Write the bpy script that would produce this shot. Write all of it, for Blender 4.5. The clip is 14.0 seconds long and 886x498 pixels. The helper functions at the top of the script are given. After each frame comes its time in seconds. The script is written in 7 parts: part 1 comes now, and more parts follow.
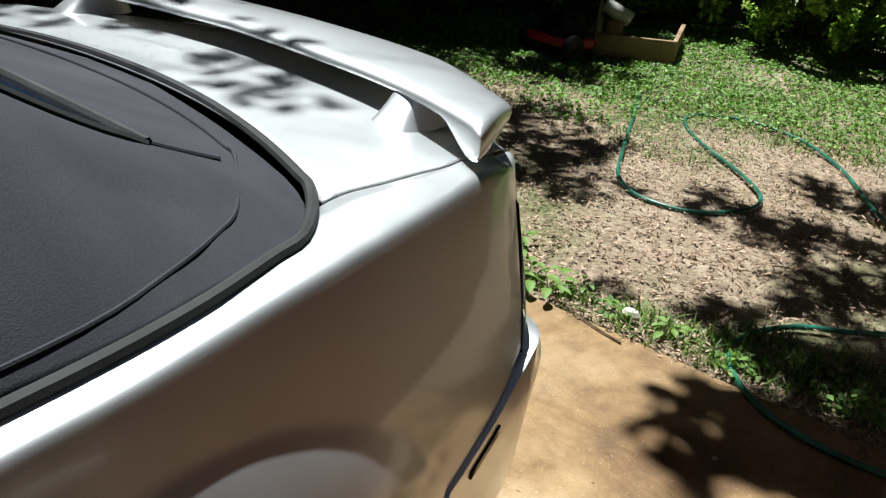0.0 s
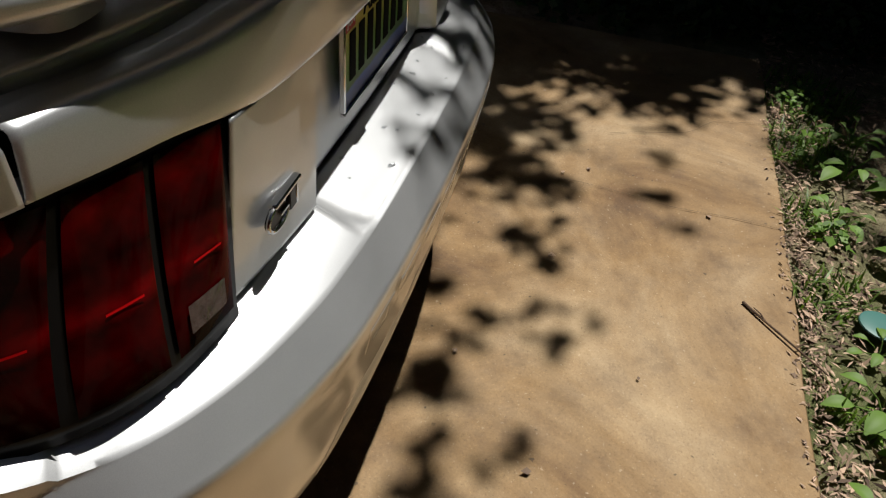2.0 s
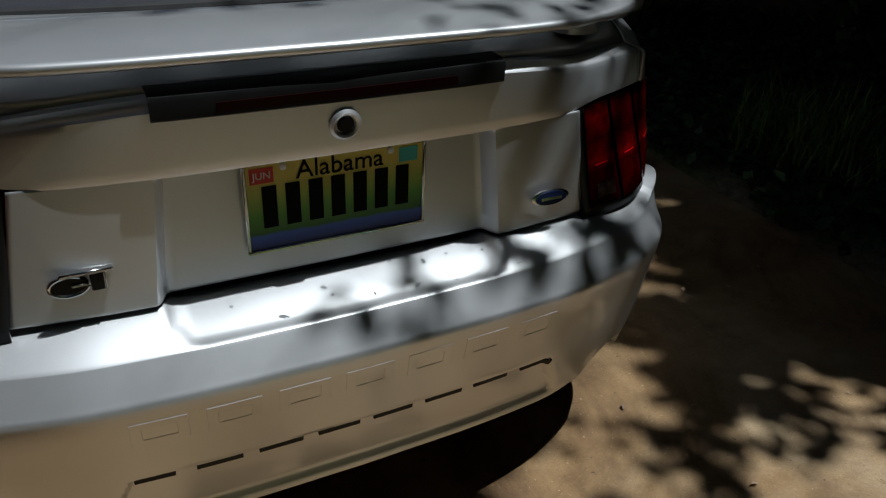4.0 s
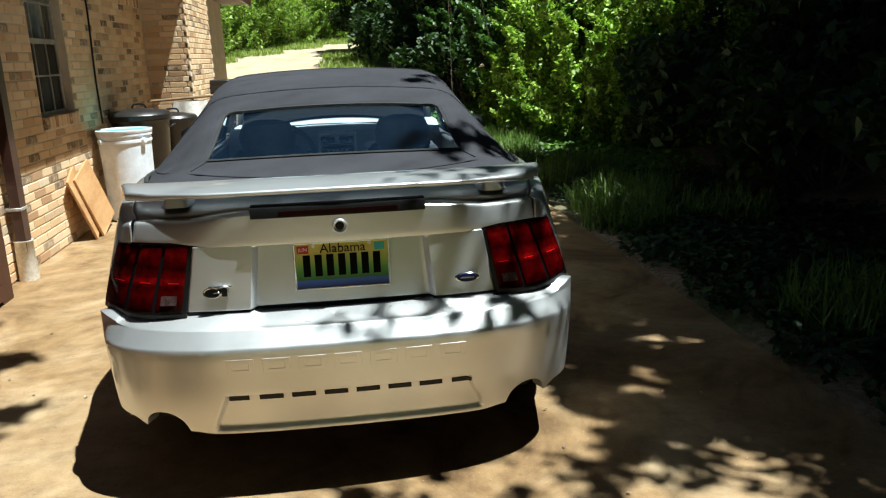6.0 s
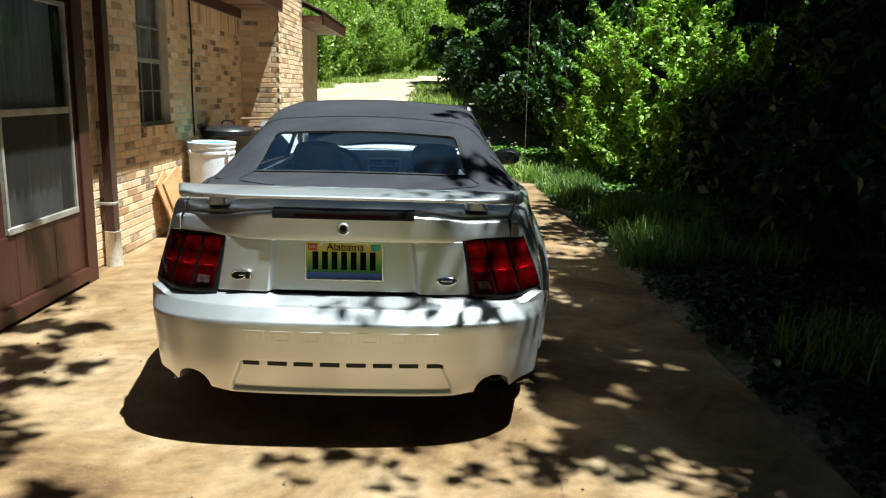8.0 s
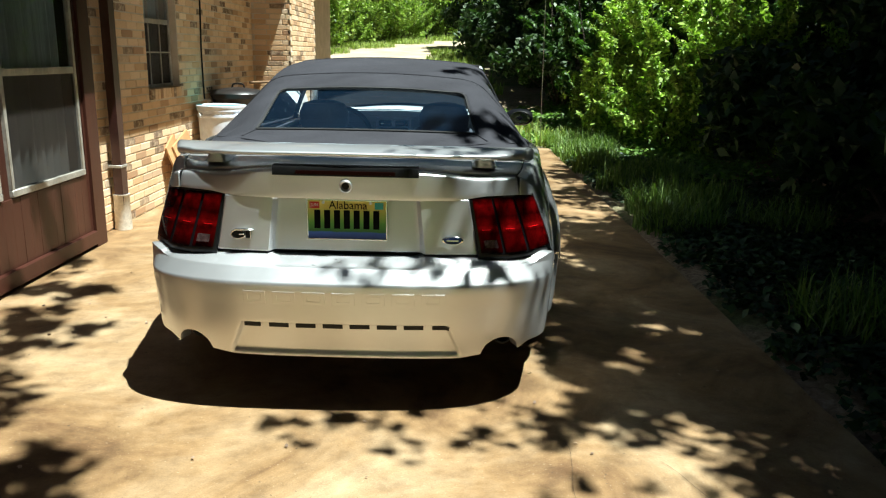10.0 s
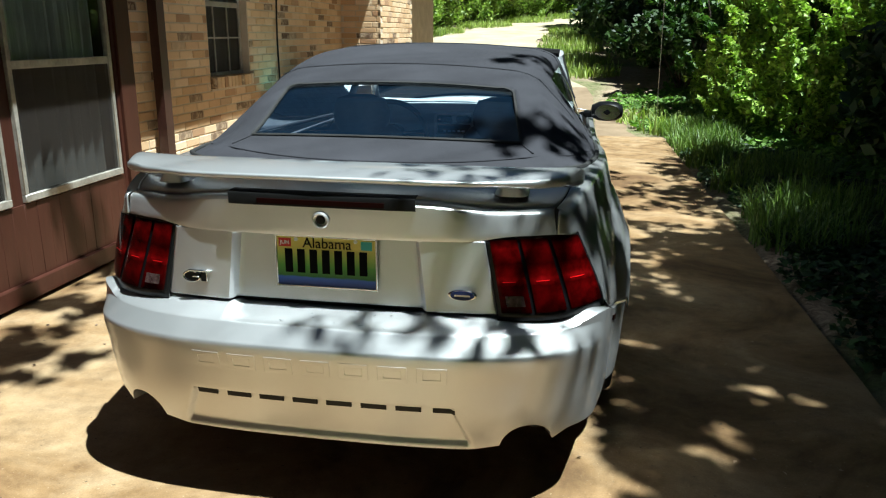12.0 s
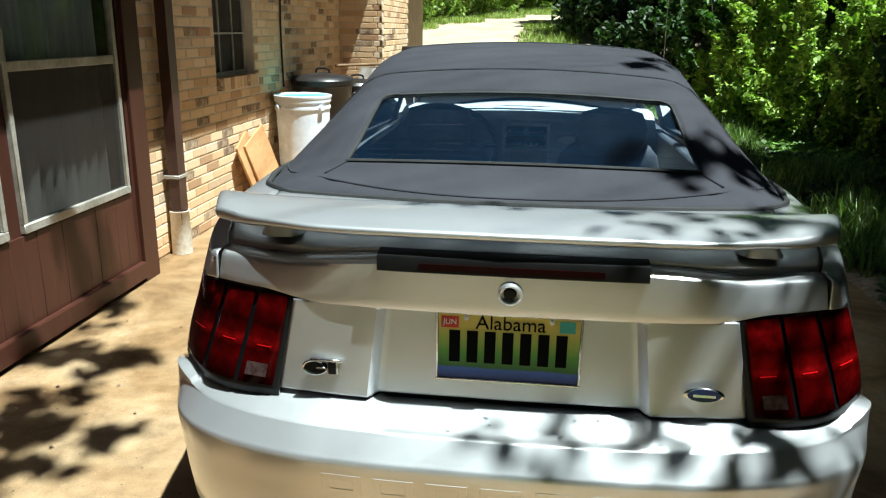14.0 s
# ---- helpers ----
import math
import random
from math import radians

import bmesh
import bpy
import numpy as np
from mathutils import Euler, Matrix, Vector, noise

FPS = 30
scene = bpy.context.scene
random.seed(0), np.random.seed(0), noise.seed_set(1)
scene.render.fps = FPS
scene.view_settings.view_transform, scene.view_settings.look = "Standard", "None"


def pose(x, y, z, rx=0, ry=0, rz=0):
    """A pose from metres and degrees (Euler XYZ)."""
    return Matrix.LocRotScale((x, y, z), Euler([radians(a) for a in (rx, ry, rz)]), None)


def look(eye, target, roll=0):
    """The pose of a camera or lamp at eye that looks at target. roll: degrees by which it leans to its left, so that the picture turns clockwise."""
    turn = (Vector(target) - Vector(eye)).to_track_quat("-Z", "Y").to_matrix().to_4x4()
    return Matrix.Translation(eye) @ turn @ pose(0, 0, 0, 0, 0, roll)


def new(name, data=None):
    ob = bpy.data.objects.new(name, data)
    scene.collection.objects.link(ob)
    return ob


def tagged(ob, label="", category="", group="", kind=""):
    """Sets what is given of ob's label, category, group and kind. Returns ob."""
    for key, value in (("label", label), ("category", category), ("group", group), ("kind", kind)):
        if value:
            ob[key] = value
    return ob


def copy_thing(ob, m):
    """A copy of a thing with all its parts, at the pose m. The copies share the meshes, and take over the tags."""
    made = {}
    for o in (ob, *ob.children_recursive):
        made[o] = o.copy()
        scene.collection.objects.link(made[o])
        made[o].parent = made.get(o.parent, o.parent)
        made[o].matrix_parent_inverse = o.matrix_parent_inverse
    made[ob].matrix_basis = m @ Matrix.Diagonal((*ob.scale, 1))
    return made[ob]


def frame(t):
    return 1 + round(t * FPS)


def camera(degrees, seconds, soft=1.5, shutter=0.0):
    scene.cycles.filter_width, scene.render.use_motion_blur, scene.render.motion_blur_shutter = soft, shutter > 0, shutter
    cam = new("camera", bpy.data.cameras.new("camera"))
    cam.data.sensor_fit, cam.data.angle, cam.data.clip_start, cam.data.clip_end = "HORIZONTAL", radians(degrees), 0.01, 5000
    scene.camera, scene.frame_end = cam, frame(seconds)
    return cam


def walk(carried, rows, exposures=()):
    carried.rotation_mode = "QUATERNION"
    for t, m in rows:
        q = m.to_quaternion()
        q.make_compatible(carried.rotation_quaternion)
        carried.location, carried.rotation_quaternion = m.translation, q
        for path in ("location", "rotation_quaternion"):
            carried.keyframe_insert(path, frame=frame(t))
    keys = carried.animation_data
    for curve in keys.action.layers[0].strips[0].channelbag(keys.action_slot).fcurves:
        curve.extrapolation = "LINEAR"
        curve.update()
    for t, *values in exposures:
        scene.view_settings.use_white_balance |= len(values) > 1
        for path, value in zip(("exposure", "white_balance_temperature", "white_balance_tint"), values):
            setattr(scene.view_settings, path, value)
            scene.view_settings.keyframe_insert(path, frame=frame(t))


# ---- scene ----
cam = camera(60.3, 14.0, soft=1.2)
EXPOSURES = [(0, 1.05, 5800, 6), (1, 1.05, 5550, 8), (1.5, 0.85, 5520, 9), (2, 0.15, 6250, 12), (3, -0.3, 6550, 13), (3.5, -0.4, 6700, 14), (4.2, -0.15, 5350, 6), (6.3, 1.2, 5750, 1), (7.7, 1.25, 5600, 0), (9.8, 1.4, 5800, 0), (11.5, 1.25, 5550, 0), (12.5, 1.34, 5550, 0), (14, 1.34, 5580, -1)]
PATH = [
    (0, (-1.363, 1.224, 1.411), (-0.327, -0.22, 0.495), 5.5),
    (0.3, (-1.321, 0.986, 1.401), (-0.206, -0.292, 0.342), 5.2),
    (0.5, (-1.334, 0.814, 1.378), (-0.107, -0.418, 0.389), 4.9),
    (0.7, (-1.36, 0.647, 1.369), (-0.033, -0.417, 0.317), 6.0),
    (1, (-1.332, 0.391, 1.356), (0.057, -0.457, 0.193), 5.3),
    (1.1, (-1.309, 0.309, 1.335), (0.124, -0.472, 0.18), 5.8),
    (1.5, (-1.165, 0.038, 1.3), (0.37, -0.332, 0.072), 5.7),
    (1.9, (-1.1, -0.279, 1.293), (0.442, -0.081, 0.035), 4.9),
    (2, (-1.079, -0.345, 1.278), (0.429, -0.051, -0.003), 5.9),
    (2.3, (-0.97, -0.492, 1.273), (0.43, 0.027, -0.057), 4.6),
    (2.5, (-0.912, -0.573, 1.297), (0.449, 0.178, 0.038), 5.6),
    (2.7, (-0.86, -0.655, 1.303), (0.497, 0.229, 0.129), 0.1),
    (3, (-0.766, -0.793, 1.297), (0.467, 0.262, 0.128), -7.5),
    (3.5, (-0.514, -0.961, 1.347), (0.686, 0.133, 0.18), 2.6),
    (4, (-0.381, -1.085, 1.346), (0.435, 0.441, 0.343), 2.9),
    (4.1, (-0.338, -1.16, 1.351), (0.283, 0.48, 0.39), 2.5),
    (4.2, (-0.343, -1.23, 1.35), (0.156, 0.466, 0.416), 2.1),
    (6.3, (0.036, -2.637, 1.447), (0.241, -0.701, 0.992), -0.6),
    (6.5, (0.029, -2.733, 1.439), (0.202, -0.789, 1.003), 1.1),
    (7, (0.127, -2.892, 1.467), (0.229, -0.927, 1.111), -0.2),
    (7.5, (0.292, -2.994, 1.453), (0.31, -1.033, 1.058), 2.9),
    (7.7, (0.325, -3.007, 1.467), (0.365, -1.05, 1.058), 2.0),
    (9.8, (0.382, -2.963, 1.454), (0.389, -1.004, 1.051), 0.3),
    (10, (0.39, -2.916, 1.409), (0.382, -0.977, 0.918), 1.3),
    (10.5, (0.384, -2.648, 1.382), (0.28, -0.73, 0.822), 0.7),
    (11, (0.462, -2.402, 1.421), (0.309, -0.477, 0.898), -0.8),
    (11.5, (0.627, -2.184, 1.423), (0.331, -0.282, 0.879), 2.2),
    (12, (0.705, -2.088, 1.442), (0.386, -0.191, 0.896), 0.5),
    (12.5, (0.712, -2.056, 1.437), (0.361, -0.17, 0.871), 0.7),
    (13, (0.667, -1.994, 1.425), (0.384, -0.109, 0.819), 2.8),
    (13.5, (0.393, -1.839, 1.433), (0.131, 0.075, 0.913), 3.8),
    (14, (0.026, -1.531, 1.444), (-0.187, 0.379, 0.888), 0.9),
]
walk(cam, [(t, look(eye, target, roll)) for t, eye, target, roll in PATH], EXPOSURES)

# ---- world, sun ----
SUN_X, SUN_Y = 0.33, -0.125          # metres towards the sun for each metre up
world = bpy.data.worlds.new("world")
scene.world = world
world.use_nodes = True
sky = world.node_tree.nodes.new("ShaderNodeTexSky")
sky.sky_type = "NISHITA"
sky.sun_disc = False
sky.sun_elevation = math.atan(1 / math.hypot(SUN_X, SUN_Y))
sky.sun_rotation = math.atan2(SUN_X, SUN_Y)
world.node_tree.links.new(sky.outputs[0], world.node_tree.nodes["Background"].inputs[0])
world.node_tree.nodes["Background"].inputs[1].default_value = 0.0075
sun_data = bpy.data.lights.new("sun", "SUN")
sun_data.energy, sun_data.angle, sun_data.color = 5.0, radians(0.55), (1.0, 0.965, 0.87)
sun = new("sun", sun_data)
sun.matrix_world = look((SUN_X * 30, SUN_Y * 30, 30), (0, 0, 0))

# ---- materials ----
LAMP_LOW, LAMP_HIGH = 0.654, 0.877      # the tail lamps' height on the car


def base_mat(name, colour=(0.5, 0.5, 0.5), rough=0.5, metal=0.0, **more):
    m = bpy.data.materials.new(name)
    m.use_nodes = True
    b = m.node_tree.nodes["Principled BSDF"]
    b.inputs["Base Color"].default_value = (*colour, 1)
    b.inputs["Roughness"].default_value = rough
    b.inputs["Metallic"].default_value = metal
    for key, value in more.items():
        b.inputs[key.replace("_", " ")].default_value = value
    return m


def node(m, kind, **sets):
    n = m.node_tree.nodes.new(kind)
    for key, value in sets.items():
        n.inputs[key.replace("_", " ")].default_value = value
    return n


def link(m, a, b):
    m.node_tree.links.new(a, b)


def coords(m, scale=(1, 1, 1)):
    t = m.node_tree.nodes.new("ShaderNodeTexCoord")
    p = m.node_tree.nodes.new("ShaderNodeMapping")
    p.inputs["Scale"].default_value = scale
    link(m, t.outputs["Object"], p.inputs["Vector"])
    return p.outputs[0]


def noise_of(m, vec, scale, detail=4.0, rough=0.6, distort=0.0):
    n = node(m, "ShaderNodeTexNoise", Scale=scale, Detail=detail, Roughness=rough, Distortion=distort)
    link(m, vec, n.inputs["Vector"])
    return n.outputs[0]


def ramp(m, fac, stops):
    r = m.node_tree.nodes.new("ShaderNodeValToRGB")
    e = r.color_ramp.elements
    while len(e) < len(stops):
        e.new(0.5)
    for el, (pos, col) in zip(e, stops):
        el.position, el.color = pos, (*col, 1)
    link(m, fac, r.inputs[0])
    return r.outputs[0]


def blend(m, fac, a, b, kind="MIX"):
    n = m.node_tree.nodes.new("ShaderNodeMix")
    n.data_type, n.blend_type = "RGBA", kind
    for sock, v in ((0, fac), (6, a), (7, b)):
        if hasattr(v, "is_linked"):
            link(m, v, n.inputs[sock])
        else:
            n.inputs[sock].default_value = v if sock == 0 else (*v, 1)
    return n.outputs[2]


def bump(m, height, strength=0.3, distance=0.01):
    n = node(m, "ShaderNodeBump", Strength=strength, Distance=distance)
    link(m, height, n.inputs["Height"])
    link(m, n.outputs[0], m.node_tree.nodes["Principled BSDF"].inputs["Normal"])


def colour_in(m, socket):
    link(m, socket, m.node_tree.nodes["Principled BSDF"].inputs["Base Color"])


def rough_in(m, fac, lo, hi):
    r = node(m, "ShaderNodeMapRange")
    r.inputs["To Min"].default_value, r.inputs["To Max"].default_value = lo, hi
    link(m, fac, r.inputs["Value"])
    link(m, r.outputs[0], m.node_tree.nodes["Principled BSDF"].inputs["Roughness"])


def mottled(name, dark, light, scale, rough=0.8, fine=8.0, relief=0.3, depth=0.005, metal=0.0, stretch=(1, 1, 1), **more):
    """Two scales of colour variation, with relief from the finer one."""
    m = base_mat(name, light, rough, metal, **more)
    v = coords(m, stretch)
    big, small = noise_of(m, v, scale), noise_of(m, v, scale * fine, 6.0, 0.7)
    c = ramp(m, big, [(0.3, dark), (0.7, light)])
    d = ramp(m, small, [(0.25, (0.55, 0.55, 0.55)), (0.75, (1.15, 1.15, 1.15))])
    colour_in(m, blend(m, 0.6, c, d, "MULTIPLY"))
    rough_in(m, small, max(rough - 0.12, 0.02), min(rough + 0.1, 1.0))
    if relief:
        bump(m, small, relief, depth)
    return m


def paint_mat():
    m = base_mat("silver_paint", (0.72, 0.73, 0.74), 0.40, 0.77, Coat_Weight=0.9, Coat_Roughness=0.03)
    v = coords(m)
    dust_sheen = noise_of(m, v, 5.0, 5.0)
    flake = noise_of(m, v, 900.0, 2.0)
    c = ramp(m, dust_sheen, [(0.3, (0.67, 0.68, 0.69)), (0.7, (0.72, 0.73, 0.74))])
    f = ramp(m, flake, [(0.3, (0.86, 0.86, 0.86)), (0.7, (1.1, 1.1, 1.1))])
    colour_in(m, blend(m, 0.5, c, f, "MULTIPLY"))
    rough_in(m, dust_sheen, 0.37, 0.45)
    return m


def concrete_mat():
    m = base_mat("concrete", (0.42, 0.34, 0.24), 0.85)
    v = coords(m)
    big = noise_of(m, v, 1.3, 6.0, 0.68, 0.8)
    mid = noise_of(m, v, 6.0, 6.0, 0.7)
    fine = noise_of(m, v, 160.0, 4.0, 0.7)
    c = ramp(m, big, [(0.34, (0.120, 0.063, 0.022)), (0.46, (0.232, 0.143, 0.061)), (0.55, (0.292, 0.196, 0.099)), (0.68, (0.372, 0.274, 0.160))])
    s = ramp(m, mid, [(0.30, (0.42, 0.36, 0.30)), (0.48, (0.90, 0.87, 0.83)), (0.66, (1.2, 1.19, 1.17))])
    speck = noise_of(m, v, 85.0, 2.0, 0.5)
    c = blend(m, ramp(m, speck, [(0.66, (0, 0, 0)), (0.74, (0.45, 0.45, 0.45))]), c, (0.47, 0.38, 0.26))
    c = blend(m, ramp(m, noise_of(m, v, 38.0, 2.0, 0.5), [(0.71, (0, 0, 0)), (0.75, (0.7, 0.7, 0.7))]), c, (0.05, 0.035, 0.02))
    g = ramp(m, fine, [(0.22, (0.42, 0.38, 0.34)), (0.42, (0.95, 0.94, 0.93)), (0.6, (1.05, 1.05, 1.05)), (0.78, (1.6, 1.6, 1.55))])
    colour_in(m, blend(m, 0.8, blend(m, 0.7, c, s, "MULTIPLY"), g, "MULTIPLY"))
    rough_in(m, mid, 0.6, 0.9)
    bump(m, fine, 0.45, 0.003)
    return m


def dirt_mat():
    m = base_mat("leaf_litter_soil", (0.2, 0.15, 0.1), 0.95)
    v = coords(m)
    big = noise_of(m, v, 0.55, 5.0, 0.65)
    mid = noise_of(m, v, 14.0, 6.0, 0.75, 1.0)
    fine = noise_of(m, v, 70.0, 5.0, 0.75, 1.5)
    c = ramp(m, mid, [(0.30, (0.12, 0.08, 0.047)), (0.5, (0.325, 0.24, 0.162)), (0.72, (0.50, 0.41, 0.305))])
    g = ramp(m, mid, [(0.30, (0.05, 0.06, 0.018)), (0.6, (0.16, 0.18, 0.06)), (0.8, (0.30, 0.26, 0.13))])
    f = ramp(m, big, [(0.46, (0, 0, 0)), (0.62, (1, 1, 1))])
    k = ramp(m, fine, [(0.28, (0.45, 0.42, 0.4)), (0.5, (1, 1, 1)), (0.75, (1.3, 1.26, 1.2))])
    colour_in(m, blend(m, 0.85, blend(m, f, c, g), k, "MULTIPLY"))
    bump(m, fine, 0.8, 0.02)
    return m


def leaf_mat(name, dark, light, rough=0.45, through_light=0.28):
    m = base_mat(name, light, rough)
    geo = m.node_tree.nodes.new("ShaderNodeNewGeometry")
    c = ramp(m, geo.outputs["Random Per Island"], [(0.0, dark), (0.6, light), (1.0, tuple(min(1, a * 1.5) for a in light))])
    colour_in(m, c)
    t = node(m, "ShaderNodeBsdfTranslucent")
    warm = blend(m, 1.0, c, (1.0, 1.25, 0.45), "MULTIPLY")
    link(m, warm, t.inputs["Color"])
    mix = node(m, "ShaderNodeMixShader", Fac=through_light)
    b, out = m.node_tree.nodes["Principled BSDF"], m.node_tree.nodes["Material Output"]
    link(m, b.outputs[0], mix.inputs[1])
    link(m, t.outputs[0], mix.inputs[2])
    link(m, mix.outputs[0], out.inputs["Surface"])
    return m


def brick_mat():
    m = base_mat("tan_brick", (0.42, 0.28, 0.16), 0.85)
    info = m.node_tree.nodes.new("ShaderNodeObjectInfo")
    geo = m.node_tree.nodes.new("ShaderNodeNewGeometry")
    mixed = node(m, "ShaderNodeMath")
    mixed.operation = "ADD"
    link(m, info.outputs["Random"], mixed.inputs[0])
    link(m, geo.outputs["Random Per Island"], mixed.inputs[1])
    wrap = node(m, "ShaderNodeMath")
    wrap.operation = "FRACT"
    link(m, mixed.outputs[0], wrap.inputs[0])
    v = coords(m)
    c = ramp(m, wrap.outputs[0], [(0.0, (0.726, 0.506, 0.297)), (0.2, (0.858, 0.66, 0.429)), (0.4, (0.66, 0.429, 0.231)), (0.6, (0.814, 0.594, 0.363)), (0.9, (0.9, 0.726, 0.517)), (0.96, (0.484, 0.297, 0.165))])
    scorch_seed = ramp(m, wrap.outputs[0], [(0.76, (0, 0, 0)), (0.77, (0.7, 0.7, 0.7)), (0.86, (1, 1, 1)), (0.88, (0, 0, 0))])
    blot = noise_of(m, v, 24.0, 4.0, 0.65, 0.5)
    blot_mask = ramp(m, blot, [(0.30, (0.25, 0.25, 0.25)), (0.55, (1, 1, 1))])
    mask = blend(m, 1.0, scorch_seed, blot_mask, "MULTIPLY")
    fine = noise_of(m, v, 120.0, 5.0, 0.7)
    k = ramp(m, fine, [(0.25, (0.7, 0.68, 0.66)), (0.7, (1.1, 1.1, 1.08))])
    colour_in(m, blend(m, 0.8, blend(m, mask, c, (0.13, 0.072, 0.038)), k, "MULTIPLY"))
    bump(m, fine, 0.5, 0.004)
    return m


def thin_glass(name, tint, gloss=0.02, ior=1.9, dust_sheen=0.0):
    """A pane without thickness: clear, tinted, with mirror gloss by Fresnel and an optional painted sky sheen."""
    m = bpy.data.materials.new(name)
    m.use_nodes = True
    m.node_tree.nodes.remove(m.node_tree.nodes["Principled BSDF"])
    clear, shine, f, mix = node(m, "ShaderNodeBsdfTransparent"), node(m, "ShaderNodeBsdfGlossy"), node(m, "ShaderNodeFresnel", IOR=ior), node(m, "ShaderNodeMixShader")
    clear.inputs[0].default_value = (*tint, 1)
    shine.inputs["Roughness"].default_value = gloss
    link(m, f.outputs[0], mix.inputs[0])
    link(m, clear.outputs[0], mix.inputs[1])
    link(m, shine.outputs[0], mix.inputs[2])
    last = mix
    # Blue diffuse veil: dust haze, with the sky's reflection put in as colour
    if dust_sheen:
        sky_veil, last = node(m, "ShaderNodeBsdfDiffuse"), node(m, "ShaderNodeMixShader")
        sky_veil.inputs[0].default_value = (0.13, 0.36, 0.75, 1)
        specks = node(m, "ShaderNodeTexNoise", Scale=9.0, Detail=6.0)
        amount = node(m, "ShaderNodeMapRange")
        amount.inputs["To Min"].default_value, amount.inputs["To Max"].default_value = dust_sheen * 0.5, dust_sheen * 1.5
        link(m, specks.outputs[0], amount.inputs[0])
        link(m, amount.outputs[0], last.inputs[0])
        link(m, mix.outputs[0], last.inputs[1])
        link(m, sky_veil.outputs[0], last.inputs[2])
    link(m, last.outputs[0], m.node_tree.nodes["Material Output"].inputs["Surface"])
    return m


def satin_mat():
    return mottled("satin_silver", (0.80, 0.82, 0.84), (0.92, 0.94, 0.96), 14, 0.4, metal=0.15, relief=0.05, depth=0.001)


def net_mat():
    """Fine insect screen: dark threads with gaps."""
    m = base_mat("insect_screen", (0.016, 0.0125, 0.010), 0.7)
    clear, mix = node(m, "ShaderNodeBsdfTransparent"), node(m, "ShaderNodeMixShader", Fac=0.76)
    link(m, clear.outputs[0], mix.inputs[1])
    link(m, m.node_tree.nodes["Principled BSDF"].outputs[0], mix.inputs[2])
    link(m, mix.outputs[0], m.node_tree.nodes["Material Output"].inputs["Surface"])
    return m


def plate_mat():
    m = base_mat("plate_print", (0.5, 0.6, 0.2), 0.35)
    t = m.node_tree.nodes.new("ShaderNodeTexCoord")
    s = m.node_tree.nodes.new("ShaderNodeSeparateXYZ")
    link(m, t.outputs["Generated"], s.inputs[0])
    wave = noise_of(m, t.outputs["Generated"], 9.0, 4.0)
    bend = node(m, "ShaderNodeMath")
    bend.operation = "MULTIPLY_ADD"
    link(m, wave, bend.inputs[0])
    bend.inputs[1].default_value = 0.08
    link(m, s.outputs[2], bend.inputs[2])
    c = ramp(m, bend.outputs[0], [(0.05, (0.02, 0.05, 0.25)), (0.2, (0.05, 0.13, 0.5)), (0.235, (0.04, 0.15, 0.03)), (0.45, (0.13, 0.36, 0.05)), (0.62, (0.36, 0.5, 0.08)), (0.85, (0.72, 0.60, 0.12))])
    colour_in(m, c)
    return m


def lens_mat():
    """Red plastic lens: sunlight caught in it painted as a brighter band across the middle, darker red above and below.
    """
    m = base_mat("red_lens", (0.2, 0.002, 0.003), 0.05, 0.0, Specular_IOR_Level=0.07)
    v = coords(m)
    parts = m.node_tree.nodes.new("ShaderNodeSeparateXYZ")
    link(m, v, parts.inputs[0])
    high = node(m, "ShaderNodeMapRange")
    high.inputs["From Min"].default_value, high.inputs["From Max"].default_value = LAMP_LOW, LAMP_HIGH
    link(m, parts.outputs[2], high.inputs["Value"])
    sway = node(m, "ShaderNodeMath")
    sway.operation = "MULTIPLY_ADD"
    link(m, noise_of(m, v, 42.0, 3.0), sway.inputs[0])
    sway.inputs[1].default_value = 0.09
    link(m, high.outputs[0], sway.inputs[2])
    # The ramp's brightest red is the painted streak of sunlight
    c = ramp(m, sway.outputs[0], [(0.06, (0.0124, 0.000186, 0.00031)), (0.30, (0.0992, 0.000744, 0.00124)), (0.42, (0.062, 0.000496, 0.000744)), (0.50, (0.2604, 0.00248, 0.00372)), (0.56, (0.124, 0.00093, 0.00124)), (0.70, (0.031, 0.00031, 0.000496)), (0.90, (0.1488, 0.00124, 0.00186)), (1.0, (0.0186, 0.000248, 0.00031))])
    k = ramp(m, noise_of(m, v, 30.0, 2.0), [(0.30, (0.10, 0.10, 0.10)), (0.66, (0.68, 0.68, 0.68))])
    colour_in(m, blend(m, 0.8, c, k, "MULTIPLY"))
    return m


def fabric_mat():
    m = base_mat("black_top_fabric", (0.05, 0.05, 0.052), 0.88, 0.0, Specular_IOR_Level=0.35)
    v = coords(m)
    big, weave = noise_of(m, v, 3.0, 5.0), noise_of(m, v, 420.0, 3.0)
    c = ramp(m, big, [(0.3, (0.024, 0.024, 0.030)), (0.7, (0.040, 0.040, 0.049))])
    k = ramp(m, weave, [(0.3, (0.6, 0.6, 0.6)), (0.7, (1.2, 1.2, 1.2))])
    colour_in(m, blend(m, 0.7, c, k, "MULTIPLY"))
    bump(m, weave, 0.4, 0.002)
    return m


PAINT, CONCRETE, DIRT, BRICK, FABRIC, PLATE, LENS = paint_mat(), concrete_mat(), dirt_mat(), brick_mat(), fabric_mat(), plate_mat(), lens_mat()
GLASS, DARK_GLASS, THIN_GLASS = thin_glass("rear_glass", (0.80, 0.93, 1.0), 0.02, 1.6, 0.016), thin_glass("tinted_glass", (0.80, 0.86, 0.86), 0.02, 1.5), thin_glass("window_glass", (0.84, 0.87, 0.85), 0.02, 1.5)
SCREEN_NET = net_mat()
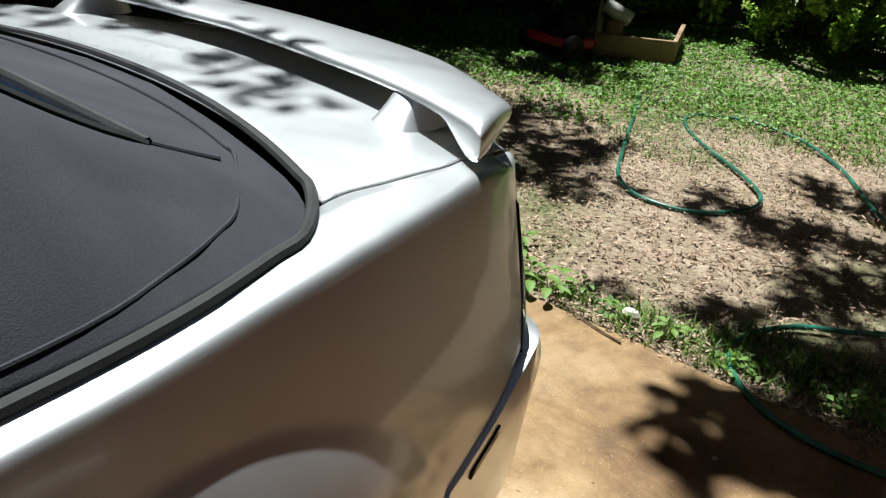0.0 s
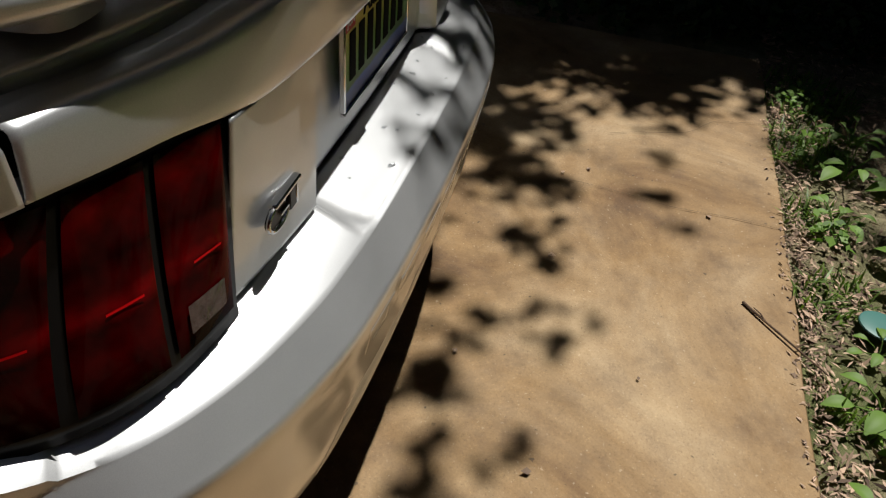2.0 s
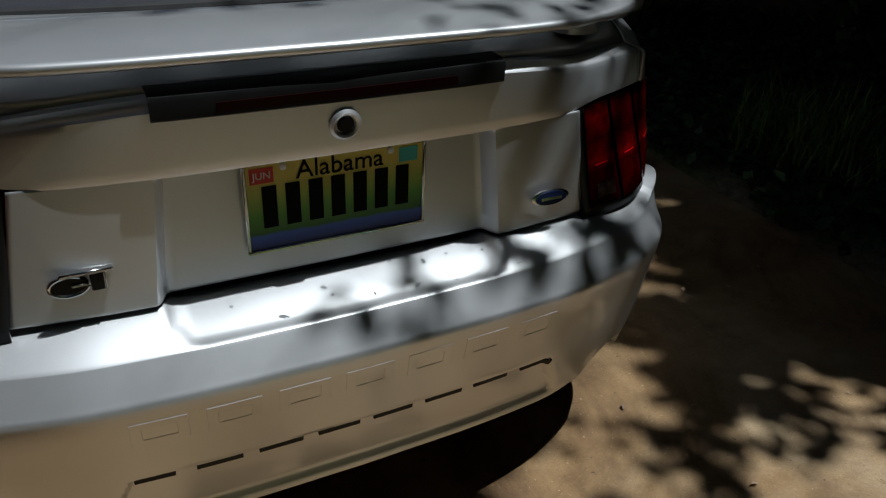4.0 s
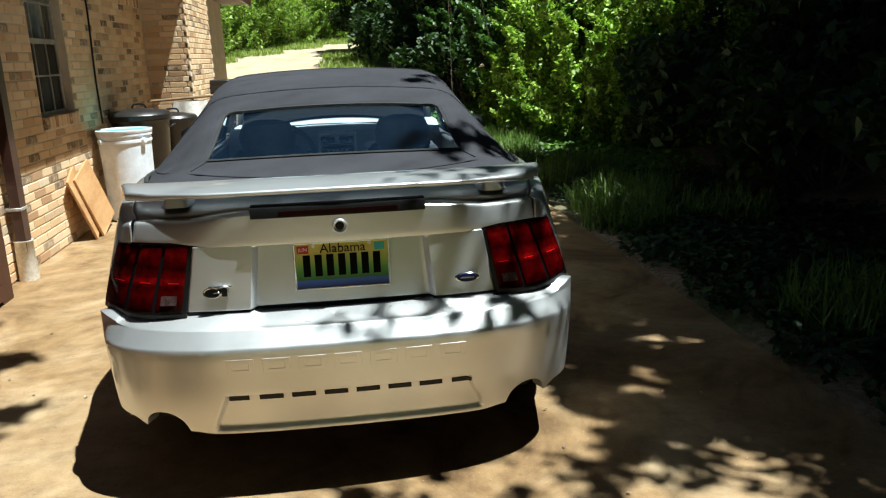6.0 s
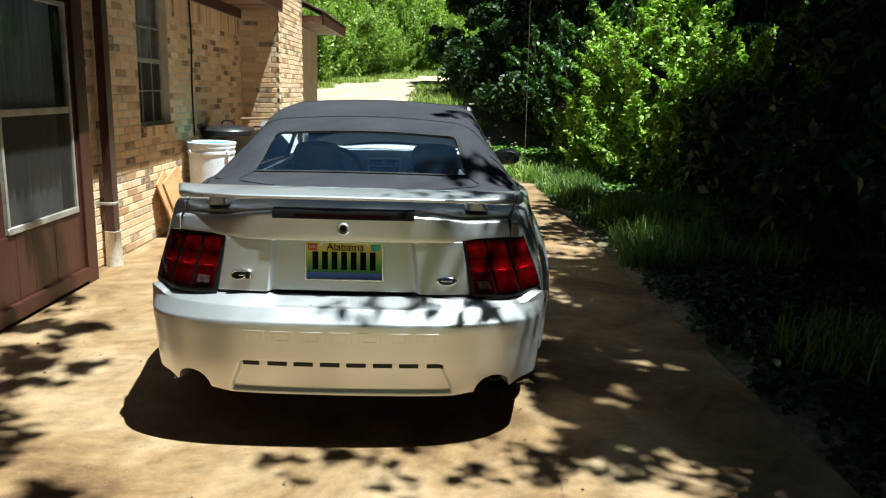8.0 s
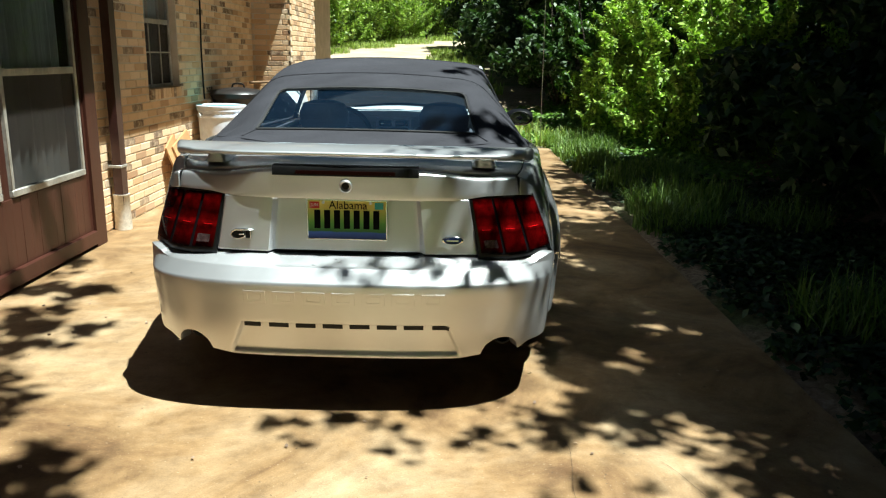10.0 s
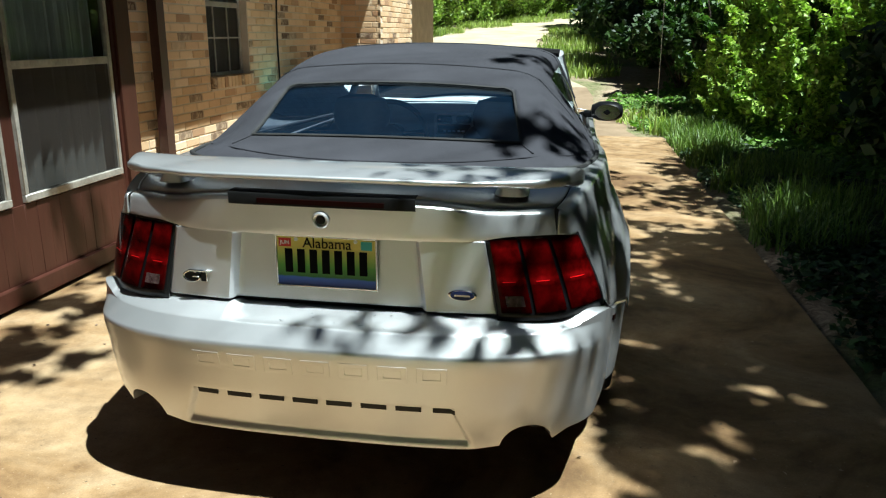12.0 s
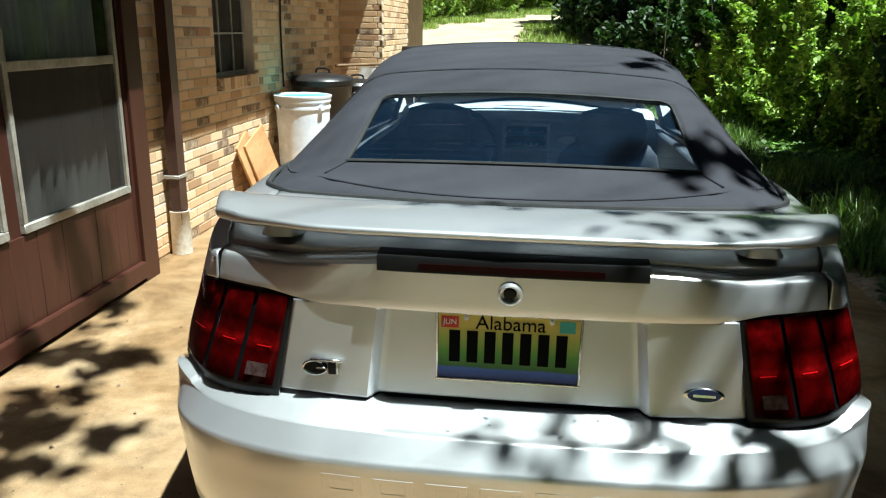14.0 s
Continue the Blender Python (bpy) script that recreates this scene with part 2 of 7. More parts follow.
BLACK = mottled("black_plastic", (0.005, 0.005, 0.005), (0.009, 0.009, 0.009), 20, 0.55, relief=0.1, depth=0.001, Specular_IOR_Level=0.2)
GLOSS_BLACK = base_mat("gloss_black", (0.006, 0.006, 0.007), 0.28, 0.0, Specular_IOR_Level=0.25)
RUBBER = mottled("rubber", (0.015, 0.015, 0.015), (0.03, 0.03, 0.03), 12, 0.8, relief=0.2, depth=0.002)
CHROME = base_mat("chrome", (0.75, 0.75, 0.75), 0.12, 1.0)
ALLOY = mottled("wheel_alloy", (0.45, 0.45, 0.45), (0.6, 0.6, 0.6), 14, 0.35, metal=0.9, relief=0.05, depth=0.001)
STEEL = mottled("steel", (0.25, 0.24, 0.23), (0.42, 0.41, 0.4), 12, 0.4, metal=0.9, relief=0.1, depth=0.001)
LEATHER = mottled("dark_leather", (0.06, 0.064, 0.08), (0.10, 0.105, 0.125), 9, 0.55, relief=0.2, depth=0.002)
SCREEN_GLASS = thin_glass("screen_glass", (0.86, 0.92, 0.92), 0.02, 1.5)
SATIN = satin_mat()
DASH = mottled("dash_vinyl", (0.46, 0.50, 0.52), (0.60, 0.64, 0.66), 9, 0.6, relief=0.2, depth=0.001)
MORTAR = mottled("mortar", (0.60, 0.51, 0.39), (0.78, 0.68, 0.54), 5, 0.95, fine=20)
BROWN_WOOD = mottled("brown_painted_boards", (0.040, 0.0135, 0.0085), (0.074, 0.026, 0.017), 3, 0.42, Specular_IOR_Level=0.3, fine=14, stretch=(1, 1, 0.15), relief=0.25, depth=0.003)
BROWN_METAL = mottled("brown_painted_metal", (0.035, 0.013, 0.011), (0.065, 0.025, 0.020), 6, 0.4, relief=0.1, depth=0.002)
ALUMINIUM = mottled("weathered_aluminium", (0.32, 0.30, 0.26), (0.58, 0.56, 0.50), 7, 0.5, metal=0.4, relief=0.15, depth=0.001)
PVC = mottled("dirty_white_pipe", (0.60, 0.53, 0.42), (0.82, 0.78, 0.70), 6, 0.55)
SOFFIT = mottled("soffit_paint", (0.16, 0.10, 0.075), (0.30, 0.21, 0.16), 4, 0.7)
SHINGLE = mottled("roof_shingle", (0.08, 0.06, 0.05), (0.16, 0.12, 0.10), 6, 0.95, fine=12)
CURTAIN = mottled("pale_curtain", (0.70, 0.71, 0.69), (0.90, 0.91, 0.88), 8, 0.9, stretch=(1, 6, 0.2), relief=0.3)
BUCKET = mottled("pale_blue_plastic", (0.74, 0.80, 0.90), (0.86, 0.91, 1.0), 3, 0.42, fine=3, relief=0.05, depth=0.002)
TEAL = mottled("teal_plastic", (0.08, 0.32, 0.30), (0.14, 0.42, 0.40), 6, 0.4)
BIN = mottled("dark_bin_plastic", (0.010, 0.009, 0.009), (0.024, 0.021, 0.020), 6, 0.38)
PLYWOOD = mottled("plywood", (0.42, 0.21, 0.08), (0.66, 0.40, 0.18), 5, 0.7, fine=10, stretch=(1, 0.25, 1))
PLANK = mottled("weathered_plank", (0.16, 0.10, 0.05), (0.34, 0.23, 0.13), 5, 0.85, fine=10)
WHITE_CLOTH = mottled("white_sheet", (0.6, 0.57, 0.52), (0.8, 0.78, 0.74), 4, 0.8)
HOSE = mottled("green_hose", (0.012, 0.065, 0.042), (0.03, 0.17, 0.11), 9, 0.35, relief=0.1, depth=0.001)
RED = mottled("red_paint", (0.42, 0.015, 0.02), (0.62, 0.03, 0.035), 8, 0.4)
BARK = mottled("bark", (0.045, 0.032, 0.022), (0.13, 0.10, 0.075), 7, 0.95, fine=6, stretch=(1, 1, 0.2), relief=0.9, depth=0.03)
TWIG = mottled("dry_twig", (0.06, 0.035, 0.02), (0.16, 0.10, 0.06), 30, 0.9)
GRAVEL = mottled("pale_gravel_track", (0.36, 0.285, 0.18), (0.50, 0.42, 0.29), 1.2, 0.95, fine=30)
EARTH = mottled("brown_earth_track", (0.17, 0.115, 0.065), (0.29, 0.21, 0.13), 1.6, 0.95, fine=30)
BOUGH_LEAF = leaf_mat("high_bough_leaf", (0.022, 0.055, 0.012), (0.055, 0.11, 0.02), 0.6, 0.06)
LEAF_A = leaf_mat("tree_leaf", (0.022, 0.055, 0.012), (0.065, 0.13, 0.022))
# Leaf colour raised to carry the sunlight on the bush
LEAF_B = leaf_mat("sunlit_leaf", (0.07, 0.14, 0.016), (0.33, 0.44, 0.08), 0.45, 0.32)
LEAF_D = leaf_mat("hedgerow_leaf", (0.06, 0.105, 0.018), (0.27, 0.36, 0.065), 0.5, 0.35)
# Leaf colour lowered to near black to carry the wood's shade
LEAF_C = leaf_mat("shaded_leaf", (0.012, 0.03, 0.008), (0.033, 0.068, 0.014), 0.6, 0.18)
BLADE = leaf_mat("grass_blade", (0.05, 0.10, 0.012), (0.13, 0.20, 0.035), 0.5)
DRY_BLADE = leaf_mat("dry_grass_blade", (0.12, 0.12, 0.03), (0.28, 0.25, 0.09), 0.6)
WEED = leaf_mat("weed_leaf", (0.06, 0.13, 0.018), (0.14, 0.24, 0.038), 0.6)
LITTER = leaf_mat("dead_leaf", (0.05, 0.03, 0.02), (0.36, 0.25, 0.175), 0.9, 0.05)
# Lighter copy of the grass colour, with sunshine painted in
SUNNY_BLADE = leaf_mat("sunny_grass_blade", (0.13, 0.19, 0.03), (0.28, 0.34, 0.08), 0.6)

# ---- mesh helpers ----
def part(name, data, material, parent=None, label="", kind="", smooth=40):
    """Link a bmesh, or (verts, faces), as one mesh object under parent."""
    me = bpy.data.meshes.new(name)
    if isinstance(data, bmesh.types.BMesh):
        data.to_mesh(me)
        data.free()
    else:
        verts, faces = data
        me.from_pydata([tuple(map(float, v)) for v in verts], [], [tuple(map(int, f)) for f in faces])
    if smooth:
        me.polygons.foreach_set("use_smooth", [True] * len(me.polygons))
        me.set_sharp_from_angle(angle=radians(smooth))
    me.materials.append(material)
    ob = new(name, me)
    ob.parent = parent
    return tagged(ob, label, "", "", kind)


def thing(name, label, category, place=(0, 0, 0), turn=0.0, group="", kind=""):
    ob = new(name)
    ob.empty_display_size = 0.1
    ob.matrix_basis = pose(*place, 0, 0, turn)
    return tagged(ob, label, category, group, kind)


def curve(xs, ys, x):
    """Smooth interpolation through a table, without overshoot."""
    xs, ys, x = np.asarray(xs, float), np.asarray(ys, float), np.asarray(x, float)
    h, d = np.diff(xs), np.diff(ys) / np.diff(xs)
    m = np.empty(len(xs))
    m[0], m[-1] = d[0], d[-1]
    with np.errstate(divide="ignore", invalid="ignore"):
        m[1:-1] = np.where(d[:-1] * d[1:] > 0, (h[:-1] + h[1:]) * 1.5 / ((2 * h[1:] + h[:-1]) / d[:-1] + (h[1:] + 2 * h[:-1]) / d[1:]) * 2, 0)
    m[1:-1] = np.where(np.isfinite(m[1:-1]), m[1:-1], 0)
    i = np.clip(np.searchsorted(xs, x) - 1, 0, len(h) - 1)
    t = np.clip((x - xs[i]) / h[i], 0, 1)
    return (2 * t**3 - 3 * t**2 + 1) * ys[i] + (t**3 - 2 * t**2 + t) * h[i] * m[i] + (3 * t**2 - 2 * t**3) * ys[i + 1] + (t**3 - t**2) * h[i] * m[i + 1]


def step(a, b, x):
    t = np.clip((np.asarray(x, float) - a) / (b - a), 0, 1)
    return t * t * (3 - 2 * t)


def sheet(p, skip=None, loop=False):
    """Vertices and quads of a grid of points p[i, j]; skip[i, j] leaves a quad out; loop closes j."""
    n, m = p.shape[:2]
    faces = []
    for i in range(n - 1):
        for j in range(m if loop else m - 1):
            if skip is None or not skip[i, j]:
                k = (j + 1) % m
                faces.append((i * m + j, i * m + k, (i + 1) * m + k, (i + 1) * m + j))
    return p.reshape(-1, 3), faces


def joined(*pieces):
    verts, faces, n = [], [], 0
    for v, f in pieces:
        verts.extend(map(tuple, v))
        faces.extend(tuple(i + n for i in face) for face in f)
        n += len(v)
    return verts, faces


def thick(ob, metres, offset=-1.0):
    mod = ob.modifiers.new("thickness", "SOLIDIFY")
    mod.thickness, mod.offset = metres, offset
    return ob


def box(x0, x1, y0, y1, z0, z1, bevel=0.0, segs=1):
    bm = bmesh.new()
    bmesh.ops.create_cube(bm, size=1)
    bmesh.ops.scale(bm, vec=(x1 - x0, y1 - y0, z1 - z0), verts=bm.verts)
    bmesh.ops.translate(bm, vec=((x0 + x1) / 2, (y0 + y1) / 2, (z0 + z1) / 2), verts=bm.verts)
    if bevel:
        bmesh.ops.bevel(bm, geom=list(bm.edges), offset=bevel, segments=segs, affect="EDGES", profile=0.5)
    return bm


def tube(points, radius, sides=10, caps=True):
    """A round tube along points; radius may be one number or one for each point."""
    pts = [Vector(p) for p in points]
    radii = [radius] * len(pts) if np.isscalar(radius) else list(radius)
    verts, faces, up = [], [], Vector((0, 0, 1))
    for i, p in enumerate(pts):
        way = (pts[min(i + 1, len(pts) - 1)] - pts[max(i - 1, 0)]).normalized()
        if abs(way.dot(up)) > 0.95:
            up = Vector((1, 0, 0)) if abs(way.x) < 0.9 else Vector((0, 1, 0))
        a = way.cross(up).normalized()
        b = a.cross(way).normalized()
        up = b
        for k in range(sides):
            t = 2 * math.pi * k / sides
            verts.append(p + (a * math.cos(t) + b * math.sin(t)) * radii[i])
    for i in range(len(pts) - 1):
        for k in range(sides):
            l = (k + 1) % sides
            faces.append((i * sides + k, i * sides + l, (i + 1) * sides + l, (i + 1) * sides + k))
    if caps:
        faces.append(tuple(range(sides))[::-1])
        faces.append(tuple((len(pts) - 1) * sides + k for k in range(sides)))
    return verts, faces


def smooth_line(points, steps=8):
    pts = [Vector(p) for p in points]
    pts = [pts[0] * 2 - pts[1]] + pts + [pts[-1] * 2 - pts[-2]]
    out = []
    for i in range(1, len(pts) - 2):
        a, b, c, d = pts[i - 1 : i + 3]
        for k in range(steps):
            t = k / steps
            out.append(0.5 * (2 * b + (c - a) * t + (2 * a - 5 * b + 4 * c - d) * t * t + (3 * b - a - 3 * c + d) * t**3))
    return out + [pts[-2]]


def lathe(profile, sides=32):
    """A turned shape about z from (radius, z) pairs."""
    p = np.array([[(r * math.cos(2 * math.pi * k / sides), r * math.sin(2 * math.pi * k / sides), z) for k in range(sides)] for r, z in profile])
    return sheet(p, loop=True)


def moved(data, m):
    verts, faces = data
    return [m @ Vector(v) for v in verts], faces


def lettering(text, size, place, material, parent, name, depth=0.0008):
    """Flat letters in the built-in font, upright in the x-z plane, centred at place, read from -y."""
    cu = bpy.data.curves.new(name, "FONT")
    cu.body, cu.size, cu.extrude, cu.align_x, cu.align_y = text, size, depth, "CENTER", "CENTER"
    tmp = new(name, cu)
    me = bpy.data.meshes.new_from_object(tmp.evaluated_get(bpy.context.evaluated_depsgraph_get()))
    bpy.data.objects.remove(tmp)
    me.transform(pose(*place, 90, 0, 0))
    me.materials.clear()
    me.materials.append(material)
    ob = new(name, me)
    ob.parent = parent
    return ob

# ---- ground, driveway, track ----
def ground_z(x, y):
    """Level round the house; it rises gently up the track and towards the woods."""
    x, y = np.asarray(x, float), np.asarray(y, float)
    rise = 0.080 * np.maximum(y - 9.8, 0) * step(9.4, 16, y)
    bank = 0.06 * np.maximum(x - 3.2, 0) * step(3.2, 6, x) * step(60, 20, y)
    back = 0.05 * np.maximum(-4.5 - y, 0) * step(-4.5, -8, y)
    return np.minimum(rise, 4) + np.minimum(bank, 1.0) + np.minimum(back, 1.0) - 0.02


def ground_axis(lo, hi, near_lo, near_hi, fine):
    near = np.arange(near_lo, near_hi, fine)
    far = np.geomspace(0.3, 1, 14) - 0.3
    far = far / far[-1]
    return np.concatenate([near_lo - far[:0:-1] * (near_lo - lo), near, near_hi + far * (hi - near_hi)])


gx, gy = ground_axis(-400, 400, -8, 8, 0.16), ground_axis(-400, 600, -10, 26, 0.18)
GX, GY = np.meshgrid(gx, gy, indexing="ij")
GZ = ground_z(GX, GY)
under_slab = (GX > -2.6) & (GX < 1.99) & (GY > -0.93) & (GY < 9.4)
wave = np.array([noise.noise((a * 1.3, b * 1.3, 0)) for a, b in zip(GX.ravel(), GY.ravel())]).reshape(GX.shape)
near_slab = np.clip(np.maximum(np.maximum(GX - 2.0, -2.6 - GX), np.maximum(-0.95 - GY, GY - 9.4)) / 0.5, 0, 1)
GZ = np.where(under_slab, -0.09, GZ + 0.025 * wave * near_slab)
tagged(part("ground", sheet(np.stack([GX, GY, GZ], -1)), DIRT, None, "bare soil with leaf litter and thin green patches", "structure"), category="ground")

# Concrete slab with a worn, slightly uneven edge
sx, sy = np.linspace(-2.6, 2.0, 93), np.linspace(-0.95, 9.4, 180)
SX, SY = np.meshgrid(sx, sy, indexing="ij")
edge_wobble = np.array([noise.noise((a * 2.5, b * 2.5, 7)) * 0.012 for a, b in zip(SX.ravel(), SY.ravel())]).reshape(SX.shape)
TOPX = SX + np.where(SX > 1.99, edge_wobble, 0)
TOPY = SY + np.where(SY < -0.94, edge_wobble, 0)
TOPZ = np.array([0.0015 * noise.noise((a * 1.1, b * 1.1, 3)) for a, b in zip(SX.ravel(), SY.ravel())]).reshape(SX.shape)
slab = sheet(np.stack([TOPX, TOPY, TOPZ], -1))
front = np.stack([np.stack([TOPX[:, 0], TOPY[:, 0], TOPZ[:, 0]], -1), np.stack([TOPX[:, 0], TOPY[:, 0] - 0.006, TOPZ[:, 0] - 0.008], -1), np.stack([TOPX[:, 0], TOPY[:, 0] - 0.008, TOPZ[:, 0] - 0.1], -1)], 1)
right = np.stack([np.stack([TOPX[-1], TOPY[-1], TOPZ[-1]], -1), np.stack([TOPX[-1] + 0.006, TOPY[-1], TOPZ[-1] - 0.008], -1), np.stack([TOPX[-1] + 0.008, TOPY[-1], TOPZ[-1] - 0.1], -1)], 1)
tagged(part("driveway", joined(slab, sheet(front[::-1]), sheet(right)), CONCRETE, None, "tan stained concrete driveway slab with worn edge", "structure", smooth=60), category="driveway")

# Gravel track that runs on past the house and bends away
tl = np.linspace(0, 1, 60)
ty = 9.3 + 52 * tl
tc = curve((9.3, 14, 18, 24, 29, 34, 40, 48, 62), (-0.35, -1.1, -1.95, -2.5, -1.9, 0.2, 4.5, 12, 26), ty)
tw = 2.1 - 0.35 * step(0, 0.5, tl)
tp = np.stack([np.stack([tc + s * tw + 0.12 * np.sin(ty * 2.1 + s * 3), ty, ground_z(tc + s * tw, ty) + 0.035 + 0.02 * (1 - s * s)], -1) for s in np.linspace(-1, 1, 9)], 1)
fade = int(np.searchsorted(ty, 15.0))
tp[:fade, :, 2] -= 0.03 * (1 - np.linspace(0, 1, fade))[:, None] ** 0.5
tagged(part("gravel_track", sheet(tp[fade - 1 :, ::-1]), GRAVEL, None, "pale sandy gravel track bending away uphill", "structure"), category="road")
tagged(part("earth_track", sheet(tp[:fade, ::-1]), EARTH, None, "brown beaten earth between the slab and the gravel", "structure"), category="road")

# Hairline cracks in the slab
CRACK = base_mat("crack_shadow", (0.10, 0.066, 0.036), 0.95)


def crack(points, seed, width=0.0012):
    r = random.Random(seed)
    line = smooth_line([(x + r.uniform(-0.008, 0.008), y, 0.0045) for x, y in points], 7)
    edge = np.array([[(p.x - width * r.uniform(0.3, 1), p.y, p.z), (p.x + width * r.uniform(0.3, 1), p.y, p.z)] for p in line])
    tagged(part("slab_crack", sheet(edge[:, ::-1]), CRACK, None, "hairline crack in the concrete slab", "structure"), category="crack")


crack([(0.863, -0.30), (0.860, -0.36), (0.85, -0.5), (0.841, -0.637), (0.846, -0.8), (0.842, -0.94)], 1)
crack([(1.18, -0.42), (1.22, -0.50), (1.27, -0.60), (1.31, -0.68), (1.40, -0.76), (1.43, -0.84), (1.46, -0.94)], 2, 0.0014)

# ---- the car ----
car = thing("convertible_car", "silver two-door convertible with a black fabric top and rear spoiler", "car")
WY = (0.02, 0.085, 0.14, 0.2, 0.3, 0.5, 0.7, 0.98, 1.3, 1.6, 2.2, 3.0, 3.55, 3.9, 4.2, 4.4, 4.52)
WX = (0.735, 0.785, 0.815, 0.838, 0.858, 0.888, 0.910, 0.928, 0.924, 0.908, 0.902, 0.906, 0.918, 0.895, 0.82, 0.70, 0.50)
INSET_D = (0.0, 0.003, 0.0055, 0.010, 0.020, 0.04, 0.065, 0.10, 0.16, 0.24, 0.34, 0.45, 0.62, 0.80)
INSET_X = (0.0, 0.019, 0.0275, 0.0335, 0.0385, 0.0450, 0.0528, 0.0630, 0.0805, 0.1035, 0.1255, 0.135, 0.122, 0.08)


def half_width(y):
    return curve(WY, WX, y)


def top_inset(y):
    return curve((0.0, 0.31, 0.38, 0.45, 0.54, 0.58, 0.62, 0.66, 0.73, 0.81, 0.95, 1.4, 4.6), (0.142, 0.149, 0.166, 0.185, 0.207, 0.205, 0.176, 0.153, 0.143, 0.131, 0.122, 0.112, 0.112), y)


def edge_inset(y):
    """Where the upper deck turns down into the shoulder."""
    return curve((0.0, 0.3, 0.6, 0.81, 0.95, 1.5, 4.6), (0.136, 0.134, 0.129, 0.124, 0.115, 0.105, 0.105), y)


def shoulder_z(y):
    return curve((0.06, 0.085, 0.12, 0.2, 0.31, 0.6, 1.0, 1.6, 2.6, 3.2, 4.0, 4.3, 4.52), (0.885, 0.912, 0.938, 0.962, 0.980, 0.982, 0.975, 0.955, 0.94, 0.93, 0.86, 0.80, 0.72), y)


def body_x(y, z):
    """Half width of the body side at a station and a height."""
    zt = shoulder_z(y)
    run = edge_inset(y) / 0.138
    return half_width(y) - edge_inset(y) + curve(INSET_D, INSET_X, np.maximum(zt - 0.003 - z, 0)) * run - 0.03 * step(0.42, 0.2, z)


def arch(y, axle, radius=0.355, hub=0.325):
    inside = np.maximum(radius**2 - (y - axle) ** 2, 0)
    return hub + np.sqrt(inside)


REAR_AXLE, FRONT_AXLE = 0.985, 3.56


def seam_z(y):
    """Seam between the quarter panel and the bumper cover."""
    return curve((0.0, 0.1, 0.16, 0.35, 0.65), (0.648, 0.645, 0.635, 0.575, 0.50), y)


def low_z(y):
    z = np.where(y < 0.66, seam_z(y) + 0.004, 0.215)
    z = np.where(y > 4.0, 0.22, z)
    for axle in (REAR_AXLE, FRONT_AXLE):
        z = np.where(np.abs(y - axle) < 0.355, np.maximum(z, arch(y, axle)), z)
    return z


def lamp_inner(z):
    return np.interp(z, (0.654, 0.877), (0.520, 0.477))


REAR_X, REAR_Y = (0, 0.3, 0.45, 0.52, 0.6, 0.68, 0.74, 0.795, 0.82, 0.84), (-0.020, -0.016, -0.004, 0.006, 0.018, 0.042, 0.067, 0.102, 0.15, 0.25)


def rear_y(x):
    return curve(REAR_X, REAR_Y, np.abs(x))


LID_EDGE = [(0.0, 1.0), (-0.020, 0.993), (-0.034, 0.977), (-0.042, 0.95), (-0.0462, 0.90), (-0.0455, 0.80), (-0.0435, 0.60), (-0.041, 0.40), (-0.0385, 0.20), (-0.0365, 0.06), (-0.034, 0.0)]
LID_PLAIN = (0.0, -0.014, -0.024, -0.029, -0.031, -0.0325, -0.033, -0.0335, -0.034, -0.034, -0.034)     # the same edge at the corners
LID_RISE, LID_BACK = [k for _, k in LID_EDGE[::-1]], LID_PLAIN[::-1]


def flare(y, z):
    """Swell of the rear wing round the wheel, with a crease where it begins."""
    t = np.clip((0.545 - np.hypot(np.asarray(y) - REAR_AXLE, np.asarray(z) - 0.325)) / 0.16, 0, 1)
    return 0.026 * (1 - (1 - t) ** 2.2)


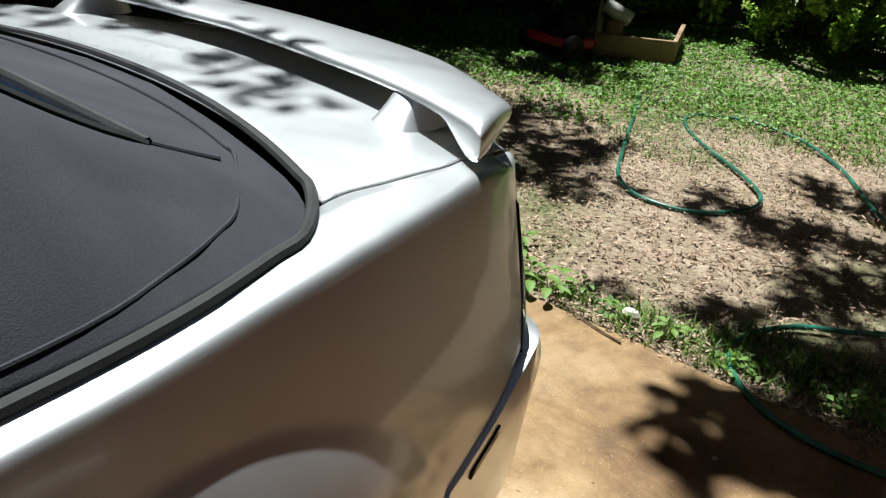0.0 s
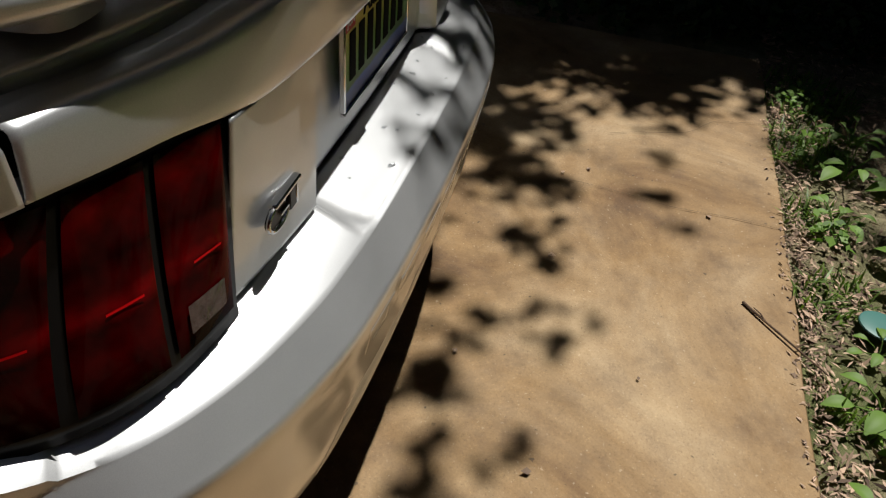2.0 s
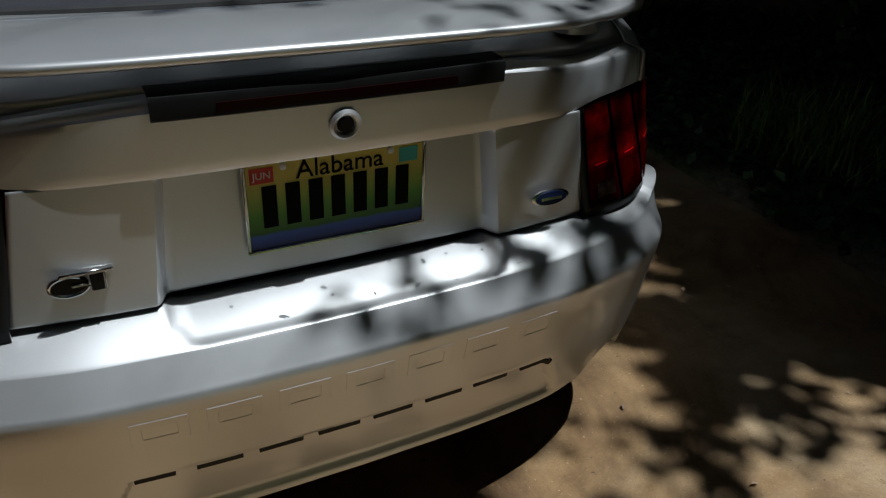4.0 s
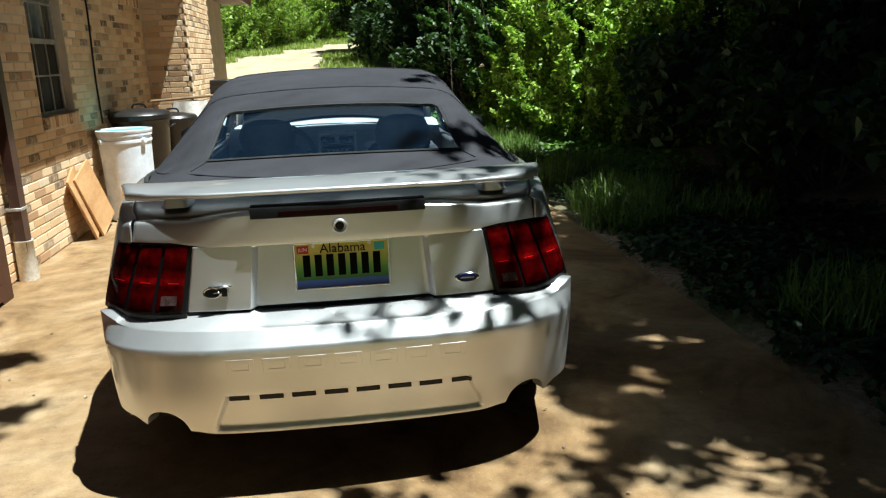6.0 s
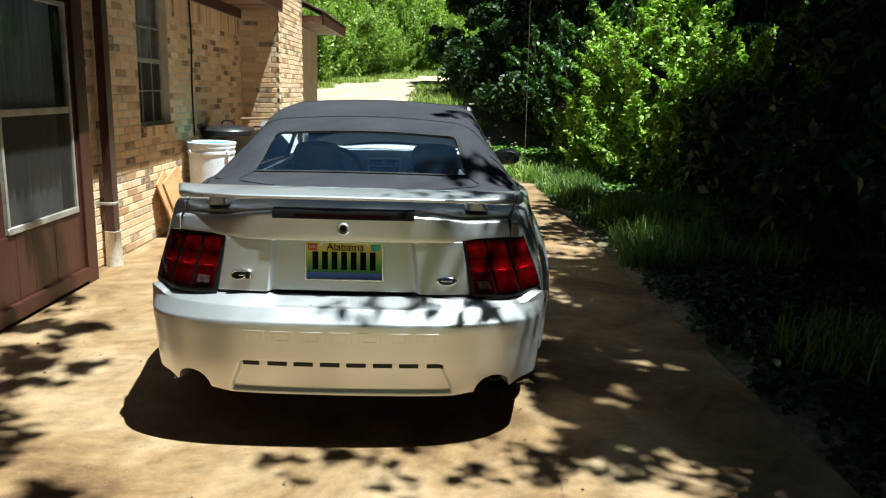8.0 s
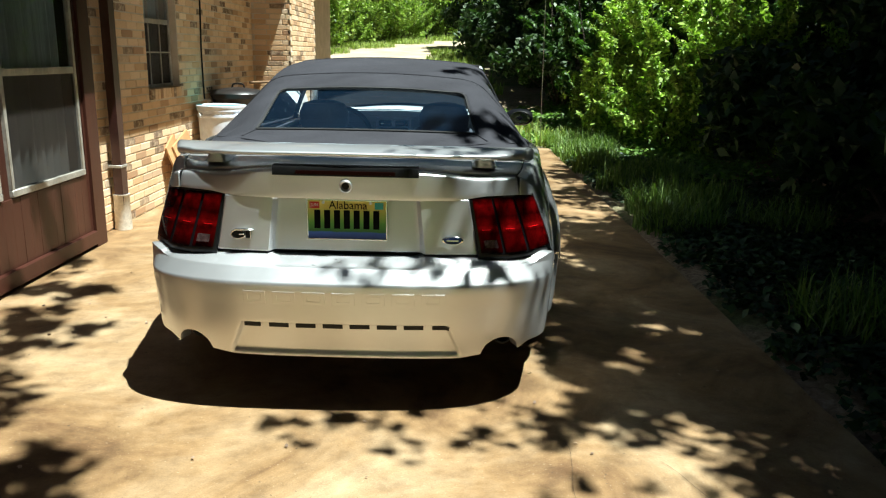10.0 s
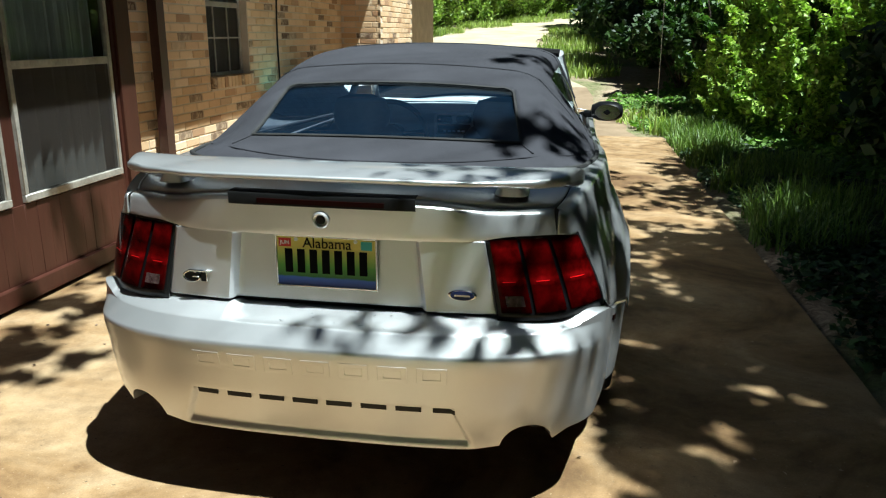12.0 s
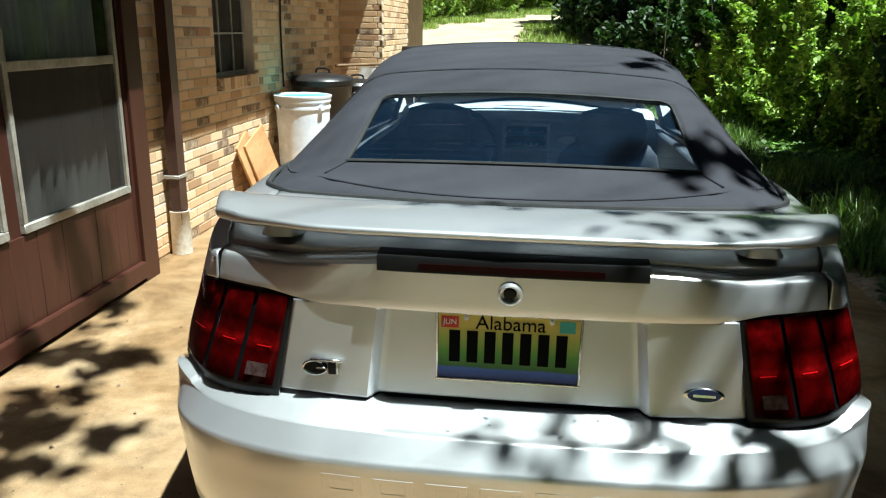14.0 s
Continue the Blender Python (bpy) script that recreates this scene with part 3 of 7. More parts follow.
def side_panel(sign):
    """Quarter panel, door skin and front wing of one side, wrapped round over the lamp to the boot seam."""
    ys = np.unique(np.concatenate([np.linspace(0.14, 0.7, 48), np.linspace(0.625, 1.345, 61), np.linspace(1.345, 3.2, 50), np.linspace(3.2, 3.92, 61), np.linspace(3.92, 4.5, 24)]))
    rows = np.concatenate([np.linspace(0, 0.75, 34), 0.75 + 0.2 * np.linspace(0, 1, 10)[1:], 0.95 + 0.05 * np.linspace(0, 1, 16)[1:]])
    p = np.zeros((len(ys), len(rows) + 3, 3))
    for i, y in enumerate(ys):
        lo, hi = float(low_z(y)), float(shoulder_z(y)) - 0.003
        z = lo + (hi - lo) * rows
        x = body_x(y, z) + flare(y, z)
        for axle in (REAR_AXLE, FRONT_AXLE):
            r = np.hypot(y - axle, z - 0.325)
            x = x + 0.012 * np.exp(-(((r - 0.36) / 0.035) ** 2))
        yy = np.full_like(z, y)
        if y < 0.32:
            lean = np.interp(z, (LAMP_LOW, LAMP_HIGH), (0.065, 0.0)) * (1 - step(0.14, 0.32, y))
            yy = y + lean
            x = body_x(yy, z)
        p[i, :-3] = np.stack([sign * x, yy, z], -1)
        for k in (1, 2, 3):
            inner = float(half_width(y)) - float(top_inset(y))
            p[i, len(rows) - 1 + k] = (sign * (x[-1] + (inner - x[-1]) * k / 3), yy[-1], hi + 0.001 * k)
    first = int(np.searchsorted(p[0, : len(rows), 2], LAMP_HIGH + 0.001)) - 1
    top = float(p[0, len(rows) - 1, 2])
    wrap = np.zeros((15, len(rows) - first, 3))
    for j in range(first, len(rows)):
        b = p[0, j]
        k = float(np.clip((b[2] - LAMP_HIGH) / (top - LAMP_HIGH), 0, 1))
        a = np.array((sign * 0.677, 0.134 + 1.5 * float(np.interp(k, LID_RISE, LID_BACK)), 0.880 + (top - 0.880) * k))
        reach = float(np.linalg.norm(a - b))
        leave = b - p[1, j]
        leave, arrive = leave / np.linalg.norm(leave) * reach, np.array((-0.93 * sign, -0.37, 0.0)) * reach
        for i, u in enumerate(np.linspace(1, 0, 15)):
            wrap[i, j - first] = (2 * u**3 - 3 * u**2 + 1) * b + (u**3 - 2 * u**2 + u) * leave + (3 * u**2 - 2 * u**3) * a + (u**3 - u**2) * arrive
    if sign < 0:
        p, wrap = p[:, ::-1], wrap[:, ::-1]
    verts, faces = joined(sheet(p), sheet(wrap))
    bm = bmesh.new()
    made = [bm.verts.new(v) for v in verts]
    for f in faces:
        bm.faces.new([made[i] for i in f])
    bmesh.ops.remove_doubles(bm, verts=bm.verts, dist=0.0002)
    return bm


for sign in (-1, 1):
    thick(part("quarter_panel", side_panel(sign), PAINT, car, smooth=50), 0.004, 0.0)


def crown(x, y):
    """Extra height of the upper deck towards the middle."""
    return 0.016 * (1 - (np.asarray(x) / 0.75) ** 2)


# Boot lid: deck, rolled rear edge and lower rear face with the number plate recess
def deck_front(x):
    return 0.44 + 0.145 * (np.abs(x) / 0.70) ** 2.2


def lid_low(x):
    """The boot lid's rearmost line at its lower edge."""
    return float(curve((0, 0.2, 0.35, 0.45, 0.508, 0.584, 0.675), (-0.022, -0.020, -0.011, 0.003, 0.019, 0.045, 0.083), abs(x)))


def boot_top():
    cols = np.sin(np.linspace(-1, 1, 81) * math.pi / 2) * 0.5 + np.linspace(-1, 1, 81) * 0.5
    prof, plain = LID_EDGE + [(-0.005, -0.02)], LID_PLAIN + (-0.005,)
    p = np.zeros((len(cols), 16 + len(prof), 3))
    for i, a in enumerate(cols):
        low_y = lid_low(a * 0.675)
        swell = 1 + 0.5 * abs(a) ** 4
        end = low_y + 0.034 * swell
        y0 = float(deck_front(a * 0.66))
        for j, t in enumerate(np.linspace(0, 1, 16)):
            y = y0 + (end - y0) * t
            x = a * (float(half_width(y)) - float(top_inset(y)) - 0.004)
            edge = float(shoulder_z(y))
            mid = float(curve((0.0, 0.1, 0.3, 0.6), (0.972, 0.984, 0.990, 0.990), y))
            z = mid + (edge - mid) * abs(a) ** 4 + float(crown(x, y)) * 0.5
            p[i, j] = (x, y, z)
        top = p[i, 15].copy()
        corner = float(step(0.55, 0.95, abs(a)))
        for j, (dy, k) in enumerate(prof):
            dy += (plain[j] - dy) * corner
            base = 0.866 + 0.015 * float(step(0.36, 0.52, abs(top[0])))
            z = base + (top[2] - base) * k
            p[i, 16 + j] = (top[0] + (a * 0.674 - top[0]) * (1 - k), top[1] + dy * swell, z)
    return sheet(p)


def boot_rear():
    xs, zs = np.linspace(-1, 1, 121), np.linspace(0.868, 0.650, 45)
    p = np.zeros((len(xs), len(zs), 3))
    for j, z in enumerate(zs):
        half = float(lamp_inner(z)) - 0.004
        for i, a in enumerate(xs):
            x = a * half
            y = float(rear_y(x)) + 0.002 + 0.02 * (z - 0.65)
            wall = 0.30 - 0.02 * (z - 0.65) / 0.2
            deep = step(wall + 0.008, wall - 0.012, abs(x)) * step(0.866, 0.858, z)
            p[i, j] = (x, y + 0.034 * deep, z)
    return sheet(p)


lid = thick(part("boot_lid", joined(boot_top(), boot_rear()), PAINT, car), 0.003, 0.0)
part("boot_seam_filler", box(-0.47, 0.47, 0.03, 0.06, 0.62, 0.87), BLACK, car)
lock = part("boot_lock", moved(lathe([(0.026, 0.0), (0.026, 0.006), (0.021, 0.010), (0.017, 0.008), (0.016, 0.002), (0.0, 0.002)], 28), pose(0, -0.030, 0.918, 97)), PAINT, car, "silver boot lock ring with a dark keyhole")
part("keyhole", moved(lathe([(0.014, 0.003), (0.012, 0.006), (0.0, 0.006)], 20), pose(0, -0.032, 0.918, 97)), BLACK, lock)


def lid_strip(half, profile):
    """A strip that follows the boot lid's rear edge, from (back, height) pairs."""
    return sheet(np.array([[(x, lid_low(x) + dy, z) for dy, z in profile] for x in np.linspace(-half, half, 25)]))


brake = part("high_brake_light", lid_strip(0.280, ((0.030, 0.9935), (-0.002, 0.9935), (-0.016, 0.990), (-0.0185, 0.984), (-0.0175, 0.957), (-0.015, 0.9545), (0.010, 0.9545))), BLACK, car, "black strip with a dark red brake lens")
part("brake_lens", lid_strip(0.19, ((-0.014, 0.977), (-0.0195, 0.976), (-0.0190, 0.962), (-0.014, 0.961))), base_mat("dark_red_lens", (0.012, 0.0004, 0.0006), 0.3, 0.0, Specular_IOR_Level=0.1), brake)

# Bumper cover, swept round the tail
BX = (0.0, 0.2, 0.4, 0.55, 0.668, 0.752, 0.802, 0.832, 0.854, 0.873, 0.891, 0.905)
BY = (-0.137, -0.134, -0.122, -0.093, -0.048, 0.010, 0.077, 0.156, 0.26, 0.37, 0.50, 0.64)
_s = np.concatenate([[0], np.cumsum(np.hypot(np.diff(BX), np.diff(BY)))])
TAIL = float(_s[-1])


def tail_curve(s):
    """Point and outward normal of the bumper's widest line, s metres from the middle."""
    a = np.abs(s)
    x, y = curve(_s, BX, a), curve(_s, BY, a)
    x2, y2 = curve(_s, BX, np.minimum(a + 0.004, TAIL)), curve(_s, BY, np.minimum(a + 0.004, TAIL))
    x1, y1 = curve(_s, BX, np.maximum(a - 0.004, 0)), curve(_s, BY, np.maximum(a - 0.004, 0))
    tx, ty = x2 - x1, y2 - y1
    n = np.hypot(tx, ty)
    sg = np.where(np.asarray(s) < 0, -1.0, 1.0)
    return sg * x, y, sg * ty / n, -tx / n


def bumper_bottom(x, y):
    ax = np.abs(x)
    z = 0.238 + 0.012 * step(0.45, 0.56, ax) + 0.03 * step(0.7, 0.78, ax) - 0.02 * step(0.2, 0.6, y)
    hole = np.sqrt(np.maximum(1 - ((ax - 0.635) / 0.082) ** 2, 0)) * 0.072
    return z + np.where(y < 0.12, hole, 0)


def in_panel(ax, z):
    """How deep the lower tail panel is set in, 0 to 1."""
    edge = 0.40 + (0.385 - z) * 0.48
    return step(edge + 0.006, edge - 0.006, ax) * step(0.390, 0.380, z)


def bumper_point(s, v, out=0.0):
    """v: 0 to 0.3 along the top shelf, 0.3 to 1 down the face."""
    x0, y0, nx, ny = (float(q) for q in tail_curve(s))
    ax = abs(x0)
    side = float(step(0.0, 0.17, y0))
    top = float(seam_z(y0)) if y0 > 0.05 else 0.642
    bottom = float(bumper_bottom(x0, y0))
    if v <= 0.3:
        k = v / 0.3
        depth = ((0.128 + 0.030 * float(step(0.312, 0.295, ax))) * (1 - side) + 0.035 * side) * (1 - k) + 0.044 * (1 - side) * k
        z = top - (0.027 * (1 - side) + 0.004 * side) * k - 0.011 * k * k * (1 - side)
        pan = float(step(0.308, 0.270, ax + 0.05 * max(0.0, k - 0.6))) * float(step(1.02, 0.80, k))
        z -= 0.007 * pan
        d = depth
    else:
        k = (v - 0.3) / 0.7
        zt = top - 0.038 * (1 - side) - 0.004 * side
        z = zt + (bottom - zt) * k
        d = float(curve((0.15, 0.22, 0.27, 0.36, 0.46, 0.545, 0.66), (0.085, 0.062, 0.046, 0.026, 0.0115, 0.0, 0.0), z)) * (1 - side * 0.55)
        d += float(np.interp(z, (0.546, 0.553, 0.560, 0.604), (0.0, 0.002, 0.008, 0.044))) * (1 - side)
        d += 0.018 * float(in_panel(ax, z)) * float(step(bottom + 0.002, bottom + 0.03, z))
    d -= out
    swell = 1.0 if x0 > 0 else -1.0
    return (x0 - nx * d + swell * float(flare(y0, z)), y0 - ny * d, z)


vs = np.concatenate([np.linspace(0, 0.3, 14), np.linspace(0.302, 0.43, 22), np.linspace(0.44, 1.0, 42)])
ss = np.linspace(-TAIL, TAIL, 381)
bp = np.array([[bumper_point(s, v) for v in vs] for s in ss])
under = np.array([[(p[0] * 0.965, p[1] + 0.05, p[2] + 0.004)] for p in bp[:, -1]])
bumper = thick(part("bumper_cover", sheet(np.concatenate([bp, under], 1)), PAINT, car, "silver rear bumper cover with a recessed lower panel"), 0.003, 0.0)
for k in range(8):
    a = -0.372 + k * 0.1065
    w = 0.078 if 0 < k < 7 else 0.066
    slot = np.array([[bumper_point(s, 0.3 + 0.7 * (0.606 - z) / (0.606 - 0.238), 0.005) for z in (0.381, 0.380, 0.3655, 0.3645)] for s in np.linspace(a - w / 2 + 0.005, a + w / 2 + 0.005, 8)])
    thick(part("vent_slot", sheet(slot), RUBBER, bumper), 0.004, 0.0)


# Raised bars across the bumper
def on_face(s, z, out):
    return bumper_point(s, 0.3 + 0.7 * (0.606 - z) / (0.606 - 0.238), out)


ACROSS = (-0.047, -0.043, -0.027, -0.023, 0.023, 0.027, 0.043, 0.047)
UPRIGHT = (0.525, 0.521, 0.509, 0.505, 0.486, 0.482, 0.470, 0.466)
for k in range(7):
    a = -0.345 + 0.115 * k
    g = np.array([[on_face(a + s, z, -0.0015 if i in (0, 7) or j in (0, 7) else 0.0 if i in (3, 4) and j in (3, 4) else 0.0024) for j, z in enumerate(UPRIGHT)] for i, s in enumerate(ACROSS)])
    part("raised_bar", sheet(g), PAINT, bumper, smooth=20)

for sign in (-1, 1):
    mark = []
    for s in np.linspace(TAIL - 0.325, TAIL - 0.225, 9):
        y0 = float(tail_curve(s)[1])
        mark.append([bumper_point(sign * s, 0.3 + 0.7 * d / (float(seam_z(y0)) - 0.215), 0.003) for d in (0.030, 0.031, 0.049, 0.050)])
    marker = np.array(mark)
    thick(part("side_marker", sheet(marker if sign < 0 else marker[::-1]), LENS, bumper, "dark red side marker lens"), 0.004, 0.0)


# Water drops left on the shelf
DROP = base_mat("water_drop", (0.9, 0.93, 0.95), 0.03, 0.0, IOR=1.33, Transmission_Weight=0.9)
rd = random.Random(5)
drops = []
for _ in range(16):
    s, k = rd.uniform(-0.24, 0.34), rd.uniform(0.05, 0.28)
    c = Vector(bumper_point(s, k))
    wide, long = rd.uniform(0.002, 0.0045), rd.uniform(0.8, 2.6)
    drops.append(moved(lathe([(1.0, 0.0), (0.85, 0.28), (0.5, 0.48), (0.0, 0.55)], 10), pose(c.x, c.y, c.z + 0.0016, 0, 0, rd.uniform(0, 180)) @ Matrix.Diagonal((wide, wide * long, 0.003, 1))))
part("water_drops", joined(*drops), DROP, bumper, "drops of water on the bumper shelf", "stuff")

# Beads of water on the boot lid
beads = []
for _ in range(140):
    x, y = rd.uniform(-0.05, 0.50), rd.uniform(0.24, 0.40)
    z = 0.990 - 0.010 * (abs(x) / 0.66) ** 4 + 0.008 * (1 - (x / 0.75) ** 2) + 0.001
    r = rd.uniform(0.0012, 0.0030)
    beads.append(moved(lathe([(1.0, 0.0), (0.8, 0.4), (0.0, 0.65)], 8), pose(x, y, z) @ Matrix.Diagonal((r, r, r, 1))))
part("water_beads", joined(*beads), DROP, lid, "beads of water on the boot lid", "stuff")

# Tail lamps
# Red strip standing in for sunlight refracted in each lens
LENS_GLINT = base_mat("red_glint", (0.7, 0.005, 0.007), 0.35, 0.0, Specular_IOR_Level=0.1)


CLEAR_LENS = mottled("clear_lens", (0.03, 0.015, 0.015), (0.11, 0.07, 0.068), 60, 0.2, relief=0.5, depth=0.002, Coat_Weight=0.8)


def lamp(sign):
    holder = part("tail_lamp_housing", lamp_sheet(sign, -0.012, 1.012, -0.09, 1.004, 0.004), GLOSS_BLACK, car, "three-bar red tail lamp in a black housing")
    thick(holder, 0.012, 1.0)
    for k, (a, b) in enumerate(((0.035, 0.322), (0.362, 0.648), (0.690, 0.990))):
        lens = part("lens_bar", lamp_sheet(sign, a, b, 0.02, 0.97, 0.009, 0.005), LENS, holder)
        part("glint_line", lamp_sheet(sign, a + 0.06, b - 0.10, 0.426, 0.438, 0.0148), LENS_GLINT, lens)
        if k == 0:
            part("reversing_lens", lamp_sheet(sign, a + 0.06, b - 0.05, 0.11, 0.25, 0.0146), CLEAR_LENS, lens, "clear reversing light lens")


def lamp_sheet(sign, a0, a1, b0, b1, out, dome=0.0):
    aa, bb = np.linspace(a0, a1, 17), np.linspace(b0, b1, 13)
    p = np.zeros((17, 13, 3))
    for i, a in enumerate(aa):
        for j, b in enumerate(bb):
            z = LAMP_LOW + (LAMP_HIGH - LAMP_LOW) * b
            yo = 0.205 - 0.065 * np.clip(b, 0, 1)
            x_in, x_out = float(lamp_inner(z)), float(body_x(yo, z))
            x = x_in + (x_out - x_in) * a
            t = np.clip((x - x_in) / (x_out - x_in), 0, 1.05)
            y_in = 0.002 + 0.012 * b
            bb_ = min(max(b, 0.0), 1.0)
            y = y_in + (yo - y_in) * ((1 - bb_) * (0.15 * t + 0.85 * t**3) + bb_ * (0.8 * t + 0.2 * t**6))
            bulge = dome * math.sin(math.pi * (i / 16)) ** 0.5 * math.sin(math.pi * (j / 12)) ** 0.5
            nx, ny = 0.45 * t, -(1 - 0.2 * t)
            p[i, j] = (sign * (x + nx * (out + bulge)), y + ny * (out + bulge), z)
    return sheet(p if sign > 0 else p[::-1])


for sign in (-1, 1):
    lamp(sign)

# Badges: plain shapes
badge = part("oval_badge", moved(lathe([(0.0, 0.006), (0.9, 0.006), (1.0, 0.004), (1.0, 0.0)], 36), pose(0.415, -0.016, 0.710, 90) @ Matrix.Diagonal((0.042, 0.017, 1, 1))), CHROME, car, "chrome-rimmed oval badge")
part("oval_field", moved(lathe([(0.0, 0.0075), (0.82, 0.0075), (0.84, 0.005)], 36), pose(0.415, -0.016, 0.710, 90) @ Matrix.Diagonal((0.042, 0.017, 1, 1))), base_mat("navy_enamel", (0.01, 0.02, 0.08), 0.15), badge)
part("oval_bar", box(0.392, 0.438, -0.0255, -0.022, 0.707, 0.713), CHROME, badge)
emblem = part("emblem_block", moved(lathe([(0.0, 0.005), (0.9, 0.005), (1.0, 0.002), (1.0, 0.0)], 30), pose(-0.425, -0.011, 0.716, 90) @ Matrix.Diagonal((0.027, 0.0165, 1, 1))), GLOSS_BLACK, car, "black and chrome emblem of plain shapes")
part("emblem_rim", tube([(-0.425 + 0.027 * math.cos(t), -0.016, 0.716 + 0.0165 * math.sin(t)) for t in np.linspace(0.9, 2 * math.pi - 0.25, 30)], 0.0032, 8), CHROME, emblem)
part("emblem_tongue", box(-0.422, -0.400, -0.0195, -0.010, 0.713, 0.718, 0.001), CHROME, emblem)
part("emblem_bar", box(-0.436, -0.362, -0.0205, -0.008, 0.7305, 0.7375, 0.002), CHROME, emblem)
part("emblem_stem", box(-0.3955, -0.3765, -0.0185, -0.008, 0.701, 0.731, 0.002), GLOSS_BLACK, emblem)
part("emblem_edge", box(-0.3775, -0.3735, -0.0195, -0.008, 0.701, 0.731, 0.001), CHROME, emblem)

# Number plate with its frame; characters are plain bars
number_plate = part("number_plate", box(-0.1525, 0.1525, 0.004, 0.007, 0.702, 0.854, 0.001), PLATE, car, "yellow, green and blue number plate in a chrome frame")
for x0, x1, z0, z1 in ((-0.158, 0.158, 0.853, 0.859), (-0.158, 0.158, 0.697, 0.703), (-0.158, -0.152, 0.703, 0.853), (0.152, 0.158, 0.703, 0.853)):
    part("plate_frame_bar", box(x0, x1, 0.0, 0.009, z0, z1, 0.0015), CHROME, number_plate)
INK = base_mat("plate_ink", (0.004, 0.005, 0.004), 0.9, 0.0, Specular_IOR_Level=0.1)
for k in range(7):
    a = -0.1165 + k * 0.0385
    part("plate_bar", box(a - 0.0120, a + 0.0120, 0.0025, 0.0045, 0.742, 0.816, 0.0006), INK, number_plate)
for x in (-0.092, 0.092):
    part("plate_bolt", moved(lathe([(0.006, 0.0), (0.0055, 0.003), (0.0, 0.0045)], 12), pose(x, 0.004, 0.846, 90)), SATIN, number_plate)
lettering("Alabama", 0.044, (0.004, 0.003, 0.835), INK, number_plate, "state_name")
sticker = part("month_sticker", box(-0.146, -0.108, 0.0025, 0.0042, 0.822, 0.848), base_mat("red_sticker", (0.55, 0.03, 0.02), 0.4), number_plate)
lettering("JUN", 0.017, (-0.127, 0.002, 0.835), base_mat("white_ink", (0.75, 0.75, 0.72), 0.5), sticker, "month_letters")
part("year_sticker", box(0.108, 0.142, 0.0025, 0.0042, 0.822, 0.848), base_mat("teal_sticker", (0.08, 0.45, 0.42), 0.4), number_plate)


# Rear spoiler: a broad flat wing with blunt ends, on two leaning posts
def wing_trail(x):
    return curve((0, 0.25, 0.44, 0.54, 0.63, 0.70, 0.76), (-0.046, -0.038, -0.018, 0.016, 0.058, 0.098, 0.138), x)


def wing_lead(x):
    return curve((0, 0.264, 0.45, 0.56, 0.69, 0.76), (0.180, 0.196, 0.212, 0.232, 0.276, 0.312), x)


def wing():
    cols = np.concatenate([[-1, -0.997, -0.988, -0.975], np.linspace(-0.96, 0.96, 81), [0.975, 0.988, 0.997, 1]])
    n = 20
    p = np.zeros((len(cols), n, 3))
    for i, c in enumerate(cols):
        a = abs(c)
        x0 = a * 0.74
        tr, le = float(wing_trail(x0)), float(wing_lead(x0))
        top = 1.058 - 0.012 * a**2
        leg = float(step(0.86, 0.97, a))
        back, front = 0.020 + 0.012 * float(step(0.7, 0.97, a)), 0.018 + 0.040 * leg
        shrink = float(np.interp(a, (0.975, 0.988, 0.997, 1), (0, 0.0015, 0.005, 0.010)))
        ring = [(0.0, -0.42 * back), (0.001, -0.24 * back), (0.004, -0.09 * back), (0.012, -0.001)]
        ring += [(u * (le - tr), 0.006 * math.sin(math.pi * u)) for u in (0.25, 0.45, 0.65, 0.82)]
        ring += [(le - tr - 0.014, 0.0), (le - tr - 0.004, -0.004), (le - tr, -0.010), (le - tr, -front + 0.006), (le - tr - 0.004, -front)]
        low = [(0.75, 0.6 + 0.35 * leg), (0.6, 0.25 + 0.5 * leg), (0.4, 0.4 * leg), (0.25, 0.12 * leg)]
        ring += [(u * (le - tr), -back - (front - back) * k) for u, k in low]
        ring += [(0.022, -back), (0.008, -0.92 * back), (0.002, -0.70 * back)]
        mid_z = -0.5 * back
        for j, (dy, dz) in enumerate(ring):
            y = tr + dy
            edge = 0.690 + 0.056 * np.clip((y - 0.11) / 0.18, 0, 1.1)
            z = dz - math.copysign(min(shrink, abs(dz - mid_z)), dz - mid_z) - 0.010 * (1 - dy / (le - tr)) * (1 - leg * 0.5)
            p[i, j] = (c * edge, y + shrink * 0.4 * (1 if dy < 0.05 else -1 if dy > 0.13 else 0), top + z)
    v, f = sheet(p, loop=True)
    f = f + [tuple(range(n))[::-1], tuple((len(cols) - 1) * n + k for k in range(n))]
    return v, f


spoiler = part("spoiler", wing(), PAINT, car, "silver rear spoiler wing", smooth=45)
for sign in (-1, 1):
    rows_of = []
    for t in np.linspace(0, 1, 9):
        flare = 0.012 * (1 - t) ** 3
        y0, y1 = 0.105 - flare, 0.285 - 0.075 * t + flare
        x0, x1 = 0.495 - flare, 0.575 - 0.012 * t + flare
        rows_of.append([(sign * ((x0 + x1) / 2 + (x1 - x0) / 2 * math.copysign(abs(math.cos(w)) ** 0.55, math.cos(w))), (y0 + y1) / 2 + (y1 - y0) / 2 * math.copysign(abs(math.sin(w)) ** 0.55, math.sin(w)), 0.982 + 0.066 * t) for w in np.linspace(0, 2 * math.pi, 28, endpoint=False)])
    post = np.array(rows_of)
    part("spoiler_post", sheet(post if sign < 0 else post[:, ::-1], loop=True), PAINT, spoiler)


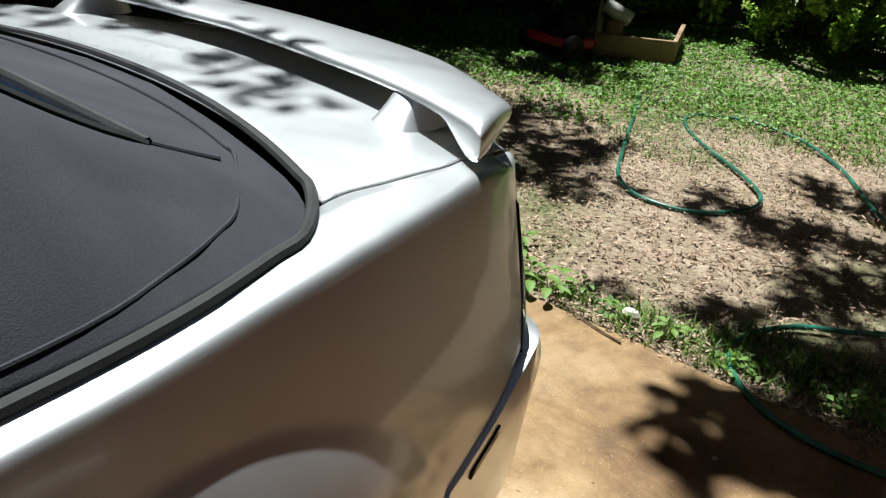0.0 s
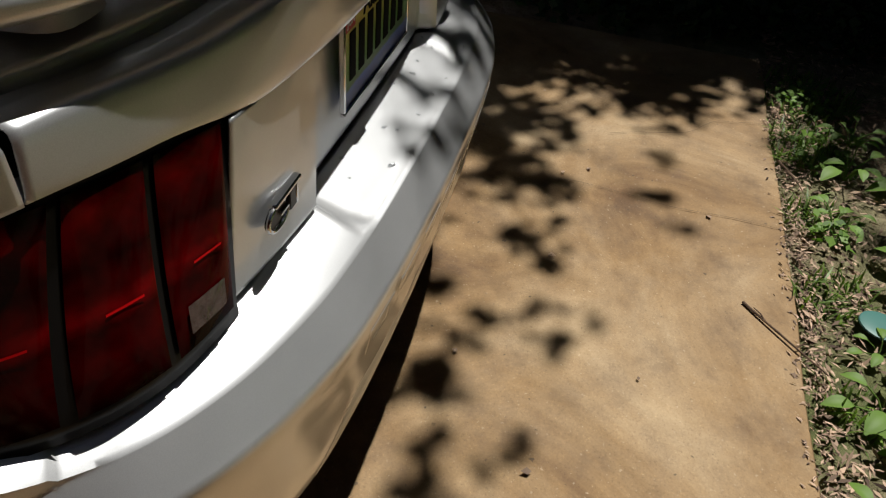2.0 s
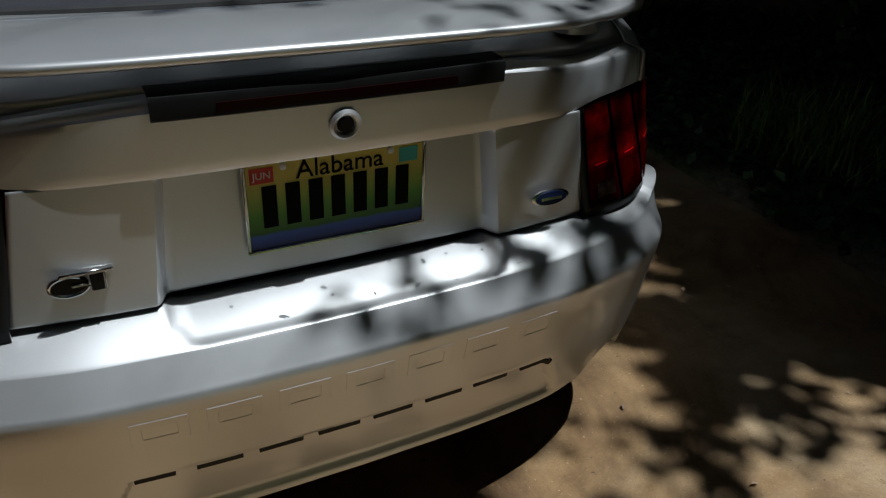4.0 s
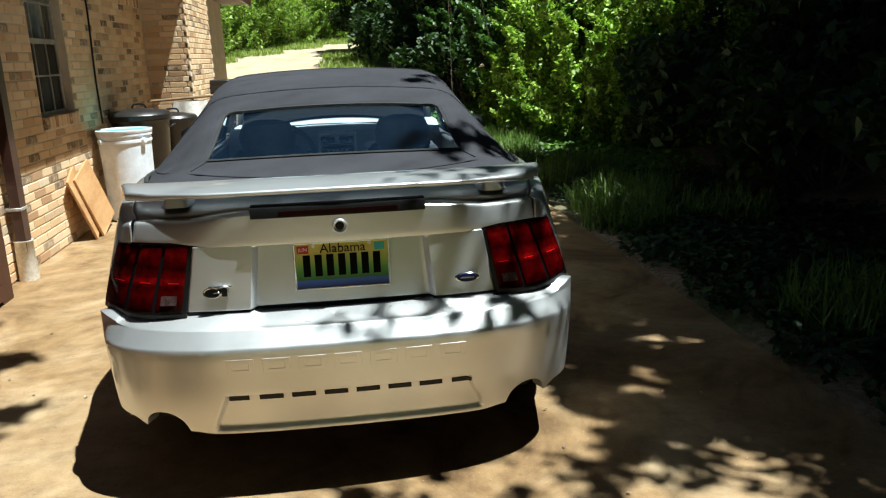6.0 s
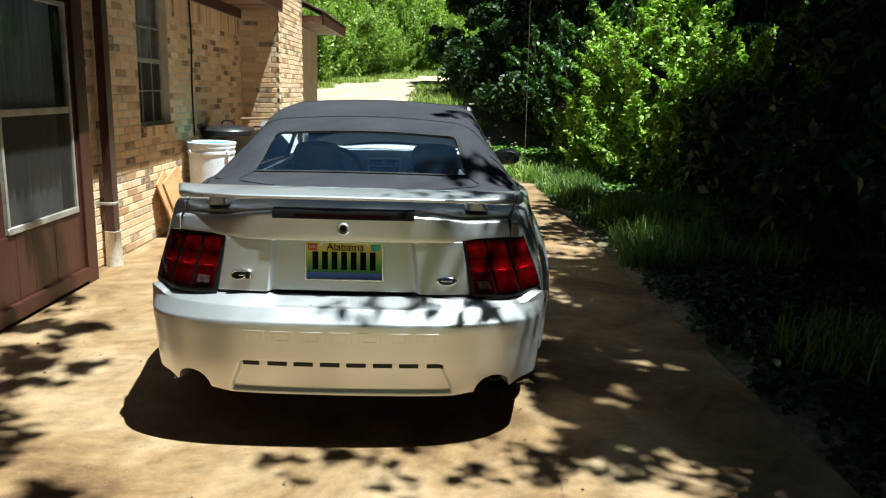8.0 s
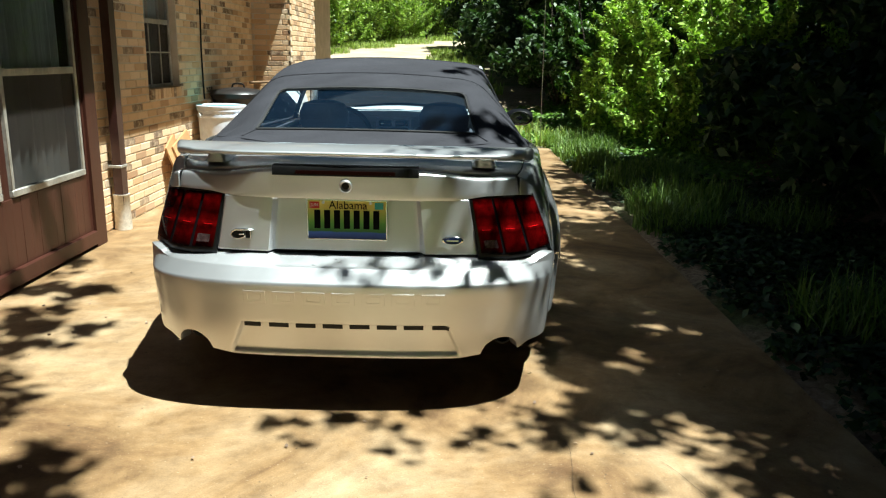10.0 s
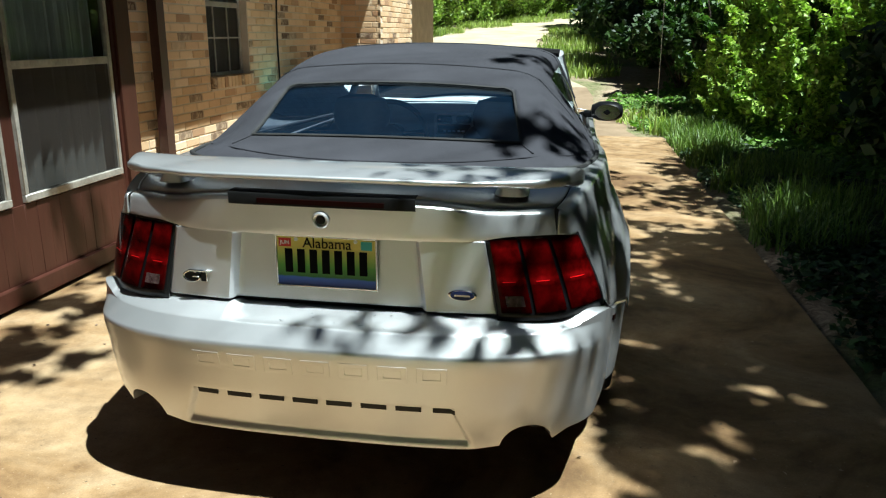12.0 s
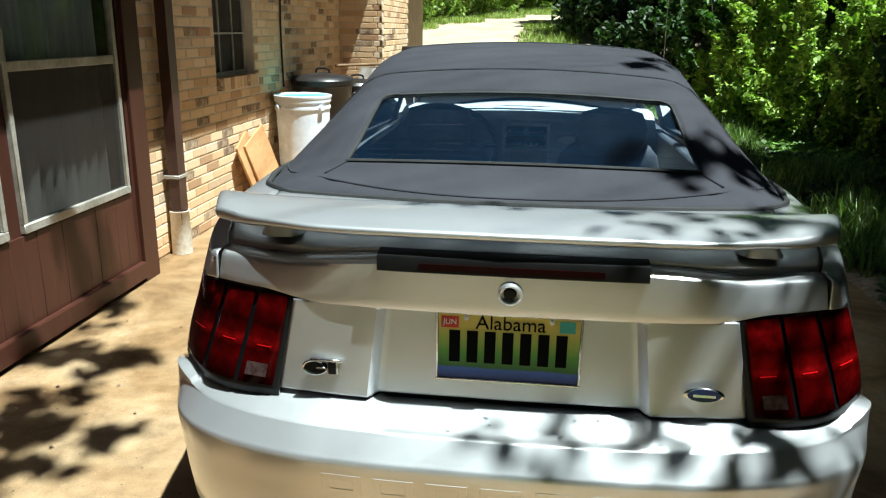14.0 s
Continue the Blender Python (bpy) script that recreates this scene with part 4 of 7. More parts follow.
# Fabric top: superellipse sections from the deck to the windscreen rail
TY = (0.43, 0.56, 0.715, 1.0, 1.13, 1.32, 1.62, 2.1, 2.5, 2.78)
TZ = (0.990, 1.012, 1.059, 1.242, 1.302, 1.343, 1.377, 1.388, 1.368, 1.335)


def top_z(y):
    return curve(TY, TZ, y)


def top_half(y):
    return curve((0.43, 0.5, 0.56, 0.60, 0.66, 0.81, 0.95, 1.4, 2.0, 2.78), (0.08, 0.42, 0.62, 0.69, 0.738, 0.772, 0.795, 0.802, 0.78, 0.74), y)


def top_shoulder(y):
    """Half width at which the crown turns down into the side."""
    return curve((0.43, 0.5, 0.56, 0.62, 0.715, 0.84, 1.0, 1.13, 1.4, 2.0, 2.78), (0.06, 0.39, 0.57, 0.655, 0.668, 0.628, 0.588, 0.56, 0.568, 0.59, 0.60), y)


def top_point(y, q, out=0.0):
    """q from 0 at the crown to 1 at the belt; the right half."""
    w, wt, zb, zc = float(top_half(y)), float(top_shoulder(y)), float(shoulder_z(y)) + 0.004, float(top_z(y))
    tall = zc - zb
    r = min(0.06, 0.5 * tall)
    bow = min(0.012 + 0.022 * float(step(0.75, 1.0, y)), 0.12 * tall)
    if q < 0.55:
        k = q / 0.55
        x = wt * k
        return (x, y, zc - bow * k * k - (r - bow) * max(0.0, (k - 0.80) / 0.2) ** 2.2)
    k = (q - 0.55) / 0.45
    belly = 0.02 * math.sin(math.pi * k) * min(1.0, tall / 0.3)
    return (wt + (w - wt) * k + belly * 0.6, y, zc - r - (tall - r) * k)


def on_top(x, y):
    """Point of the fabric at a place across it."""
    lo, hi = 0.0, 1.0
    for _ in range(20):
        mid = (lo + hi) / 2
        lo, hi = (mid, hi) if top_point(y, mid)[0] < abs(x) else (lo, mid)
    a, b, c = top_point(y, lo)
    return (math.copysign(a, x), b, c + 0.002)


def window_q(y):
    """Where the rear window's side edge cuts the section."""
    half = np.interp(y, (0.715, 1.0), (0.522, 0.4625))
    lo, hi = 0.0, 1.0
    for _ in range(24):
        mid = (lo + hi) / 2
        lo, hi = (mid, hi) if top_point(y, mid)[0] < half else (lo, mid)
    return lo


def top_mesh():
    ys = np.concatenate([np.linspace(0.445, 0.715, 14), np.linspace(0.715, 1.0, 12)[1:], np.linspace(1.0, 1.36, 12)[1:], np.linspace(1.36, 2.62, 20)[1:], np.linspace(2.62, 2.78, 4)[1:]])
    inner, outer, m = 14, 26, 41
    p, skip = np.zeros((len(ys), 2 * (inner + outer) + 1, 3)), np.zeros((len(ys) - 1, 2 * (inner + outer)), bool)
    for i, y in enumerate(ys):
        q0 = window_q(np.clip(y, 0.715, 1.0)) if 0.6 < y < 1.1 else 0.36
        if 0.6 <= y < 0.715:
            q0 = 0.36 + (window_q(0.715) - 0.36) * (y - 0.6) / 0.115
        if 1.0 < y <= 1.1:
            q0 = window_q(1.0) + (0.36 - window_q(1.0)) * (y - 1.0) / 0.1
        qs = np.concatenate([np.linspace(0, q0, inner + 1), q0 + (1 - q0) * np.linspace(0, 1, outer + 1)[1:]])
        half = [top_point(y, float(q)) for q in qs]
        line = [(-a, b, c) for a, b, c in half[:0:-1]] + half
        p[i] = line
    c = inner + outer
    for i in range(len(ys) - 1):
        ym = (ys[i] + ys[i + 1]) / 2
        if 0.715 < ym < 1.0:
            skip[i, c - inner : c + inner] = True
        if 1.36 < ym < 2.62:
            skip[i, 1:16] = skip[i, -16:-1] = True
    return p, skip, c, inner, ys


P, SKIP, MID, INNER, YS = top_mesh()
soft_top = thick(part("fabric_top", sheet(P, SKIP), FABRIC, car, "black fabric convertible top", smooth=60), 0.008, -1.0)
rows = [i for i, y in enumerate(YS) if 0.715 - 1e-6 <= y <= 1.0 + 1e-6]
pane = P[rows][:, MID - INNER : MID + INNER + 1]
rear_pane = part("rear_window", sheet(pane + np.array((0, 0.004, -0.006))), GLASS, soft_top, "tinted rear window glass")
rear_pane.visible_shadow = False
wire_mat = base_mat("heater_wire", (0.035, 0.008, 0.007), 0.8)
for k in range(1, 12):
    f = k / 12 * (len(rows) - 1)
    i = min(int(f), len(rows) - 2)
    wire = pane[i] + (pane[i + 1] - pane[i]) * (f - i) + np.array((0, 0.008, -0.009))
    part("heater_wire", tube([tuple(q) for q in wire[1:-1]], 0.00022, 4), wire_mat, rear_pane)
arcs = {}
for sg in (-1, 1):
    arcs[sg] = []
    for t in np.linspace(0, math.pi / 2, 9):
        y = 1.0 - 0.030 + 0.030 * math.sin(t)
        edge = float(np.interp(y, (0.715, 1.0), (0.522, 0.4625)))
        arcs[sg].append(np.array(on_top(sg * (edge - 0.042 + 0.042 * math.cos(t)), y)))
border = list(pane[0]) + [q for q in pane[1:, -1] if q[1] < 0.968] + arcs[1] + [q for q in pane[-1, ::-1] if abs(q[0]) < 0.415] + arcs[-1][::-1] + [q for q in pane[:0:-1, 0] if q[1] < 0.968]
part("window_seal", tube([tuple(b + np.array((0, -0.002, 0.003))) for b in border] + [tuple(border[0])], 0.006, 6, False), RUBBER, soft_top)
rows = [i for i, y in enumerate(YS) if 1.36 - 1e-6 <= y <= 2.62 + 1e-6]
for sl in (slice(1, 17), slice(-17, -1)):
    glass = part("side_window", sheet(P[rows][:, sl] * np.array((0.985, 1, 1))), DARK_GLASS, soft_top)
    glass.visible_shadow = False
# Fabric that rounds the upper corners of the rear window
for sg in (-1, 1):
    fan = [(0, k, k + 1) if sg > 0 else (0, k + 1, k) for k in range(1, 9)]
    thick(part("window_corner", ([on_top(sg * 0.4660, 1.002)] + [tuple(q) for q in arcs[sg]], fan), FABRIC, soft_top), 0.004, -1.0)
# Seams across the roof and down the corners, raised a little
for y in (1.17, 1.99):
    part("roof_seam", tube([(a, b, c + 0.001) for a, b, c in [(-top_point(y, q)[0], y, top_point(y, q)[2]) for q in np.linspace(0.8, 0, 16)] + [top_point(y, q) for q in np.linspace(0, 0.8, 17)[1:]]], 0.004, 6, False), FABRIC, soft_top)
for sg in (-1, 1):
    part("corner_seam", tube([(sg * x, y, float(top_z(y)) - 0.004 + 0.001) for x, y in ((0.520, 0.71), (0.538, 0.685), (0.556, 0.66), (0.570, 0.64))], 0.003, 5, False), FABRIC, soft_top)
# Rubber hem where the top meets the body
hem = []
for a in np.linspace(-0.64, 0.64, 41):
    hem.append((a, float(deck_front(a)) - 0.012, 1.0 - 0.016 * (a / 0.66) ** 2 + 0.002))
side_hem = [(float(half_width(y)) - float(top_inset(y)) - 0.004, y, float(shoulder_z(y)) + 0.006) for y in np.linspace(0.66, 2.7, 40)]
ring = smooth_line([(-a, b, c) for a, b, c in side_hem[::-1]] + [(-0.70, 0.598, 0.988)] + hem + [(0.70, 0.598, 0.988)] + side_hem, 3)
part("top_hem", tube(ring, 0.009, 8), RUBBER, soft_top, "black rubber hem round the fabric top")


def on_sail(y, up):
    """Point of the fabric's side a little above the hem."""
    lo, hi, z = 0.5, 1.0, float(shoulder_z(y)) + 0.004 + up
    for _ in range(20):
        mid = (lo + hi) / 2
        lo, hi = (mid, hi) if top_point(y, mid)[2] > z else (lo, mid)
    return top_point(y, lo)


low_pipe = [on_top(a * 0.92, float(deck_front(a)) + 0.060) for a in np.linspace(-0.60, 0.60, 27)]
side_pipe = [on_sail(y, up) for y, up in ((0.70, 0.030), (0.76, 0.025), (0.84, 0.023), (0.95, 0.022), (1.15, 0.022), (1.34, 0.022))]
pipe = smooth_line([(-a, b, c) for a, b, c in side_pipe[::-1]] + low_pipe + side_pipe, 4)
part("piping", tube(pipe, 0.0030, 6), FABRIC, soft_top)

# Windscreen, scuttle and bonnet
ws = np.array([[(float(np.interp(t, (0, 1), (0.60, 0.70))) * s, 2.79 + 0.55 * t + 0.09 * (1 - s * s) * t + 0.03 * (1 - s * s), 1.325 - 0.375 * t + 0.02 * (1 - s * s)) for s in np.linspace(-1, 1, 21)] for t in np.linspace(0, 1, 9)])
screen = part("windscreen", sheet(ws), SCREEN_GLASS, car)
screen.visible_shadow = False
for s, e in ((0, -1), (-1, 1)):
    part("windscreen_pillar", tube([tuple(q) for q in ws[:, s]], 0.025, 8), PAINT, car)
part("windscreen_rail", tube([tuple(q) for q in ws[0]], 0.025, 8), BLACK, car)
ys = np.linspace(3.36, 4.48, 26)
bonnet = np.array([[(a * (float(half_width(y)) - float(top_inset(y)) - 0.004), y + 0.05 * (1 - a * a), float(shoulder_z(y)) + 0.05 * (1 - a * a) * float(step(4.6, 3.9, y)) + 0.005) for a in np.linspace(-1, 1, 31)] for y in ys])
thick(part("bonnet", sheet(bonnet[:, ::-1]), PAINT, car), 0.004)
nose = np.array([[(0.84 * math.sin(t) , 4.12 + 0.46 * math.cos(t) ** 0.9 - 0.10 * (k / 7 - 0.4) ** 2, 0.22 + 0.50 * k / 7) for t in np.linspace(-1.4, 1.4, 41)] for k in range(8)])
thick(part("front_bumper", sheet(nose), PAINT, car), 0.004)
part("scuttle", box(-0.70, 0.70, 3.28, 3.45, 0.90, 0.935, 0.01), BLACK, car)
# Unseen boxes added to keep sun from leaking through the underside
part("under_tray_block", box(-0.70, 0.70, 0.40, 4.3, 0.235, 0.26), BLACK, car)
part("boot_floor_block", box(-0.73, 0.73, 0.06, 0.60, 0.30, 0.60), BLACK, car)

# Cabin
for x, side in ((-0.36, "driver"), (0.36, "passenger")):
    rings = [(0.0, 0.25), (0.15, 0.255), (0.35, 0.25), (0.55, 0.24), (0.75, 0.225), (0.87, 0.20), (0.94, 0.165), (0.98, 0.11), (1.0, 0.02)]
    seat = part("seat_back", moved(sheet(np.array([[(w * math.cos(u), (0.085 - 0.05 * t**6) * math.sin(u) - 0.20 * t, 0.60 * t) for u in np.linspace(0, 2 * math.pi, 28, endpoint=False)] for t, w in rings]), loop=True), pose(x, 1.92, 0.42)), LEATHER, car)
    part("headrest", moved(lathe([(0.0, -0.5), (0.75, -0.48), (0.97, -0.2), (1.0, 0.1), (0.82, 0.40), (0.4, 0.49), (0.0, 0.5)], 24), pose(x, 1.71, 1.04) @ Matrix.Diagonal((0.15, 0.07, 0.20, 1))), LEATHER, seat)
    part("seat_cushion", box(x - 0.25, x + 0.25, 1.9, 2.4, 0.36, 0.48, 0.05, 3), LEATHER, seat)
part("rear_seat", box(-0.6, 0.6, 1.18, 1.38, 0.40, 0.86, 0.05, 3), DASH, car)
part("parcel_shelf", box(-0.62, 0.62, 0.66, 1.2, 0.86, 0.90, 0.02, 2), DASH, car)
part("cabin_floor", box(-0.7, 0.7, 1.2, 3.2, 0.25, 0.30), BLACK, car)
for sign in (-1, 1):
    part("door_card", box(min(sign * 0.70, sign * 0.76), max(sign * 0.70, sign * 0.76), 1.25, 3.1, 0.3, 0.93, 0.01), LEATHER, car)
dash = part("dashboard", sheet(np.array([[(x, 2.56 + 0.10 * math.sin(t) - 0.03 * math.cos(abs(x) * 5) + 0.55 * max(0, t / 2 - 0.4), 0.60 + 0.41 * math.sin(min(t, 1.6))) for t in np.linspace(0, 2.4, 12)] for x in np.linspace(-0.70, 0.70, 41)])), DASH, car)
stack = part("centre_stack", box(-0.115, 0.125, 2.44, 2.62, 0.62, 0.985, 0.02, 2), DASH, car, "grey centre stack with radio")
for x0, x1, z0, z1 in ((-0.115, 0.125, 0.974, 0.986), (-0.115, 0.125, 0.846, 0.856), (-0.115, -0.103, 0.65, 0.974), (0.113, 0.125, 0.65, 0.974)):
    part("stack_trim", box(x0, x1, 2.426, 2.445, z0, z1, 0.003), SATIN, stack, "bright silver trim")
for x in (-0.052, 0.062):
    part("air_vent", box(x - 0.045, x + 0.045, 2.432, 2.446, 0.926, 0.966, 0.006), BLACK, stack)
part("radio", box(-0.095, 0.105, 2.432, 2.446, 0.862, 0.915, 0.006), GLOSS_BLACK, stack)
for x in (-0.075, 0.085):
    part("radio_knob", moved(lathe([(0.011, 0.0), (0.010, 0.014), (0.0, 0.014)], 14), pose(x, 2.432, 0.946, 90)), CHROME, stack)
for k in range(5):
    part("radio_key", box(-0.06 + 0.028 * k, -0.042 + 0.028 * k, 2.428, 2.434, 0.872, 0.882, 0.001), SATIN, stack)
part("side_vent", moved(lathe([(0.0, 0.008), (0.8, 0.008), (1.0, 0.0)], 24), pose(0.235, 2.50, 0.895, 90) @ Matrix.Diagonal((0.065, 0.024, 1, 1))), SATIN, dash, "pale oval air vent")
rim_line = [(-0.34 + 0.205 * math.cos(t), 2.30 - 0.06 * math.sin(t), 0.87 + 0.19 * math.sin(t)) for t in np.linspace(0, 2 * math.pi, 41)]
wheel_rim = part("steering_wheel", tube(rim_line, 0.016, 8, False), LEATHER, car)
part("steering_hub", moved(lathe([(0.0, 0.03), (0.06, 0.02), (0.075, -0.02), (0.0, -0.03)], 20), pose(-0.34, 2.31, 0.86, 70)), LEATHER, wheel_rim)
for t in (0.1, 3.04, 4.71):
    part("steering_spoke", tube([(-0.34, 2.31, 0.86), (-0.34 + 0.20 * math.cos(t), 2.30 - 0.06 * math.sin(t), 0.87 + 0.185 * math.sin(t))], 0.014, 6), LEATHER, wheel_rim)
part("inner_mirror", box(-0.12, 0.12, 2.86, 2.90, 1.20, 1.26, 0.015, 2), BLACK, car)

# Door mirrors
for sign in (-1, 1):
    mirror = part("door_mirror", moved(lathe([(0.0, -0.5), (0.6, -0.46), (0.93, -0.25), (1.0, 0.0), (0.9, 0.28), (0.55, 0.46), (0.0, 0.5)], 24), pose(sign * 0.905, 2.76, 0.985, 0, 90, 0) @ Matrix.Diagonal((0.062, 0.075, 0.20, 1))), GLOSS_BLACK, car, "black door mirror")
    part("mirror_glass", moved(lathe([(0.0, 0.0), (1.0, 0.0), (1.0, -0.01)], 24), pose(sign * 0.905, 2.688, 0.985, 90, 0, 0) @ Matrix.Diagonal((0.075, 0.045, 1, 1))), CHROME, mirror)
    part("mirror_stalk", box(min(sign * 0.76, sign * 0.86), max(sign * 0.76, sign * 0.86), 2.74, 2.82, 0.945, 0.985, 0.012), GLOSS_BLACK, mirror)


# Wheels
def wheel(x, y, sign):
    turn = pose(x, y, 0.325, 0, 90 * sign, 0)
    w = part("wheel", moved(lathe([(0.205, -0.115), (0.225, -0.11), (0.226, -0.02), (0.195, 0.0), (0.19, 0.06), (0.226, 0.09), (0.226, 0.11)], 40), turn), ALLOY, car)
    part("tyre", moved(lathe([(0.225, -0.115), (0.27, -0.124), (0.305, -0.118), (0.322, -0.10), (0.326, 0.0), (0.322, 0.10), (0.305, 0.118), (0.27, 0.124), (0.225, 0.115)], 48), turn), RUBBER, w)
    for k in range(5):
        spoke = box(0.03, 0.215, -0.032, 0.032, 0.045, 0.085, 0.012, 2)
        spoke.transform(turn @ pose(0, 0, 0, 0, 0, 72 * k))
        part("spoke", spoke, ALLOY, w)
    part("hub_cap", moved(lathe([(0.045, 0.05), (0.042, 0.098), (0.0, 0.102)], 20), turn), ALLOY, w)
    part("wheel_well", moved(sheet(np.array([[(0.352 * math.cos(t), 0.352 * math.sin(t), h) for t in np.linspace(-0.3, math.pi + 0.3, 30)] for h in (-0.2, 0.10)])), pose(x, y, 0.325, 0, 0, 0) @ Matrix(((0, 0, sign, 0), (1, 0, 0, 0), (0, 1, 0, 0), (0, 0, 0, 1)))), BLACK, car)


for x, sign in ((-0.79, -1), (0.79, 1)):
    wheel(x, REAR_AXLE, sign)
    wheel(x, FRONT_AXLE, sign)
for sign in (-1, 1):
    part("exhaust_tip", moved(lathe([(0.030, 0.0), (0.038, 0.0), (0.038, 0.25), (0.030, 0.25)], 24), pose(sign * 0.635, 0.11, 0.275, -90)), BLACK, car, "steel exhaust tip")

# ---- the house ----
WALL_X, PANEL_X = -2.28, -2.17
COURSE, BRICK_L, JOINT = 0.0677, 0.203, 0.0105
house = thing("house", "tan brick house with a brown boarded wall and deep eaves", "house", kind="")

# Masonry core, with the window opening left through it
wall = part("brick_wall", box(-2.52, WALL_X - 0.005, 2.60, 3.98, -0.05, 2.46), MORTAR, house, "tan brick wall with scorched bricks and pale mortar")
for y0, y1, z0, z1 in ((4.78, 7.72, -0.05, 2.46), (3.98, 4.78, -0.05, 1.0), (3.98, 4.78, 2.28, 2.46)):
    part("wall_core", box(-2.52, WALL_X - 0.005, y0, y1, z0, z1), MORTAR, wall)
part("wing_core", box(-2.52, -1.769, 7.709, 9.6, -0.05, 3.3), MORTAR, house)

# Brown boards
part("board_wall", box(-2.40, PANEL_X - 0.012, -7.0, 2.60, -0.05, 0.54), BROWN_WOOD, house, "dark brown painted vertical boards", smooth=0)
part("upper_board_wall", box(-2.40, PANEL_X - 0.012, -7.0, 2.60, 1.99, 2.46), BROWN_WOOD, house, smooth=0)
WINDOWS = ((0.475, 1.378), (1.482, 2.402))
edges = [-7.0] + [v for pair in WINDOWS for v in pair] + [2.60]
for a, b in zip(edges[::2], edges[1::2]):
    part("mullion_wall", box(-2.40, PANEL_X - 0.012, a, b, 0.54, 1.99), BROWN_WOOD, house, smooth=0)
y = -1.6
while y < 2.44:
    w = 0.096
    spans = ((0.10, 0.535), (1.995, 2.44)) if any(a - 0.05 < y + w / 2 < b + 0.05 for a, b in WINDOWS) else ((0.10, 2.44),)
    for z0, z1 in spans:
        part("board", box(PANEL_X - 0.014, PANEL_X + random.uniform(-0.001, 0.0015), y + 0.0004, y + w - 0.0004, z0, z1, 0.0009), BROWN_WOOD, house)
    y += w
part("corner_board", box(PANEL_X - 0.02, PANEL_X + 0.022, 2.46, 2.625, 0.0, 2.44, 0.004), BROWN_WOOD, house)
part("base_board", box(PANEL_X - 0.02, PANEL_X + 0.030, -7.0, 2.46, 0.025, 0.125, 0.006), BROWN_WOOD, house)


def sash_window(y0, y1, z0, z1, x, meet, deep=0.05):
    """An aluminium sash: frame, two sashes, curtain behind."""
    w = part("sash_window", box(x - 0.02, x + 0.018, y0, y1, z0 - 0.012, z0 + 0.030, 0.004), ALUMINIUM, house, "weathered aluminium sash window with a curtain")
    for a, b, c, d in ((y0, y1, z1 - 0.03, z1), (y0, y0 + 0.032, z0 + 0.03, z1 - 0.03), (y1 - 0.032, y1, z0 + 0.03, z1 - 0.03)):
        part("window_frame", box(x - 0.02, x + 0.015, a, b, c, d, 0.003), ALUMINIUM, w)
    part("meeting_rail", box(x - 0.02, x + 0.010, y0 + 0.032, y1 - 0.032, meet - 0.022, meet + 0.022, 0.003), ALUMINIUM, w)
    for a, b, c, d in ((y0 + 0.032, y1 - 0.032, z0 + 0.03, meet - 0.022), (y0 + 0.032, y1 - 0.032, meet + 0.022, z1 - 0.03)):
        g = part("pane", ([(x - 0.008, a, c), (x - 0.008, b, c), (x - 0.008, b, d), (x - 0.008, a, d)], [(0, 1, 2, 3)]), THIN_GLASS, w, smooth=0)
        g.visible_shadow = False
    mesh_y = np.linspace(y0 + 0.03, y1 - 0.03, 2)
    part("insect_screen", ([(x + 0.002, mesh_y[0], z0 + 0.02), (x + 0.002, mesh_y[1], z0 + 0.02), (x + 0.002, mesh_y[1], meet), (x + 0.002, mesh_y[0], meet)], [(0, 1, 2, 3)]), SCREEN_NET, w, smooth=0)
    ys = np.linspace(y0, y1, 90)
    fold = np.array([[(x - 0.10 + 0.022 * math.sin(v * 62 + 0.6 * math.sin(v * 9)) + 0.008 * math.sin(v * 140), v, z) for z in (z0 - 0.02, z1 + 0.02)] for v in ys])
    part("curtain", sheet(fold), CURTAIN, w)
    # Black panel stands in for the unlit room behind the curtain
    part("dark_room_panel", box(x - 0.9, x - 0.85, y0 - 0.3, y1 + 0.3, z0 - 0.3, z1 + 0.3), BLACK, w)


for y0, y1 in WINDOWS:
    sash_window(y0, y1, 0.555, 1.975, PANEL_X - 0.005, 1.262)
sash_window(3.985, 4.775, 1.065, 2.275, WALL_X - 0.085, 1.66)
for y0 in (4.24, 4.51):
    part("muntin", box(WALL_X - 0.096, WALL_X - 0.074, y0, y0 + 0.014, 1.09, 2.24), ALUMINIUM, house)
for z0 in (1.375, 1.955):
    part("muntin", box(WALL_X - 0.096, WALL_X - 0.074, 4.01, 4.75, z0, z0 + 0.014), ALUMINIUM, house)
part("sill_bed", box(-2.42, WALL_X + 0.012, 3.965, 4.80, 0.955, 0.97), MORTAR, house)

# Eaves, fascia, roof
part("frieze_board", box(WALL_X - 0.03, WALL_X + 0.02, 2.60, 7.69, 2.33, 2.45, 0.004), BROWN_WOOD, house)
part("soffit", box(-2.45, -1.735, -7.0, 7.69, 2.452, 2.470), SOFFIT, house)
for k in range(12):
    part("soffit_batten", box(-2.25, -1.74, -6.4 + 1.22 * k, -6.37 + 1.22 * k, 2.440, 2.4525, 0.002), SOFFIT, house)
part("fascia", box(-1.735, -1.705, -7.0, 7.69, 2.43, 2.60, 0.004), BROWN_WOOD, house)
roof = np.array([[(-1.69 - 3.2 * t, y, 2.60 + 1.25 * t) for t in np.linspace(0, 1, 9)] for y in np.linspace(-7.2, 7.7, 24)])
thick(part("roof", sheet(roof), SHINGLE, house), 0.03, 1.0)
part("far_eave", box(-1.95, -1.45, 9.6, 12.6, 2.46, 2.56, 0.006), SOFFIT, house)
